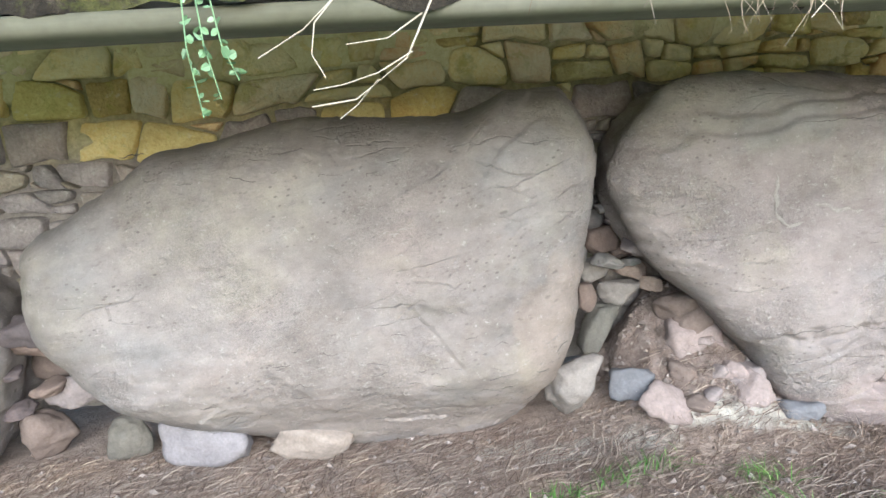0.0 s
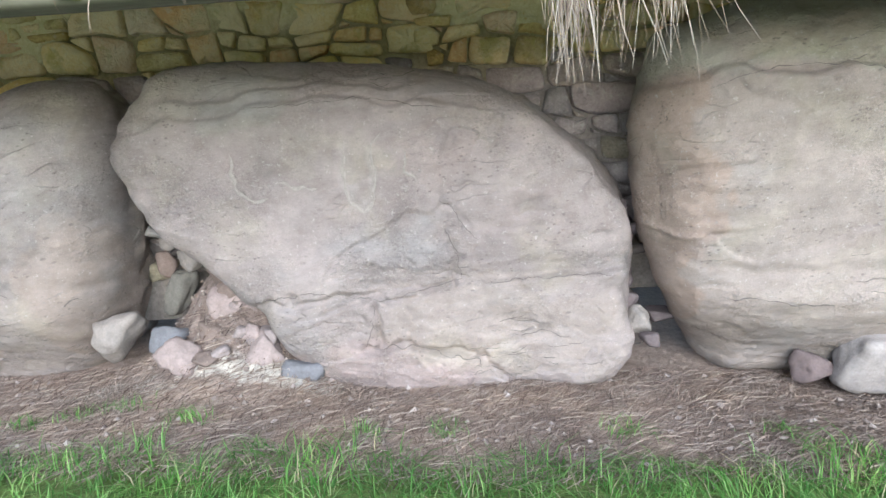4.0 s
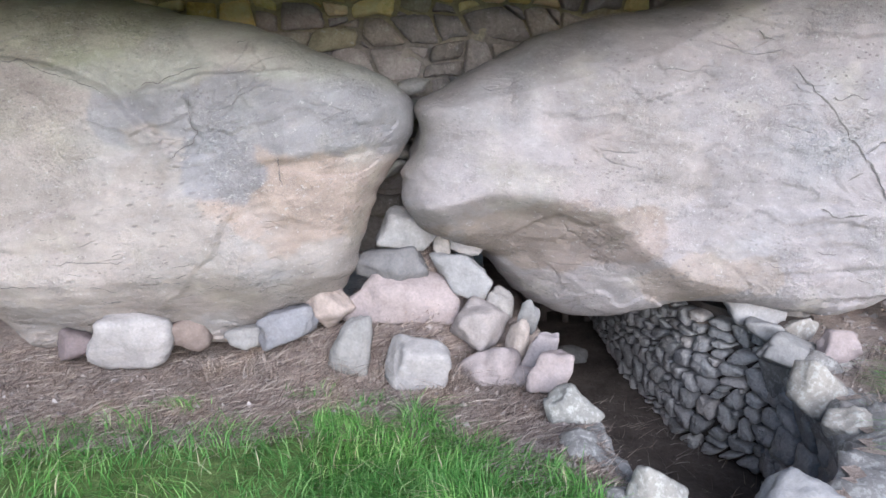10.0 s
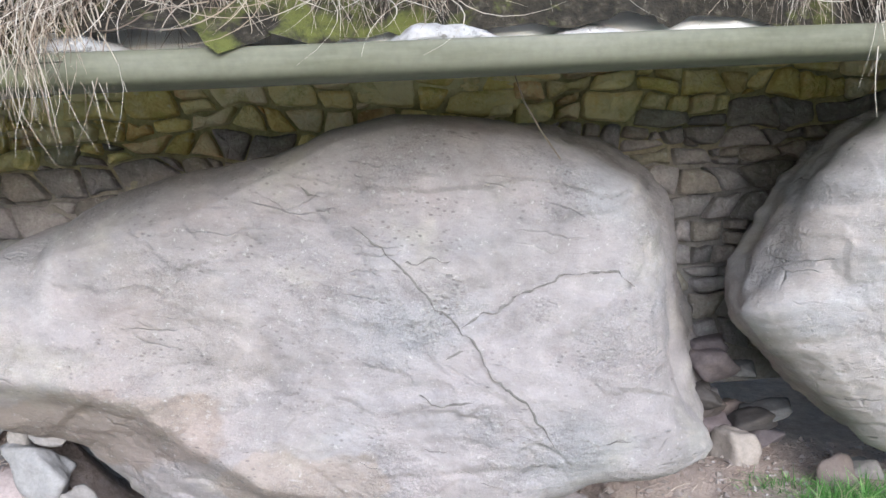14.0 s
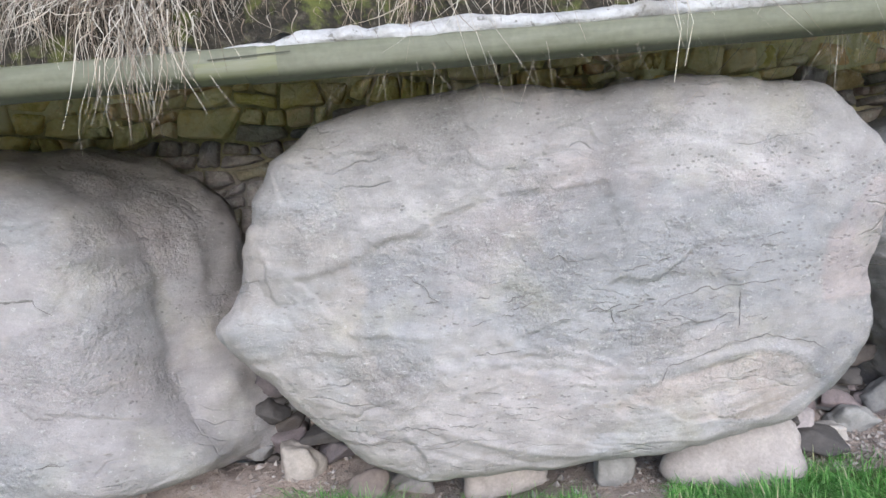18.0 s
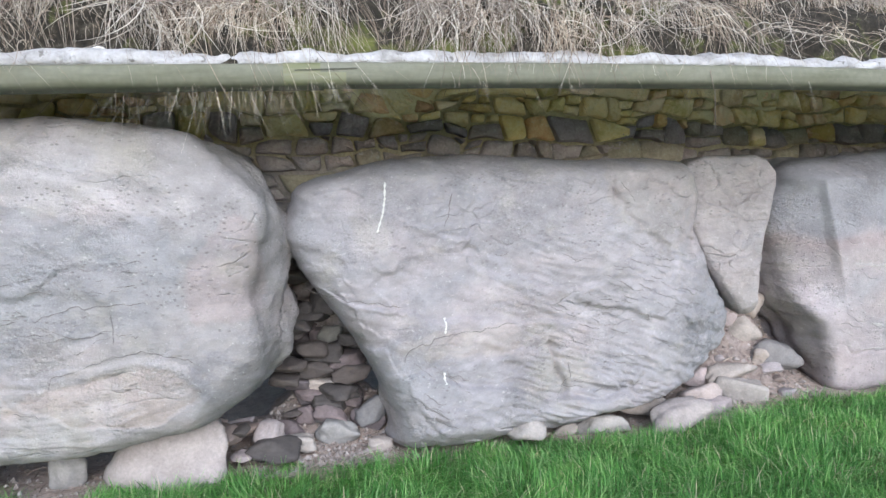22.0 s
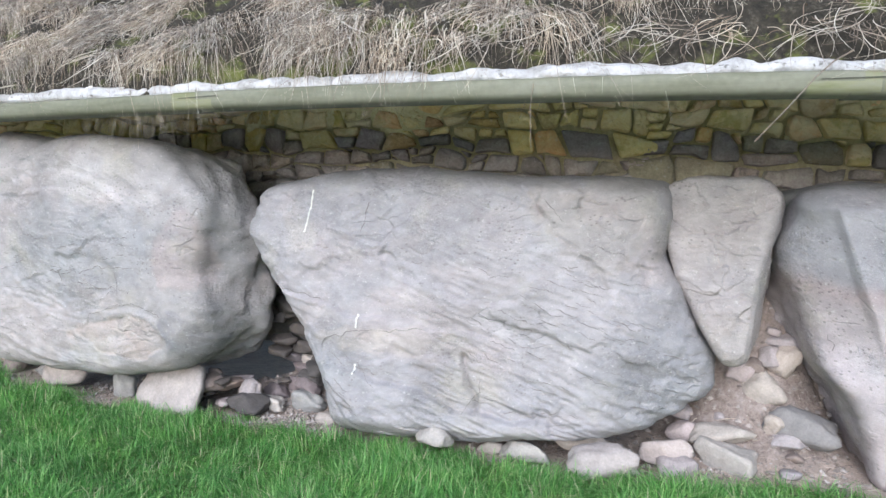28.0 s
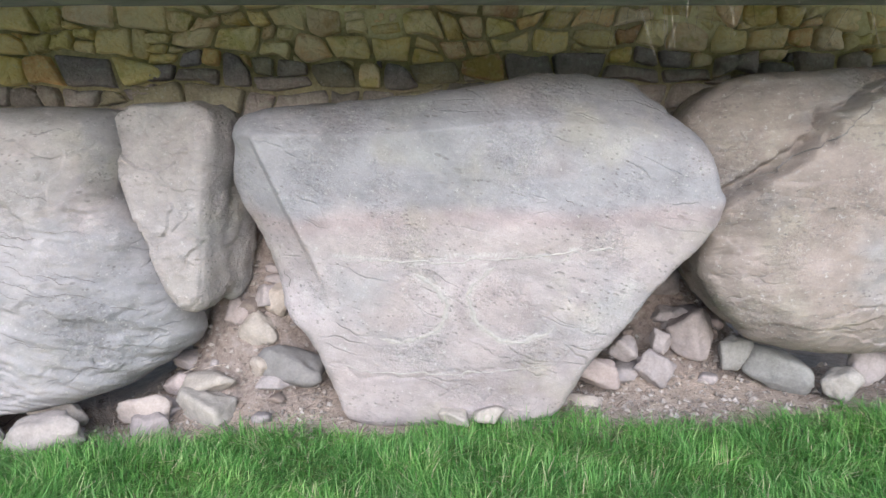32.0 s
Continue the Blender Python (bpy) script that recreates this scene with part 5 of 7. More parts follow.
# ---- rubble masonry ----
def lay_courses(length, z0, z1, rng, low, high, wide):
    """Outlines of the stones of rough courses, as (along, up): neighbours share their wavy beds and slanting joints."""
    def bed(at, k):
        return 0.022 * math.sin(at * 3.1 + 5 * k) + 0.016 * math.sin(at * 8.3 + 11 * k) + 0.011 * math.sin(at * 19 + 17 * k)

    z, k = z0, 0
    while z < z1:
        h = rng.uniform(low, high)

        def low_bed(p_):
            return z + bed(p_, k)

        def high_bed(p_):
            return z + h + bed(p_, k + 1)

        s = rng.uniform(-0.3, 0)
        slant = 0.0
        while s < length:
            w = h * rng.uniform(*wide)
            e_, lean_ = s + w, rng.gauss(0, 0.16) * h
            a_, b_, c_, d_ = s - slant, e_ - lean_, e_ + lean_, s + slant
            kind, m_ = rng.random(), (s + e_) / 2 + rng.uniform(-0.2, 0.2) * w
            cut = rng.uniform(0.36, 0.64)

            def between(p_, f_):
                return low_bed(p_) * (1 - f_) + high_bed(p_) * f_

            if kind < 0.2 and h > 0.1:
                tip = rng.uniform(-0.1, 0.1)
                left, right = (s, between(s, cut - tip)), (e_, between(e_, cut + tip))
                yield [(a_, low_bed(a_)), (m_, low_bed(m_)), (b_, low_bed(b_)), right, left]
                if w > 1.3 * h:
                    top = (m_, between(m_, cut))
                    yield [left, top, (m_ + 0.1 * h, high_bed(m_)), (d_, high_bed(d_))]
                    yield [top, right, (c_, high_bed(c_)), (m_ + 0.1 * h, high_bed(m_))]
                else:
                    yield [left, right, (c_, high_bed(c_)), (d_, high_bed(d_))]
            elif kind < 0.34:
                q_ = rng.uniform(0.3, 0.5)
                corner, side_ = s + w * (1 - q_), between(e_, 1 - q_)
                yield [(a_, low_bed(a_)), (b_, low_bed(b_)), (e_, side_), (corner, high_bed(corner)), (d_, high_bed(d_))]
                yield [(e_, side_), (c_, high_bed(c_)), (corner, high_bed(corner))]
            elif kind < 0.46:
                q_ = rng.uniform(0.25, 0.45)
                corner, side_ = s + w * q_, between(s, q_)
                yield [(corner, low_bed(corner)), (b_, low_bed(b_)), (c_, high_bed(c_)), (d_, high_bed(d_)), (s, side_)]
                yield [(a_, low_bed(a_)), (corner, low_bed(corner)), (s, side_)]
            else:
                yield [(a_, low_bed(a_)), (m_, low_bed(m_) + rng.uniform(-0.01, 0.01)), (b_, low_bed(b_)), (c_, high_bed(c_)), (m_, high_bed(m_) + rng.uniform(-0.01, 0.01)), (d_, high_bed(d_))]
            s, slant = e_, lean_
        z, k = z + h, k + 1


def wall_stone(poly, rng, joint, proud, worn):
    """A rough stone filling one outline: (along, outward, up) places and faces. Corners are worn round, the face is uneven and tilts a little."""
    q = np.array(poly, float)
    mid = q.mean(0)
    keep = [i for i in range(len(q)) if np.linalg.norm(q[i] - q[i - 1]) > 0.02]
    q = q[keep]
    if len(q) < 3 or np.ptp(q[:, 0]) < 0.035 or np.ptp(q[:, 1]) < 0.03:
        return None
    far = np.linalg.norm(q - mid, axis=1)[:, None]
    q = q + (mid - q) * np.minimum(0.35, 1.35 * joint / np.maximum(far, 1e-4)) * np.array([[rng.uniform(0.5, 1.9)] for _ in q])
    for cut in (worn, 0.25):
        q = np.array([c_ for i in range(len(q)) for c_ in (q[i] + (q[(i + 1) % len(q)] - q[i]) * cut, q[i] + (q[(i + 1) % len(q)] - q[i]) * (1 - cut))])
    k = len(q)
    q = q + (mid - q) * np.array([[rng.uniform(-0.03, 0.045)] for _ in range(k)])
    tx, tz, out = rng.gauss(0, 0.1), rng.gauss(0, 0.1), proud * rng.uniform(0.3, 1.5)
    verts = []
    for scale, y, rough in ((1.0, 0.08, 0.0), (1.0, 0.0, 0.004), (0.93, -0.011, 0.007), (0.55, -0.018, 0.011)):
        for c_ in q:
            g_ = mid + (c_ - mid) * scale
            lift = (g_ - mid) @ np.array((tx, tz)) - out if y < 0.05 else 0
            verts.append((g_[0], y + lift + rng.uniform(-rough, rough), g_[1]))
    verts.append((mid[0], -0.016 - out + rng.uniform(-0.006, 0.006), mid[1]))
    faces = [(r_ * k + i, r_ * k + (i + 1) % k, (r_ + 1) * k + (i + 1) % k, (r_ + 1) * k + i) for r_ in range(3) for i in range(k)]
    faces += [(3 * k + i, 3 * k + (i + 1) % k, 4 * k) for i in range(k)]
    return verts, faces


def along_path(path):
    p = np.array(path, float)
    run = np.r_[0, np.cumsum(np.linalg.norm(np.diff(p, axis=0), axis=1))]

    def at(s):
        x, y = np.interp(s, run, p[:, 0]), np.interp(s, run, p[:, 1])
        a_, b_ = max(0, s - 0.05), min(run[-1], s + 0.05)
        return x, y, math.atan2(np.interp(b_, run, p[:, 1]) - np.interp(a_, run, p[:, 1]), np.interp(b_, run, p[:, 0]) - np.interp(a_, run, p[:, 0]))
    return at, run[-1]


def masonry(owner, path, z0, z1, seed, choose, low=0.1, high=0.17, wide=(0.9, 2.1), joint=0.008, proud=0.026, worn=0.12):
    """Rubble laid along a path, faces to the right of it, each stone a part of its own."""
    rng = random.Random(seed)
    at, length = along_path(path)
    for poly in lay_courses(length, z0, z1, rng, low, high, wide):
        made = wall_stone(poly, rng, joint, proud, worn)
        s = sum(a_ for a_, _ in poly) / len(poly)
        z = sum(b_ for _, b_ in poly) / len(poly)
        if not made or not 0 <= s <= length:
            continue
        x, y, turn = at(s)
        me = bpy.data.meshes.new("stone")
        me.from_pydata([(a_ - s, b_, c_ - z) for a_, b_, c_ in made[0]], [], made[1])
        me.polygons.foreach_set("use_smooth", [True] * len(me.polygons))
        me.materials.append(choose(x, z, rng))
        ob = new("stone", me)
        ob.matrix_world = Matrix.Translation((x, y, z + 0.02 * math.sin(s * 2.1 + seed))) @ Matrix.Rotation(turn, 4, "Z")
        ob.parent = owner


def wall_choice(x, z, rng):
    return M_WALL_TOP if z + rng.uniform(-0.06, 0.06) > np.interp(x, [4, 8], [1.56, 1.71]) else M_WALL_LOW


def passage_choice(x, z, rng):
    return M_LINING


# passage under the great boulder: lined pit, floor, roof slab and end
# Mud colour; on walls, roof and bars its darkness paints the passage's gloom.
M_MUD_SHADE, n, l, b = material("mud_and_passage_gloom", 0.8)
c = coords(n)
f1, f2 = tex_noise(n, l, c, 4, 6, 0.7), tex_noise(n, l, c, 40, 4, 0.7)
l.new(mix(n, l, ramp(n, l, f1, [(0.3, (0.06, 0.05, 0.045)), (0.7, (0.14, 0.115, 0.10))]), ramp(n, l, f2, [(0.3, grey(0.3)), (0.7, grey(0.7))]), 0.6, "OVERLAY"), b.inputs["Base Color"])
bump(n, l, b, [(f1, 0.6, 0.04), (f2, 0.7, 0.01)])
LEFT_SIDE = [(6.5, 1.55), (6.3, 1.57), (6.18, 1.66), (6.1, 1.86), (6.09, 2.1), (6.06, 2.4), (6.04, 2.8), (6.04, 3.2), (6.1, 5.2)]
RIGHT_SIDE = [(6.76, 5.2), (6.77, 3.9), (6.86, 3.1), (7.1, 2.7), (7.11, 2.4), (7.1, 2.17), (7.0, 1.88), (6.8, 1.68), (6.5, 1.55)]


def curtain(name, path, z0, z1, mat, out):
    p = np.array(path, float)
    t_ = np.gradient(p, axis=0)
    nrm = np.stack([-t_[:, 1], t_[:, 0]], 1) / np.linalg.norm(t_, axis=1)[:, None]
    rows = [(*(q + nn * off), z) for q, nn in zip(p, nrm) for off, z in ((out, z0), (out, z1), (out + 0.25, z1), (out + 0.25, z0))]
    faces = [(4 * i + j, 4 * i + (j + 1) % 4, 4 * i + 4 + (j + 1) % 4, 4 * i + 4 + j) for i in range(len(p) - 1) for j in range(4)]
    return mesh_object(name, rows, faces, mat, None, False)


side_l = tagged(curtain("wall_passage_west", LEFT_SIDE, -0.85, -0.1, M_MUD_SHADE, 0.05), "passage side wall of dark rubble", "wall", kind="structure")
side_r = tagged(curtain("wall_passage_east", RIGHT_SIDE, -0.85, -0.08, M_MUD_SHADE, 0.05), "passage side wall of rounded grey rubble", "wall", kind="structure")
inner_r = tagged(curtain("wall_passage_inner", RIGHT_SIDE[:4], -0.85, 0.06, M_MUD_SHADE, 0.05), "inner passage wall behind the rubble", "wall", kind="structure")
inner_l = tagged(curtain("wall_passage_inner", [(6.07, 3.4), (6.1, 5.2)], -0.85, 0.3, M_MUD_SHADE, 0.05), "inner passage wall of earth", "wall", kind="structure")
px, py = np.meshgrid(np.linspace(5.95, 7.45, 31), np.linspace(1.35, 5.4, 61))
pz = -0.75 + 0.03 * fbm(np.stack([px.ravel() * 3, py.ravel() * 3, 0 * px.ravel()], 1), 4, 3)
floor = mesh_object("floor", np.stack([px.ravel(), py.ravel(), pz], 1).tolist(), [(j * 31 + i, j * 31 + i + 1, (j + 1) * 31 + i + 1, (j + 1) * 31 + i) for j in range(60) for i in range(30)], M_MUD_SHADE)
tagged(floor, "dark mud floor of the passage", "floor", kind="structure")


def coping(path, wide, z, label):
    """Flat rough shoulder on top of the pit's lining."""
    p = np.array(path, float)
    run = np.r_[0, np.cumsum(np.linalg.norm(np.diff(p, axis=0), axis=1))]
    at = np.linspace(0, run[-1], 90)
    q = np.stack([np.interp(at, run, p[:, 0]), np.interp(at, run, p[:, 1])], 1)
    t_ = np.gradient(q, axis=0)
    nrm = np.stack([-t_[:, 1], t_[:, 0]], 1) / np.linalg.norm(t_, axis=1)[:, None]
    prof = [(-0.04, -0.2), (-0.065, -0.1), (-0.06, -0.035), (-0.025, -0.005), (wide * 0.3, 0.015), (wide * 0.6, 0.012), (wide * 0.85, -0.005), (wide, -0.05), (wide, -0.15)]
    v = np.array([(*(q[i] + nrm[i] * o), z + up) for i in range(90) for o, up in prof])
    v[:, 2] += 0.6 * ground_z(v[:, 0], v[:, 1]) + 0.045 * fbm(v * 6, 3, 5) + 0.02 * np.abs(fbm(v * 17, 3, 7))
    v[:, :2] += 0.022 * np.stack([fbm(v * 7, 3, 15), fbm(v * 7, 3, 16)], 1)
    k = len(prof)
    ob = mesh_object("trim", v.tolist(), [(i * k + j, i * k + j + 1, (i + 1) * k + j + 1, (i + 1) * k + j) for i in range(89) for j in range(k - 1)], M_COPING)
    return tagged(ob, label, "coping", kind="structure")


def box(name, x0, x1, y0, y1, z0, z1, mat, parent=None, bevel=0.01):
    bm = bmesh.new()
    bmesh.ops.create_cube(bm, size=1.0, matrix=Matrix.Translation(((x0 + x1) / 2, (y0 + y1) / 2, (z0 + z1) / 2)) @ Matrix.Diagonal((x1 - x0, y1 - y0, z1 - z0, 1)))
    if bevel:
        bmesh.ops.bevel(bm, geom=bm.edges[:], offset=bevel, segments=2, affect="EDGES")
    me = bpy.data.meshes.new(name)
    bm.to_mesh(me)
    bm.free()
    me.materials.append(mat)
    ob = new(name, me)
    if parent:
        ob.parent = parent
    return ob


tagged(box("ceiling_passage", 5.95, 7.25, 3.45, 5.5, 0.26, 0.5, M_MUD_SHADE), "stone lintel roof of the passage", "ceiling", kind="structure")
tagged(box("wall_passage_end", 5.9, 7.3, 5.2, 5.4, -0.85, 0.3, M_MUD_SHADE), "dark end wall of the passage", "wall", kind="structure")
gate = new("passage_gate")
gate.location = (6.55, 4.9, -0.75)
tagged(gate, "dark upright timber bars closing the passage", "gate")
for i in range(5):
    box("bar", -0.38 + 0.18 * i, -0.33 + 0.18 * i, 0, 0.05, 0, 1.0, M_MUD_SHADE, gate, 0.008)

# ---- small stones ----
# The near-black kind puts the clefts' shade into the stones' colour.
KINDS = {"white": ((0.315, 0.31, 0.31), "pale grey-white"), "pale": ((0.335, 0.309, 0.287), "pale buff"), "pink": ((0.304, 0.271, 0.271), "dusty pink"), "rosy": ((0.325, 0.292, 0.28), "pale rosy"), "grey": ((0.261, 0.255, 0.248), "grey"), "slate": ((0.180, 0.177, 0.180), "dark slate-grey"), "blue": ((0.204, 0.213, 0.235), "blue-grey"), "tan": ((0.348, 0.309, 0.278), "tan"), "orange": ((0.365, 0.304, 0.270), "orange-pink"), "brown": ((0.209, 0.170, 0.152), "brown"), "olive": ((0.162, 0.162, 0.147), "dark olive-grey"), "dark": ((0.081, 0.073, 0.070), "shade-darkened brown"), "lilac": ((0.305, 0.295, 0.315), "smooth lilac-grey"), "mauve": ((0.145, 0.125, 0.13), "dark mauve-grey"), "lichen": ((0.313, 0.304, 0.278), "lichen-spotted grey")}


def plain_stone(name, colour, spotted):
    m, n, l, b = material(name, 0.88)
    c = coords(n)
    info = n.new("ShaderNodeObjectInfo")
    big, fine, spot = tex_noise(n, l, c, 11, 5, 0.7), tex_noise(n, l, c, 75, 4, 0.7), tex_noise(n, l, c, 42, 4, 0.7)
    shift = ramp(n, l, info.outputs["Random"], [(0.0, (0.40, 0.405, 0.415)), (0.5, (0.455, 0.45, 0.45)), (1.0, (0.515, 0.48, 0.465))])
    col = mix(n, l, colour, shift, 0.8, "OVERLAY")
    col = mix(n, l, col, ramp(n, l, big, [(0.3, grey(0.36)), (0.7, grey(0.64))]), 0.7, "OVERLAY")
    col = mix(n, l, col, ramp(n, l, fine, [(0.25, grey(0.33)), (0.75, grey(0.67))]), 0.5, "OVERLAY")
    if spotted:
        col = mix(n, l, col, (0.5, 0.5, 0.47), ramp(n, l, spot, [(0.5, grey(0)), (0.62, grey(0.55))]))
    l.new(col, b.inputs["Base Color"])
    bump(n, l, b, [(big, 0.4, 0.015), (fine, 0.5, 0.004)])
    return m


STONE_MATS = {k: plain_stone(k + "_fieldstone", v[0], k == "lichen") for k, v in KINDS.items()}


def fieldstone(x, y, z, w, h, kind, seed, angular=0.5, group="loose stones along the kerb", deep=0.0, tilt=None):
    """A loose stone: a many-sided block, its edges the more worn the less angular it is."""
    rng = np.random.default_rng(seed)
    bm = bmesh.new()
    bmesh.ops.create_icosphere(bm, subdivisions=4 if max(w, h) > 0.1 else 3, radius=1.0)
    d = np.array([q.co[:] for q in bm.verts])
    sides = [np.array(a_, float) + rng.normal(0, 0.2 + 0.2 * angular, 3) for a_ in ((1, 0, 0), (-1, 0, 0), (0, 1, 0), (0, -1, 0), (0, 0, 1), (0, 0, -1))]
    limits = list(rng.uniform(0.72, 0.95, 6))
    for _ in range(rng.integers(5, 9)):
        sides.append(rng.normal(size=3))
        limits.append(rng.uniform(0.74, 1.02))
    power = 3.2 + 30.0 * angular**1.4
    total = 0
    for n_, lim in zip(sides, limits):
        total = total + (np.maximum(0, d @ (n_ / np.linalg.norm(n_))) / lim) ** power
    reach = total ** (-1 / power)
    v = d * np.minimum(reach, 1.3 + 0.12 * np.tanh(reach - 1.3))[:, None]
    v += v * (0.1 * fbm(v * 1.6 + seed, 3, seed) + 0.03 * fbm(v * 5 + seed, 3, seed + 1) + 0.012 * fbm(v * 13 + seed, 2, seed + 2))[:, None]
    size = np.array([w / 2, deep / 2 if deep else max(0.06, min(w, 1.3 * h) * 0.5 * rng.uniform(0.7, 1.0)), h / 2])
    v = v / np.abs(v).max(0) * size
    for q, co in zip(bm.verts, v):
        q.co = co
    me = bpy.data.meshes.new("fieldstone")
    bm.to_mesh(me)
    bm.free()
    me.polygons.foreach_set("use_smooth", [True] * len(me.polygons))
    me.materials.append(STONE_MATS[kind])
    ob = new("fieldstone", me)
    ob.matrix_world = pose(x, y, z, rng.uniform(-8, 8), rng.uniform(-7, 7) if tilt is None else tilt, rng.uniform(-12, 12))
    word = "rounded" if angular < 0.4 else "angular" if angular > 0.75 else "rough"
    place = group.split(" ", 2)[-1]
    return tagged(ob, f"{KINDS[kind][1]} {word} fieldstone {place}", "stone", group)


M_COPING = plain_stone("lichen_crusted_coping", (0.26, 0.25, 0.24), True)
coping(RIGHT_SIDE[3:], 0.2, -0.02, "rough lichen-spotted stone shoulder round the pit")
coping(LEFT_SIDE[:6], 0.16, -0.04, "rough lichen-spotted stone shoulder beside the pit")
PILE_TOP = [(5.37, 2.94, 0.56, 0.27, 0.18, 4, 0.55, "white"), (5.54, 2.93, 0.48, 0.09, 0.12, 0, 0.6, "pale"), (5.65, 2.95, 0.48, 0.16, 0.11, 22, 0.5, "white"), (5.31, 2.89, 0.39, 0.34, 0.19, 2, 0.8, "slate"), (5.64, 2.90, 0.33, 0.34, 0.18, 27, 0.75, "white"), (5.37, 2.87, 0.21, 0.59, 0.28, 7, 0.75, "pink"), (5.81, 2.85, 0.20, 0.16, 0.11, 30, 0.6, "grey"), (5.95, 2.83, 0.12, 0.11, 0.17, 20, 0.6, "grey")]
PILE_FOOT = [(4.98, 2.83, 0.23, 0.21, 0.17, 45, 0.55, "orange"), (4.80, 2.75, 0.16, 0.30, 0.16, -28, 0.7, "blue"), (5.12, 2.66, 0.08, 0.19, 0.29, 12, 0.4, "grey"), (5.41, 2.58, 0.03, 0.27, 0.28, 20, 0.75, "white"), (5.69, 2.75, 0.13, 0.28, 0.22, -8, 0.8, "rosy"), (5.88, 2.71, 0.04, 0.11, 0.25, 10, 0.7, "pale"), (5.75, 2.62, -0.05, 0.30, 0.26, 10, 0.6, "pink"), (5.97, 2.64, 0.02, 0.12, 0.21, 25, 0.6, "pink"), (5.99, 2.46, 0.01, 0.18, 0.19, 15, 0.6, "pink")]
RIM_WEST = [(6.02, 2.21, -0.06, 0.18, 0.19, 50, 0.6, "lichen"), (6.05, 1.93, -0.13, 0.15, 0.14, 40, 0.6, "lichen"), (6.18, 1.67, -0.07, 0.16, 0.15, 30, 0.6, "lichen")]
RIM_EAST = [(7.05, 2.85, 0.13, 0.26, 0.16, 0, 0.25, "white"), (7.28, 2.90, 0.07, 0.14, 0.11, 10, 0.5, "pale"), (7.04, 2.71, 0.06, 0.17, 0.11, 25, 0.6, "grey"), (7.24, 2.77, 0.02, 0.16, 0.13, 10, 0.6, "lichen"), (7.08, 2.56, 0.01, 0.26, 0.13, 20, 0.6, "grey"), (7.07, 2.28, -0.035, 0.24, 0.16, 30, 0.55, "lichen"), (7.07, 2.04, -0.07, 0.2, 0.15, 20, 0.5, "lichen"), (6.92, 1.78, -0.10, 0.18, 0.15, -30, 0.6, "lichen"), (6.59, 1.58, -0.02, 0.24, 0.13, -12, 0.55, "white"), (7.31, 2.56, 0.03, 0.19, 0.13, 10, 0.6, "pink"), (7.75, 2.79, 0.10, 0.13, 0.16, -30, 0.8, "rosy"), (7.92, 2.85, 0.06, 0.15, 0.16, -20, 0.7, "pale")]
START_LEFT = [(-1.12, 2.61, 0.28, 0.44, 0.26, 0, 0.12, "lilac"), (-0.63, 2.58, 0.25, 0.37, 0.17, 10, 0.25, "tan"), (-1.46, 2.61, 0.28, 0.19, 0.21, 10, 0.20, "olive"), (-1.85, 2.63, 0.33, 0.24, 0.24, -10, 0.20, "brown"), (-1.69, 2.69, 0.49, 0.34, 0.17, -8, 0.40, "pink"), (-1.88, 2.82, 0.69, 0.13, 0.12, 0, 0.30, "grey"), (-1.82, 2.86, 0.58, 0.27, 0.19, 5, 0.35, "brown")]
START_CLEFT = [(0.49, 2.65, 0.38, 0.31, 0.22, -40, 0.5, "grey"), (0.74, 2.70, 0.33, 0.20, 0.16, 5, 0.3, "blue"), (0.67, 2.98, 0.51, 0.17, 0.26, 15, 0.7, "olive"), (0.77, 2.99, 0.68, 0.21, 0.12, -10, 0.7, "grey"), (0.69, 3.03, 0.93, 0.19, 0.14, 5, 0.7, "brown"), (0.84, 3.00, 0.79, 0.16, 0.09, 20, 0.6, "orange"), (0.66, 3.02, 0.79, 0.20, 0.11, -15, 0.7, "grey"), (0.62, 2.98, 0.67, 0.10, 0.14, 0, 0.7, "brown"), (0.93, 2.98, 0.71, 0.11, 0.08, 15, 0.7, "orange"), (0.65, 3.04, 1.03, 0.14, 0.09, 0, 0.8, "slate"), (0.60, 3.02, 0.88, 0.11, 0.12, 0, 0.8, "grey"), (0.81, 3.04, 0.87, 0.15, 0.09, 0, 0.8, "brown")]
START_BANK = [(1.04, 2.84, 0.47, 0.32, 0.26, 15, 0.5, "pink"), (0.98, 2.72, 0.35, 0.19, 0.18, 30, 0.5, "brown"), (1.27, 2.65, 0.26, 0.19, 0.20, 25, 0.55, "pink"), (1.46, 2.64, 0.17, 0.22, 0.13, 12, 0.35, "blue"), (1.18, 2.81, 0.38, 0.17, 0.16, 20, 0.6, "rosy")]
FOOT = [(4.08, 2.78, 0.13, 0.37, 0.33, 14, 0.5, "white"), (3.78, 2.78, 0.09, 0.20, 0.16, -5, 0.45, "mauve"), (4.29, 2.85, 0.12, 0.20, 0.20, 0, 0.45, "brown")]
MID_FOOT = [(8.59, 3.31, 0.12, 0.22, 0.31, -8, 0.75, "tan"), (9.47, 3.21, 0.10, 0.42, 0.21, -6, 0.45, "rosy"), (9.98, 3.30, 0.04, 0.19, 0.21, 8, 0.45, "grey"), (10.49, 3.32, 0.12, 0.57, 0.31, -4, 0.15, "rosy"), (9.10, 3.31, 0.00, 0.27, 0.15, -5, 0.5, "grey"), (7.95, 3.16, 0.01, 0.33, 0.15, -10, 0.75, "rosy"), (8.22, 3.19, 0.01, 0.26, 0.15, -15, 0.75, "pink"), (8.93, 3.15, 0.04, 0.17, 0.22, 10, 0.6, "brown"), (8.68, 3.57, 0.18, 0.22, 0.20, 10, 0.8, "brown")]
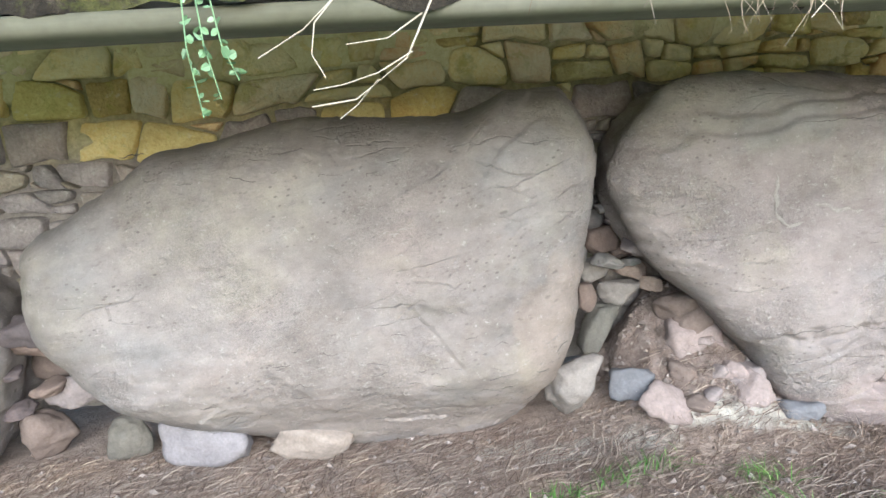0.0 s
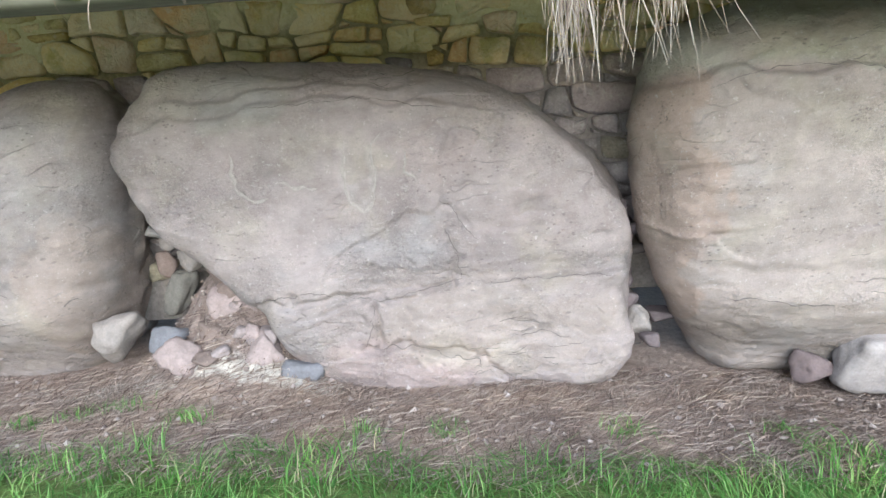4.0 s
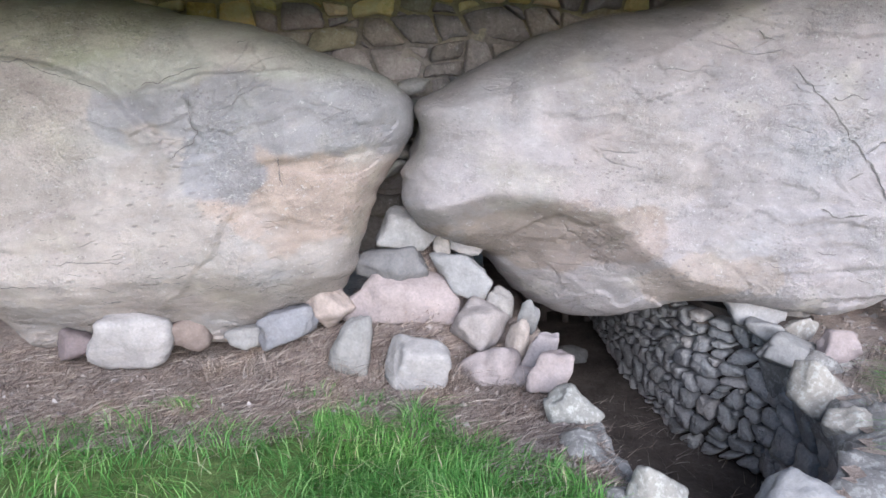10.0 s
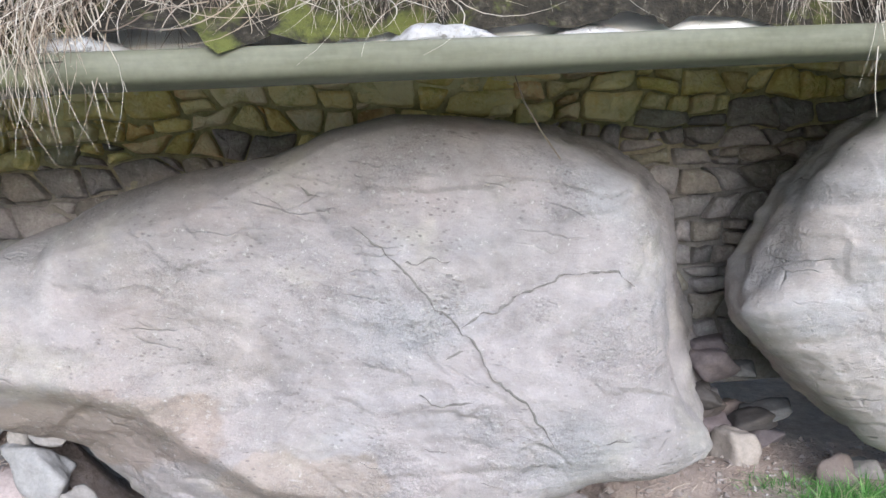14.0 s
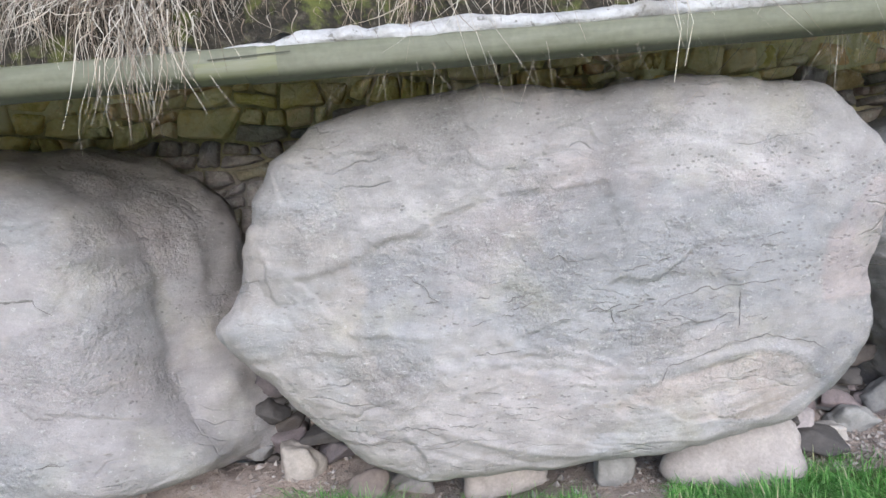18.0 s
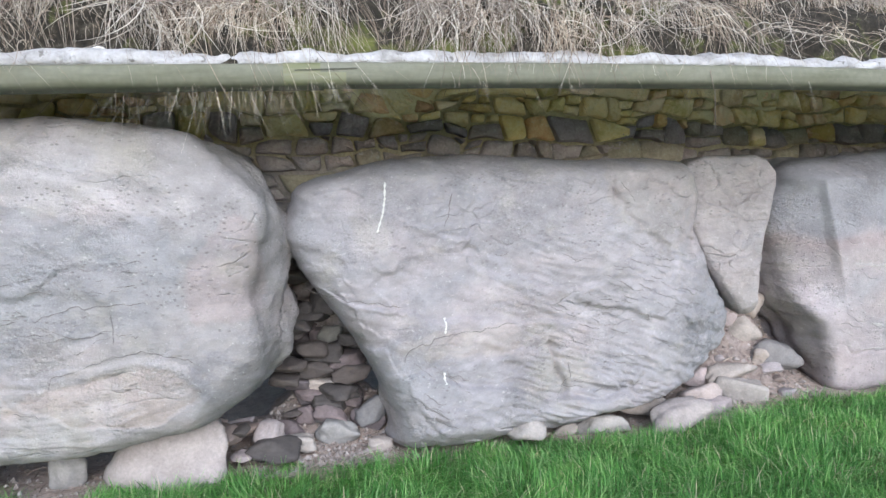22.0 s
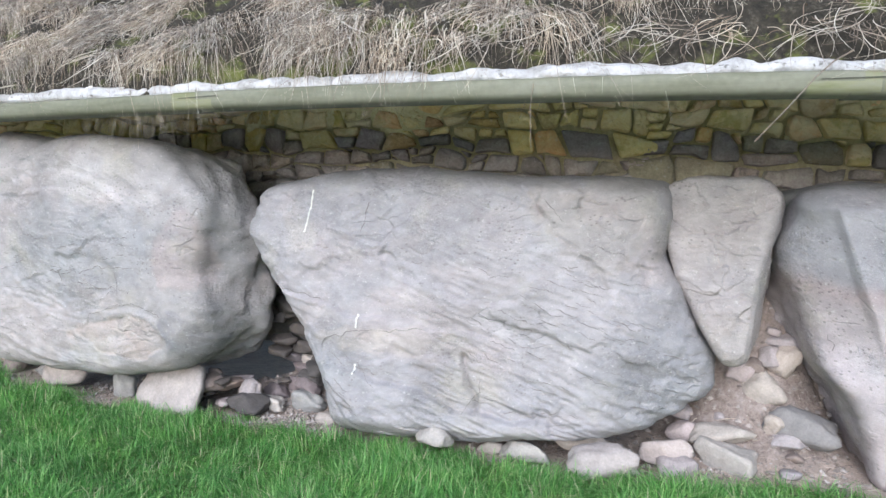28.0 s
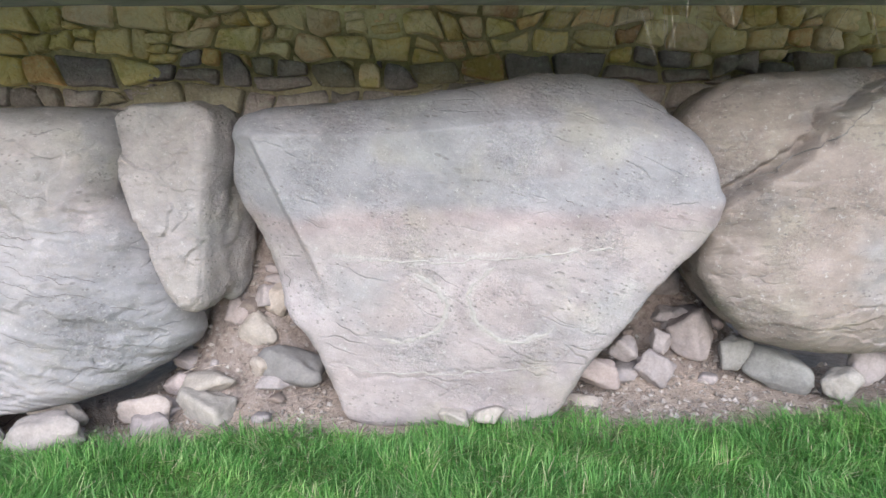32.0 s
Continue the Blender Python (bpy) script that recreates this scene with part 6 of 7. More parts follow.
MID_CLEFT = [(11.06, 3.90, 0.25, 0.22, 0.12, -8, 0.8, "pale"), (10.89, 3.55, 0.11, 0.15, 0.15, 20, 0.5, "pink"), (10.99, 3.60, 0.03, 0.23, 0.09, -3, 0.35, "pale"), (11.19, 3.72, 0.04, 0.25, 0.15, 5, 0.5, "grey"), (11.35, 3.86, 0.06, 0.20, 0.17, 10, 0.8, "mauve"), (11.06, 4.04, 0.32, 0.24, 0.14, -4, 0.8, "mauve"), (11.06, 4.04, 0.47, 0.12, 0.18, 0, 0.9, "mauve"), (11.23, 3.96, 0.17, 0.18, 0.13, 5, 0.8, "dark"), (11.15, 3.77, 0.12, 0.21, 0.11, 10, 0.7, "mauve"), (10.65, 3.66, 0.11, 0.24, 0.09, -8, 0.7, "pink"), (11.45, 3.62, 0.00, 0.15, 0.09, 0, 0.6, "pale"), (10.94, 4.06, 0.44, 0.13, 0.14, 5, 0.9, "mauve"), (10.99, 3.95, 0.20, 0.17, 0.13, 10, 0.8, "mauve")]
BLOCKS_WEST = [(2.94, 3.06, 0.68, 0.13, 0.10, 3, 0.9, "mauve"), (2.95, 3.02, 0.59, 0.14, 0.14, -4, 0.9, "mauve"), (2.98, 2.99, 0.47, 0.13, 0.12, 2, 0.9, "mauve"), (3.00, 2.96, 0.38, 0.14, 0.10, 3, 0.9, "mauve"), (3.06, 2.89, 0.29, 0.13, 0.15, 10, 0.8, "grey"), (3.10, 2.83, 0.23, 0.09, 0.07, 5, 0.7, "mauve")]
BLOCKS_EAST = [(11.08, 3.98, 0.34, 0.28, 0.15, 2, 0.9, "mauve"), (10.97, 4.03, 0.46, 0.16, 0.16, -5, 0.9, "mauve"), (11.12, 4.03, 0.49, 0.16, 0.18, 4, 0.9, "olive"), (10.95, 4.04, 0.56, 0.20, 0.09, 0, 0.9, "mauve"), (11.07, 3.91, 0.25, 0.23, 0.11, -8, 0.85, "pale"), (11.23, 3.91, 0.19, 0.18, 0.12, 15, 0.85, "mauve"), (11.38, 3.81, 0.11, 0.19, 0.15, -20, 0.8, "slate"), (11.14, 3.80, 0.12, 0.17, 0.13, 5, 0.7, "slate"), (11.01, 3.82, 0.10, 0.12, 0.13, -10, 0.7, "mauve"), (11.06, 3.86, 0.21, 0.21, 0.09, 3, 0.8, "mauve"), (10.91, 4.08, 0.66, 0.19, 0.13, 3, 0.9, "dark")]
RIGHT_FOOT = [(12.21, 3.56, 0.08, 0.25, 0.14, 8, 0.5, "pale"), (12.64, 3.75, 0.01, 0.29, 0.11, -3, 0.5, "pale"), (12.89, 3.94, 0.07, 0.37, 0.16, -2, 0.35, "tan"), (13.06, 3.73, 0.05, 0.33, 0.17, -3, 0.45, "rosy"), (12.45, 3.78, -0.03, 0.16, 0.10, -10, 0.6, "tan")]
EARTH_CLEFT = [(13.29, 4.06, 0.05, 0.27, 0.15, -12, 0.4, "rosy"), (13.52, 4.21, 0.14, 0.36, 0.13, -16, 0.4, "tan"), (13.60, 4.14, 0.04, 0.34, 0.18, 5, 0.5, "pale"), (13.36, 4.0, 0.0, 0.22, 0.12, 6, 0.5, "pink"), (13.90, 4.36, 0.20, 0.34, 0.22, 14, 0.25, "slate"), (13.72, 4.40, 0.36, 0.17, 0.20, -35, 0.6, "tan"), (13.60, 4.42, 0.45, 0.17, 0.17, 20, 0.5, "pink"), (13.78, 4.31, 0.22, 0.15, 0.12, -25, 0.6, "tan"), (13.80, 4.46, 0.52, 0.15, 0.18, 15, 0.6, "tan")]
END_CLEFT = [(15.35, 4.85, 0.12, 0.21, 0.17, -10, 0.6, "pink"), (15.61, 4.98, 0.12, 0.20, 0.19, 10, 0.6, "pink"), (15.80, 5.13, 0.25, 0.25, 0.30, 10, 0.65, "pink"), (15.46, 4.89, 0.24, 0.14, 0.13, 15, 0.7, "pink"), (15.99, 5.10, 0.19, 0.17, 0.17, 10, 0.6, "grey"), (16.20, 5.12, 0.11, 0.31, 0.25, 3, 0.6, "grey"), (16.45, 5.01, 0.09, 0.20, 0.15, -12, 0.5, "pale"), (16.61, 5.15, 0.16, 0.17, 0.22, 10, 0.6, "pink"), (15.27, 4.72, 0.01, 0.19, 0.09, 0, 0.5, "pale"), (15.64, 5.01, 0.25, 0.11, 0.13, 10, 0.7, "pink"), (14.73, 4.34, 0.04, 0.16, 0.09, 0, 0.6, "pale"), (14.88, 4.36, 0.05, 0.16, 0.09, 0, 0.6, "pale")]
count = 0
for rows, group in ((START_LEFT, "loose stones on the dry soil"), (START_CLEFT, "loose stones on the dry soil"), (START_BANK, "loose stones on the dry soil"), (FOOT, "loose stones on the dry soil"), (PILE_TOP, "stacked stones beside the passage"), (PILE_FOOT, "stacked stones beside the passage"), (RIM_WEST, "edging stones round the pit"), (RIM_EAST, "edging stones round the pit"),
                    (MID_FOOT, "loose stones under the kerb"), (MID_CLEFT, "loose stones under the kerb"), (BLOCKS_WEST, "rubble packed in clefts of the kerb"), (BLOCKS_EAST, "rubble packed in clefts of the kerb"), (RIGHT_FOOT, "loose stones under the kerb"), (EARTH_CLEFT, "loose stones under the kerb"), (END_CLEFT, "loose stones under the kerb")):
    for x, y, z, w, h, tilt, angular, kind in rows:
        count += 1
        grow = 1.3 if "pit" in group else 1.16 if "stacked" in group else 1.08
        fieldstone(x, y, z, w * grow, h * grow, kind, count, angular, group, min(0.42, max(0.09, 0.8 * min(w, 1.4 * h))), tilt)

fieldstone(4.62, 2.86, 0.08, 0.3, 0.14, "grey", 901, 0.5, "loose stones on the dry soil", 0.16, -4)
fieldstone(6.42, 4.17, -0.7, 0.3, 0.13, "grey", 900, 0.6, "loose stones on the passage floor", 0.2, 2)

# angular rubble packed in the clefts between boulders
rng = random.Random(7)
for x0, x1, back, z0, z1, kinds, number, big in ((0.66, 1.12, 0.2, 0.82, 1.25, ("grey", "brown", "pink", "brown"), 15, 0.22), (2.93, 3.2, 0.28, 0.1, 1.0, ("mauve", "dark"), 8, 0.22), (8.2, 8.8, 0.25, 0.05, 0.6, ("mauve", "dark", "slate"), 20, 0.28), (10.9, 11.3, 0.22, 0.3, 0.9, ("dark",), 16, 0.3), (10.85, 11.3, 0.2, 0.0, 0.4, ("dark", "mauve"), 8, 0.3), (10.35, 10.95, 0.52, 0.0, 0.2, ("pink", "dark", "brown"), 14, 0.28), (13.4, 13.8, 0.4, 0.5, 0.8, ("pink", "brown"), 4, 0.16), (-1.95, -1.6, 0.26, 0.4, 0.95, ("brown", "mauve"), 6, 0.25), (5.2, 5.45, 0.25, 0.75, 1.25, ("slate", "grey"), 9, 0.22)):
    for i in range(number):
        x, z = rng.uniform(x0, x1), z0 + (z1 - z0) * (i + 0.5) / number
        w = rng.uniform(0.11, big)
        count += 1
        fieldstone(x, float(wall_y(x)) - back + rng.uniform(-0.06, 0.06), z, w, w * rng.uniform(0.35, 0.65), rng.choice(kinds), count, rng.uniform(0.8, 1.0), "rubble packed in clefts of the kerb", w * 0.9)
# rocks half buried in the earth of the clefts
for x0, x1, y0, y1, kinds, number in ((0.8, 1.4, 2.55, 2.9, ("pink", "brown", "pink"), 12), (13.3, 14.0, 4.1, 4.8, ("pink", "brown", "pink"), 26), (15.4, 16.0, 5.0, 5.4, ("pink", "brown"), 10), (5.0, 5.9, 2.55, 2.95, ("pink", "pale"), 3)):
    for i in range(number):
        x, y = rng.uniform(x0, x1), rng.uniform(y0, y1)
        w = rng.choice((0.07, 0.1, 0.14, 0.2, 0.27))
        h = w * rng.uniform(0.45, 0.75)
        count += 1
        fieldstone(x, y, float(ground_z(x, y)[0]) + h * 0.12, w, h, rng.choice(kinds), count, rng.uniform(0.6, 0.95), "rocks half buried in cleft earth", w * 0.8)


# ---- grass, straw and hanging roots ----
def ribbons(name, mat, roots, tips_fn, width, segments, rng, label, category):
    """Many thin tapered blades in one mesh; each is a curved strip."""
    k = len(roots)
    s = np.linspace(0, 1, segments + 1)
    mid, side = tips_fn(roots, s)
    wid = (width * rng.uniform(0.7, 1.3, k))[:, None] * (1 - s[None, :] ** 2 * 0.85)
    a_, b_ = mid - side[:, None, :] * wid[..., None] / 2, mid + side[:, None, :] * wid[..., None] / 2
    verts = np.stack([a_, b_], 2).reshape(-1, 3)
    base = np.arange(k)[:, None] * (segments + 1) * 2
    j = np.arange(segments)[None, :] * 2
    quads = np.stack([base + j, base + j + 1, base + j + 3, base + j + 2], -1).reshape(-1, 4)
    me = bpy.data.meshes.new(name)
    me.vertices.add(len(verts))
    me.vertices.foreach_set("co", verts.ravel())
    me.loops.add(quads.size)
    me.loops.foreach_set("vertex_index", quads.ravel().astype(np.int32))
    me.polygons.add(len(quads))
    me.polygons.foreach_set("loop_start", np.arange(len(quads), dtype=np.int32) * 4)
    me.update(calc_edges=True)
    me.materials.append(mat)
    ob = new(name, me)
    return tagged(ob, label, category, kind="stuff")


def blades(height, bend):
    def shape(roots, s):
        k = len(roots)
        r_ = np.random.default_rng(k)
        turn, lean_ = r_.uniform(0, 2 * np.pi, k), r_.uniform(0.1, bend, k)
        swirl = np.pi * 1.6 * vnoise(roots * 4.5, 61)
        turn = np.where(r_.random(k) < 0.65, swirl + r_.normal(0, 0.5, k), turn)
        h = height * r_.uniform(0.45, 1.3, k) * (1 + 0.35 * vnoise(roots * 3.3, 62))
        d = np.stack([np.cos(turn), np.sin(turn), 0 * turn], 1)
        mid = roots[:, None, :] + d[:, None, :] * (h * lean_)[:, None, None] * (s**2)[None, :, None]
        mid[..., 2] += h[:, None] * (s - 0.35 * lean_[:, None] * s**2)
        st = turn + np.pi / 2 + r_.uniform(-0.8, 0.8, k)
        return mid, np.stack([np.cos(st), np.sin(st), 0 * st], 1)
    return shape


rng = np.random.default_rng(3)


def lawn_roots(number, y_low, y_high, x0=-3.5, x1=17.5):
    x, y = rng.uniform(x0, x1, number), rng.uniform(y_low, y_high, number)
    y = grass_edge(x) - y
    ragged = 0.10 * fbm(np.stack([x * 4, y * 4, 0 * x], 1), 3, 21)
    ok = (y < grass_edge(x) + ragged) & ~in_polygon(x, y, [(a_ + (0.15 if a_ > 6.6 else -0.12), b_ - 0.12) for a_, b_ in PIT])
    x, y = x[ok], y[ok]
    return np.stack([x, y, ground_z(x, y) - 0.005], 1)


ribbons("lawn_edge", M_GRASS, np.concatenate([lawn_roots(22000, -0.1, 1.2, -3.5, 5.0), lawn_roots(175000, -0.08, 1.7, 5.0, 18.0)]), blades(0.094, 2.1), 0.0045, 2, rng, "lush green grass along the kerb", "grass")
def small_tufts(places, number):
    out = []
    for x, y in places:
        q = np.stack([x + rng.normal(0, 0.05, number), y + rng.normal(0, 0.03, number)], 1)
        out.append(np.stack([q[:, 0], q[:, 1], ground_z(q[:, 0], q[:, 1])], 1))
    return np.concatenate(out)


ribbons("grass_tufts", M_GRASS, small_tufts(((0.55, 2.25), (0.75, 2.3), (0.35, 2.15), (1.1, 2.2), (1.9, 2.15), (2.2, 2.2), (2.9, 2.25), (3.5, 2.3), (4.4, 2.4), (4.9, 2.5), (5.2, 2.42), (8.6, 3.1), (8.75, 3.12), (10.95, 3.4), (11.05, 3.42), (9.4, 3.1), (9.8, 3.15)), 55), blades(0.06, 1.8), 0.004, 2, rng, "small green grass tufts on dry soil", "grass")
ribbons("lawn", M_GRASS, lawn_roots(26000, 1.6, 2.75, -5, 19), blades(0.09, 1.8), 0.009, 2, rng, "green lawn in front of the kerb", "grass")


def litter(roots, s):
    k = len(roots)
    r_ = np.random.default_rng(k + 1)
    turn, length = r_.uniform(0, np.pi, k), r_.uniform(0.04, 0.2, k)
    d = np.stack([np.cos(turn), np.sin(turn), 0 * turn], 1)
    curl = np.stack([-np.sin(turn), np.cos(turn), 0 * turn], 1) * r_.uniform(-0.25, 0.25, k)[:, None]
    mid = roots[:, None, :] + (d[:, None, :] * (s - 0.5)[None, :, None] + curl[:, None, :] * (s**2)[None, :, None]) * length[:, None, None]
    mid[..., 2] += 0.004 + 0.02 * r_.random(k)[:, None] * s[None, :] * (1 - s[None, :]) * 4 * r_.random(k)[:, None]
    return mid, np.stack([-np.sin(turn) * 0.8, np.cos(turn) * 0.8, r_.uniform(0.2, 0.8, k)], 1)


def soil_roots(number, x0, x1):
    x = rng.uniform(x0, x1, number)
    y = grass_edge(x) + rng.uniform(-0.15, 0.85, number)
    ok = (y < wall_y(x) - 0.3) & ~in_polygon(x, y, PIT)
    x, y = x[ok], y[ok]
    return np.stack([x, y, ground_z(x, y)], 1)


ribbons("dry_tufts", M_LITTER, small_tufts(((4.45, 2.74), (4.55, 2.7), (4.62, 2.74), (4.72, 2.66), (4.4, 2.66), (5.05, 2.62), (5.0, 2.7), (5.28, 2.6), (5.25, 2.66), (5.55, 2.52), (5.6, 2.6), (5.85, 2.5), (3.62, 2.66), (7.3, 2.35), (7.35, 2.2), (7.2, 2.05), (7.45, 2.5), (0.6, 2.45), (1.7, 2.5), (2.9, 2.6), (3.2, 2.6), (13.12, 4.08), (13.05, 4.05)), 60), blades(0.11, 2.6), 0.0028, 3, rng, "dry grass tufts between stones on the soil", "dry grass")
pit_x, pit_y = rng.uniform(6.2, 7.1, 500), rng.uniform(1.7, 3.6, 500)
ribbons("straw_litter", M_LITTER, np.concatenate([np.stack([pit_x, pit_y, 0 * pit_x - 0.735], 1), soil_roots(30000, -3.5, 3.4), soil_roots(22000, 3.4, 6.3), soil_roots(4000, 7.0, 17)]), litter, 0.003, 3, rng, "dry straw scattered over the soil", "straw")


# gravel and crumbs
def crumbs(number, x0, x1, low, high, near, label):
    x = rng.uniform(x0, x1, number)
    y = grass_edge(x) + rng.uniform(low, high, number) if near else wall_y(x) - rng.uniform(low, high, number)
    ok = (y < wall_y(x) - 0.05) & ~in_polygon(x, y, PIT)
    x, y = x[ok], y[ok]
    k = len(x)
    octa = np.array([(1, 0, 0), (0, 1, 0), (-1, 0, 0), (0, -1, 0), (0, 0, 1), (0, 0, -1)], float)
    size = 0.004 + 0.016 * rng.random(k) ** 3
    v = octa[None] * rng.uniform(0.5, 1.3, (k, 6, 1)) * np.stack([size * 1.3, size, size * 0.8], 1)[:, None] + rng.normal(0, 0.15, (k, 6, 3)) * size[:, None, None]
    ang = rng.uniform(0, 6.28, k)
    ca, sa = np.cos(ang)[:, None], np.sin(ang)[:, None]
    v = np.stack([v[..., 0] * ca - v[..., 1] * sa, v[..., 0] * sa + v[..., 1] * ca, v[..., 2]], -1)
    v += np.stack([x, y, ground_z(x, y) + size * 0.3], 1)[:, None]
    tri = np.array([(0, 1, 4), (1, 2, 4), (2, 3, 4), (3, 0, 4), (1, 0, 5), (2, 1, 5), (3, 2, 5), (0, 3, 5)])
    faces = (np.arange(k)[:, None, None] * 6 + tri[None]).reshape(-1, 3)
    ob = mesh_object("gravel", v.reshape(-1, 3).tolist(), faces.tolist(), M_GRAVEL, None, False)
    return tagged(ob, label, "gravel", kind="stuff")


M_GRAVEL = blade_material("mixed_gravel", [(0.0, (0.18, 0.15, 0.135)), (0.4, (0.27, 0.235, 0.215)), (0.8, (0.34, 0.30, 0.28)), (1.0, (0.44, 0.40, 0.38))], 0.9)
crumbs(2600, -3.5, 6.3, -0.05, 0.8, True, "small gravel scattered over dry soil")
crumbs(4500, 7.2, 17.0, 0.0, 0.7, True, "pinkish gravel and crumbs along the kerb foot")
crumbs(900, 13.1, 14.1, 0.0, 0.75, False, "crumbled earth and grit in a cleft")
crumbs(900, 15.2, 16.1, 0.0, 0.8, False, "crumbled earth and grit in a cleft")
crumbs(700, 0.6, 1.6, 0.0, 0.6, False, "crumbled earth and grit in a cleft")
crumbs(1500, 10.8, 11.5, 0.0, 0.7, False, "crumbled earth and grit in a cleft")


def hanging(drop, spread, out, bunch=0.0):
    def shape(roots, s):
        k = len(roots)
        r_ = np.random.default_rng(k + 5)
        clump = np.stack([roots[:, 0] * 3.1, roots[:, 2] * 3.4, 0 * roots[:, 0]], 1)
        sweep_ = bunch * (1.5 * spread * vnoise(clump * 0.8, 81) + 1.3 * spread * vnoise(clump * 2.1, 82))
        ln = drop * r_.uniform(0.3, 1.3, k) * (1 + 0.55 * bunch * vnoise(clump, 83))
        sx, ox = r_.normal(0, spread * (1 - 0.35 * bunch), k) + sweep_, out * r_.uniform(0.1, 1.3, k) * (1 + 0.6 * bunch * vnoise(clump * 1.7, 84))
        wig, curl_ = r_.uniform(0, 6.28, k), r_.uniform(0.002, 0.02, k)[:, None] * (1 if bunch else 1.7)
        hook = r_.normal(0, 0.35 if bunch else 1.2 * spread, k)
        mid = np.repeat(roots[:, None, :], len(s), 1)
        mid[..., 0] += (sx * ln)[:, None] * np.sqrt(s)[None, :] * 0.8 + (hook * ln)[:, None] * s**3 + curl_ * np.sin(s[None, :] * 8 + wig[:, None]) * s
        mid[..., 1] -= ox[:, None] * np.sqrt(s)[None, :] * 0.6 + curl_ * np.sin(s[None, :] * 7 + 2 * wig[:, None]) * s
        mid[..., 2] += ln[:, None] * (0.35 * s * (1 - s) * 2 - s**1.5)
        return mid, np.stack([np.ones(k), r_.uniform(-0.6, 0.6, k), r_.uniform(-0.6, 0.6, k)], 1)
    return shape


def tangle(roots, s):
    """Stems fallen every way over the face of the bank, curled."""
    k = len(roots)
    r_ = np.random.default_rng(k + 9)
    ang, ln = r_.uniform(-2.9, -0.25, k), r_.uniform(0.08, 0.36, k)
    bow = r_.normal(0, 0.45, k)
    mid = np.repeat(roots[:, None, :], len(s), 1)
    mid[..., 0] += ln[:, None] * (np.cos(ang)[:, None] * s - (bow * np.sin(ang))[:, None] * s * (1 - s) * 2)
    mid[..., 2] += ln[:, None] * (np.sin(ang)[:, None] * s * 0.7 + (bow * np.cos(ang))[:, None] * s * (1 - s) * 2)
    mid[..., 1] += 0.9 * (mid[..., 2] - roots[:, None, 2]) - 0.03 - 0.05 * r_.random(k)[:, None] * np.sin(np.pi * s)[None, :]
    return mid, np.stack([-np.sin(ang), r_.uniform(-0.5, 0.5, k), np.cos(ang)], 1)


def bank_roots(number, x0, x1, low, high):
    x, k = rng.uniform(x0, x1, number), rng.uniform(low, high, number)
    ok = vnoise(np.stack([x * 2.6, k * 5, 0 * x], 1), 85) + 0.5 * vnoise(np.stack([x * 7, k * 7, 0 * x], 1), 86) > -0.25
    x, k = x[ok], k[ok]
    inward = np.interp(k, [0.15, 0.31, 0.42, 0.53, 0.75, 1.15], [0.03, 0.08, 0.17, 0.28, 0.48, 0.88])
    return np.stack([x, eaves_y(x) + inward, eaves_z(x) + k], 1)


for x0, x1, number, low, high, drop in ((-3.8, 4.8, 4000, 0.32, 0.8, 0.14), (4.8, 9.2, 12000, 0.25, 0.9, 0.16), (9.2, 12.6, 25000, 0.27, 1.1, 0.3), (12.6, 14.5, 13000, 0.33, 1.1, 0.26), (14.5, 18.5, 9000, 0.3, 1.0, 0.28)):
    ribbons("dry_grass", M_STRAW, bank_roots(number, x0, x1, low, high), hanging(drop, 0.6, 0.13, 1.0), 0.0027, 6, rng, "dry bleached grass hanging over the turf bank", "dry grass")


ribbons("fallen_stems", M_STRAW, np.concatenate([bank_roots(2600, 4.8, 9.2, 0.2, 0.7), bank_roots(4200, 9.2, 15.0, 0.22, 0.95)]), tangle, 0.003, 7, rng, "tangle of curled dry stems over the turf bank", "dry grass")


def tuft(x, spread, number, low, high, drop, width=0.0035, fan=0.17, out=0.14, seed=0):
    r_ = np.random.default_rng(seed)
    k = r_.uniform(low, high, number)
    xs = x + r_.normal(0, spread, number)
    inward = np.interp(k, [0.1, 0.31, 0.42, 0.62], [0.0, 0.05, 0.12, 0.4])
    return ribbons("dry_grass_tuft", M_STRAW, np.stack([xs, eaves_y(xs) + inward, eaves_z(xs) + k], 1), hanging(drop, fan, out), width, 10, r_, "bleached dry grass tuft hanging past the gutter", "dry grass")


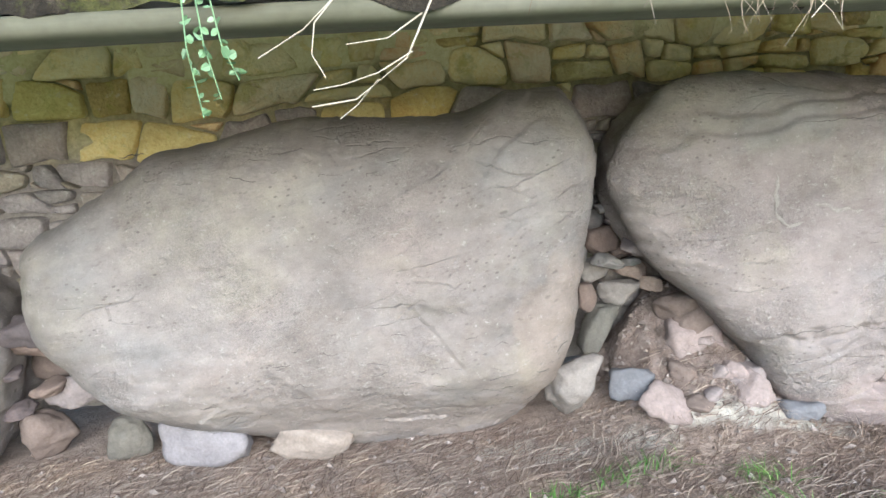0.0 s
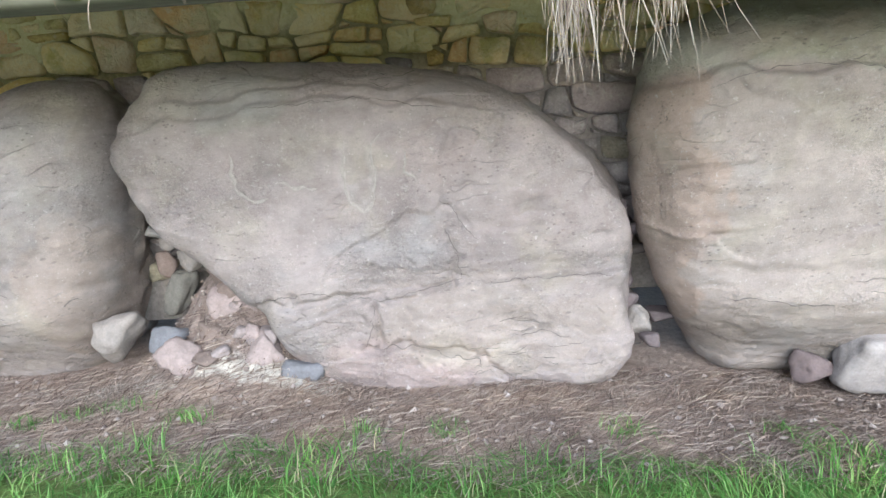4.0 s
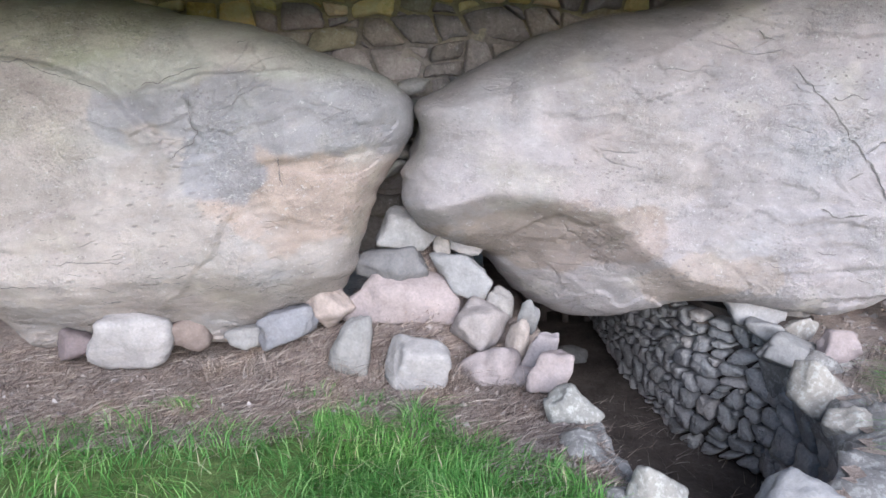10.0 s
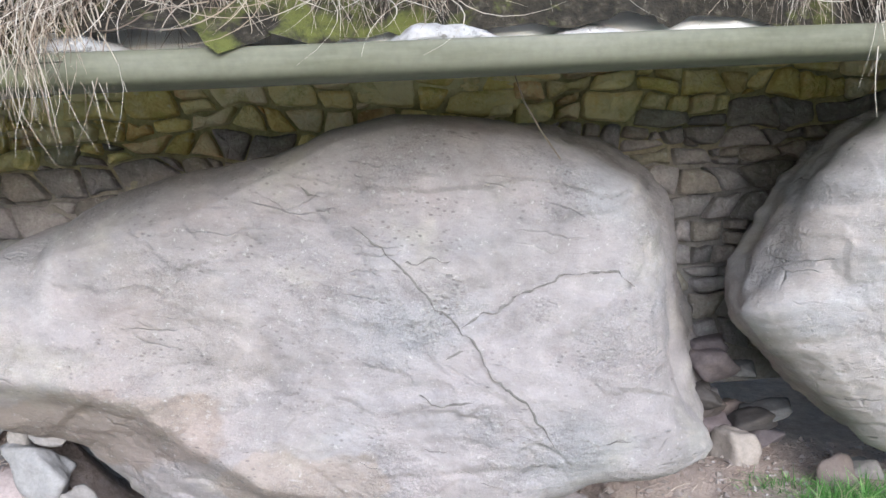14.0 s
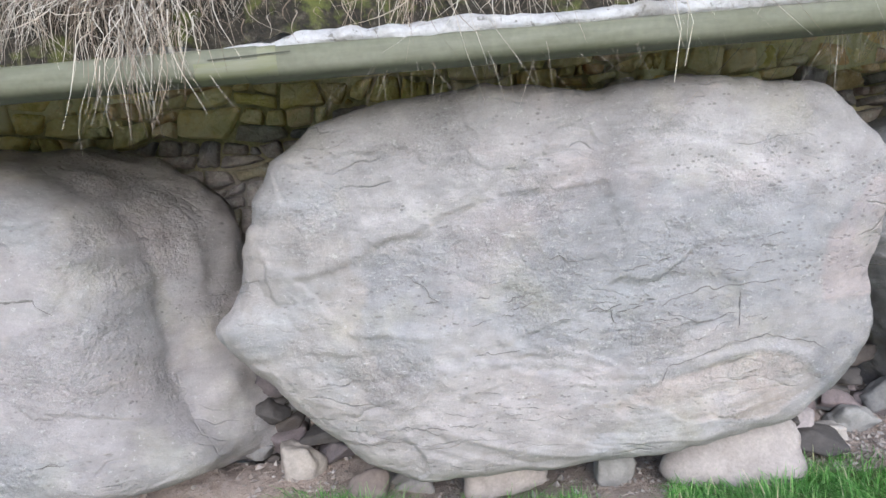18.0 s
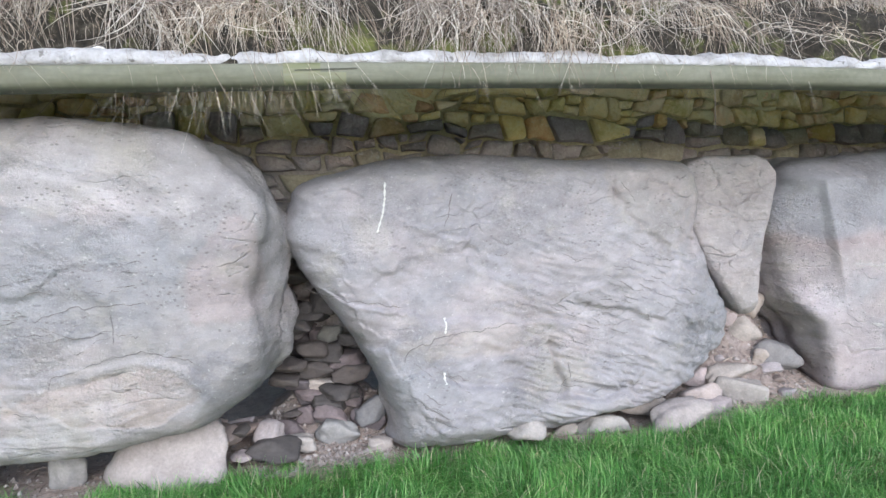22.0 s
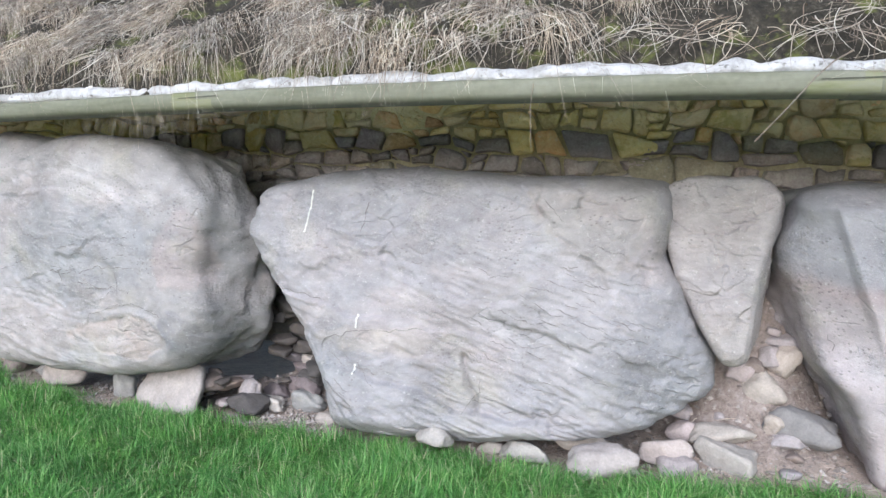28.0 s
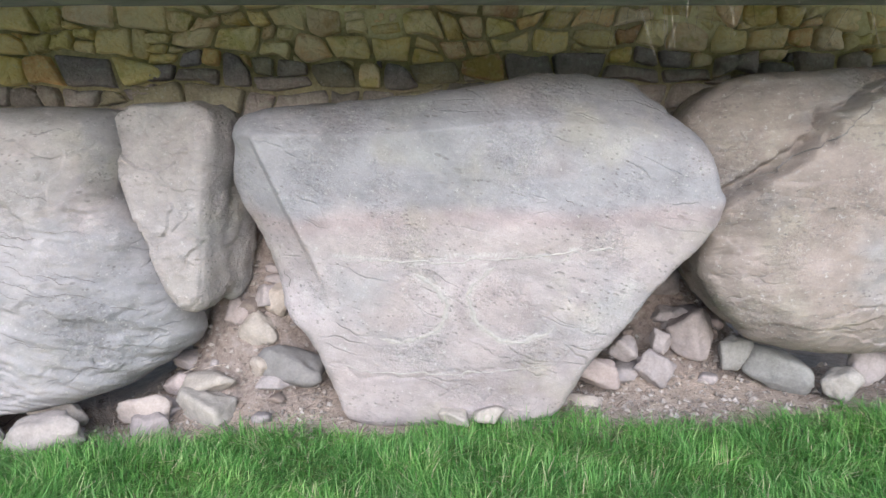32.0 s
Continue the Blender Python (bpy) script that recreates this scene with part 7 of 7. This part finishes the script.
for i, (x, spread, number, low, high, drop, width) in enumerate((
        (2.695, 0.009, 130, 0.10, 0.2, 0.31, 0.005), (2.89, 0.028, 80, 0.12, 0.28, 0.36, 0.004), (4.27, 0.05, 90, 0.10, 0.26, 0.22, 0.004), (4.0, 0.15, 14, 0.1, 0.2, 0.16, 0.004), (6.36, 0.07, 300, 0.12, 0.34, 0.26, 0.0032), (8.66, 0.07, 260, 0.12, 0.36, 0.24, 0.0035),
        (8.9, 0.25, 30, 0.15, 0.36, 0.14, 0.0035), (9.4, 0.3, 18, 0.15, 0.36, 0.14, 0.0035), (10.5, 0.12, 12, 0.14, 0.34, 0.12, 0.0035), (11.95, 0.09, 200, 0.16, 0.42, 0.2, 0.0032), (12.35, 0.09, 200, 0.16, 0.42, 0.2, 0.0035), (13.1, 0.2, 40, 0.22, 0.44, 0.14, 0.0032), (13.9, 0.3, 24, 0.22, 0.44, 0.12, 0.0032), (0.67, 0.1, 60, 0.08, 0.18, 0.10, 0.0045), (0.62, 0.06, 26, 0.08, 0.15, 0.14, 0.0035), (0.4, 0.3, 22, 0.08, 0.2, 0.12, 0.004), (1.25, 0.3, 30, 0.08, 0.22, 0.14, 0.005), (1.9, 0.3, 22, 0.08, 0.2, 0.12, 0.004), (2.97, 0.02, 34, 0.12, 0.26, 0.33, 0.004), (2.735, 0.006, 14, 0.10, 0.16, 0.3, 0.006))):
    tuft(x, spread, number, low, high, drop, width, 0.06 if number == 130 else 0.17, 0.14, 40 + i)


# single bent stalks and a trailing weed
M_STALK, n, l, b = material("bleached_stalk", 0.6)
l.new(ramp(n, l, tex_noise(n, l, coords(n), 30, 4, 0.6), [(0.3, (0.40, 0.35, 0.27)), (0.7, (0.62, 0.58, 0.49))]), b.inputs["Base Color"])

def tube(name, points, radius, mat, label, category):
    """A thin stalk through the given points, thinner at its tip."""
    pts = [Vector(p_) for p_ in points]
    bm = bmesh.new()
    rings = []
    for k, p_ in enumerate(pts):
        t_ = (pts[min(k + 1, len(pts) - 1)] - pts[max(k - 1, 0)]).normalized()
        a_ = t_.orthogonal().normalized()
        b_ = t_.cross(a_)
        r_ = radius * (1 - 0.45 * k / (len(pts) - 1))
        rings.append([bm.verts.new(p_ + r_ * (a_ * math.cos(q) + b_ * math.sin(q))) for q in (0, 1.05, 2.09, 3.14, 4.19, 5.24)])
    for r0, r1 in zip(rings, rings[1:]):
        for k in range(6):
            bm.faces.new((r0[k], r0[(k + 1) % 6], r1[(k + 1) % 6], r1[k]))
    me = bpy.data.meshes.new(name)
    bm.to_mesh(me)
    bm.free()
    me.materials.append(mat)
    me.polygons.foreach_set("use_smooth", [True] * len(me.polygons))
    return tagged(new(name, me), label, category)


STALKS = "dry stalks hanging from the eaves"
tagged(tube("straw_stalk", [(1.05, 1.34, 1.78), (1.09, 1.2, 1.76), (1.125, 1.1, 1.68), (1.117, 0.938, 1.513), (1.0, 0.86, 1.45), (0.8, 0.73, 1.345), (0.755, 0.69, 1.31), (0.68, 0.62, 1.256)], 0.0036, M_STALK, "long bent straw stalk hanging from the turf", "stalk"), group=STALKS)
seed_head = ribbons("seed_head", M_STRAW, np.tile(np.array([[0.765, 0.70, 1.32]]), (110, 1)) + np.linspace(0, 1, 110)[:, None] * np.array([[-0.085, -0.08, -0.064]]), blades(0.022, 2.2), 0.004, 2, rng, "feathery pale seed head on a straw stalk", "seed head")
tagged(tube("straw_stalk", [(13.98, 3.32, 1.85), (13.92, 3.15, 1.78), (13.871, 3.019, 1.706), (13.8, 2.88, 1.59), (13.722, 2.736, 1.471)], 0.003, M_STRAW, "long straight straw stalk leaning out from the eaves", "stalk"), group=STALKS)
tagged(tube("straw_stalk", [(7.5, 2.2, 1.78), (7.52, 2.14, 1.68), (7.56, 2.2, 1.58), (7.62, 2.35, 1.52), (7.70, 2.5, 1.44)], 0.004, M_STRAW, "thin bent straw stalk hanging below the gutter", "stalk"), group=STALKS)
tagged(tube("straw_stalk", [(0.06, 1.3, 1.86), (0.03, 1.18, 1.80), (-0.005, 1.12, 1.71), (-0.05, 1.1, 1.62), (-0.14, 1.1, 1.56), (-0.215, 1.1, 1.553)], 0.0026, M_STALK, "curved pale twig hanging from the turf", "twig"), group=STALKS)
tagged(tube("straw_stalk", [(-0.1, 1.3, 1.8), (-0.16, 1.15, 1.74), (-0.22, 1.12, 1.68), (-0.3, 1.12, 1.64)], 0.0022, M_STALK, "short pale twig hanging from the turf", "twig"), group=STALKS)
for twig in ([(-0.04, 1.1, 1.63), (-0.1, 1.1, 1.6), (-0.16, 1.1, 1.585), (-0.21, 1.1, 1.58)], [(-0.1, 1.1, 1.59), (-0.14, 1.1, 1.55), (-0.17, 1.1, 1.53)], [(-0.02, 1.11, 1.69), (-0.08, 1.11, 1.655), (-0.15, 1.11, 1.65)], [(-0.16, 1.15, 1.74), (-0.2, 1.12, 1.69), (-0.21, 1.12, 1.64), (-0.19, 1.12, 1.6)]):
    tagged(tube("straw_stalk", twig, 0.0016, M_STALK, "thin pale side twig hanging from the turf", "twig"), group=STALKS)
tagged(tube("straw_stalk", [(12.9, 3.3, 1.88), (12.92, 3.0, 1.76), (12.925, 2.96, 1.65), (12.93, 2.97, 1.5)], 0.0022, M_STRAW, "thin straw stalk hanging below the gutter", "stalk"), group=STALKS)

for pts, r_ in (([(1.16, 1.33, 1.76), (1.118, 1.2, 1.70), (1.057, 1.2, 1.65), (1.011, 1.2, 1.6), (0.976, 1.2, 1.553)], 0.0075), ([(1.14, 1.15, 1.64), (1.134, 1.05, 1.58), (1.124, 1.05, 1.532), (1.104, 1.05, 1.503)], 0.0035), ([(1.27, 1.36, 1.76), (1.262, 1.25, 1.692), (1.268, 1.25, 1.637), (1.251, 1.25, 1.592)], 0.0045), ([(1.39, 1.36, 1.78), (1.387, 1.25, 1.72), (1.373, 1.25, 1.659), (1.347, 1.25, 1.567)], 0.0045), ([(1.33, 1.38, 1.72), (1.32, 1.25, 1.626), (1.328, 1.25, 1.578), (1.347, 1.25, 1.565)], 0.003), ([(0.64, 1.32, 1.77), (0.667, 1.2, 1.726), (0.709, 1.2, 1.691), (0.667, 1.2, 1.646)], 0.0035),
               ([(3.6, 1.78, 1.84), (3.575, 1.72, 1.793), (3.521, 1.72, 1.737), (3.478, 1.72, 1.664)], 0.005), ([(3.93, 1.8, 1.83), (3.904, 1.72, 1.766), (3.86, 1.72, 1.695), (3.819, 1.72, 1.615)], 0.006), ([(3.75, 1.8, 1.8), (3.714, 1.72, 1.737), (3.65, 1.72, 1.696), (3.619, 1.72, 1.645)], 0.004), ([(4.07, 1.8, 1.82), (4.057, 1.72, 1.753), (4.035, 1.72, 1.682), (4.003, 1.72, 1.609)], 0.0045),
               ([(10.11, 2.6, 1.88), (10.121, 2.42, 1.809), (10.13, 2.4, 1.69), (10.103, 2.4, 1.546)], 0.0035), ([(10.14, 2.6, 1.88), (10.148, 2.42, 1.807), (10.164, 2.4, 1.704), (10.134, 2.4, 1.586)], 0.003)):
    tagged(tube("root", pts, 0.6 * r_, M_STALK, "pale dry root hanging from the turf over the gutter", "root"), group="dry roots hanging over the gutter")

M_WEED, n, l, b = material("pale_weed_leaf", 0.6)
g_ = n.new("ShaderNodeNewGeometry")
l.new(ramp(n, l, g_.outputs["Random Per Island"], [(0.0, (0.16, 0.3, 0.15)), (0.6, (0.25, 0.42, 0.24)), (1.0, (0.36, 0.52, 0.34))]), b.inputs["Base Color"])
weed = new("trailing_weed")
weed.location = (-0.395, 1.18, 1.53)
tagged(weed, "small trailing weed with pale green leaves by the gutter", "weed")
wr = random.Random(5)
for k in range(3):
    pts = [(0.03 * k - 0.03, 0.09, 0.36), (0.02 * k - 0.03, -0.03, 0.27), (0.03 * k - 0.03, -0.04, 0.14), (0.035 * k - 0.02, -0.03, 0.02 + 0.03 * k)]
    st = tube("stem", pts, 0.002, M_WEED, "", "")
    st.parent = weed
    bm = bmesh.new()
    for j in range(26):
        q = wr.random() * 2.999
        i0 = int(q)
        base = Vector(pts[i0]).lerp(Vector(pts[i0 + 1]), q - i0)
        m = Matrix.Translation(base) @ Euler((wr.uniform(0, 6.3), wr.uniform(-0.9, 0.9), wr.uniform(0, 6.3))).to_matrix().to_4x4()
        ln = wr.uniform(0.012, 0.024)
        vs = [bm.verts.new(m @ Vector(c_)) for c_ in ((0, 0, 0), (0.3 * ln, 0.35 * ln, 0.05 * ln), (0.75 * ln, 0.28 * ln, 0), (ln, 0, -0.1 * ln), (0.75 * ln, -0.28 * ln, 0), (0.3 * ln, -0.35 * ln, 0.05 * ln))]
        bm.faces.new(vs[:4])
        bm.faces.new((vs[0], vs[3], vs[4], vs[5]))
    part("leaves", bm, M_WEED, weed)

# ---- masonry of the retaining wall and the passage, stone by stone ----
for i, (x0, x1) in enumerate(((-3.9, 2.0), (2.0, 7.6), (7.6, 13.0), (13.0, 18.6))):
    xs = np.arange(x0, x1 + 0.01, 0.1)
    leaf = new(f"wall_north_{i + 1}")
    tagged(leaf, "rubble facing of the wall, olive with algae on top", "wall", kind="structure")
    masonry(leaf, list(zip(xs, wall_y(xs) + 0.08)), 0.5, 2.2, 11 + i, wall_choice, 0.11 if i == 0 else 0.1, 0.18 if i == 0 else 0.17)
masonry(side_r, RIGHT_SIDE[3:], -0.75, -0.15, 31, passage_choice, 0.1, 0.16, (0.75, 1.25), 0.008, 0.014, 0.22)
masonry(inner_r, RIGHT_SIDE[:4], -0.75, 0.0, 32, passage_choice, 0.1, 0.15, (0.8, 1.3), 0.008, 0.014, 0.22)
masonry(side_l, LEFT_SIDE, -0.75, -0.3, 33, passage_choice, 0.1, 0.17, (0.8, 1.4), 0.008, 0.014, 0.22)
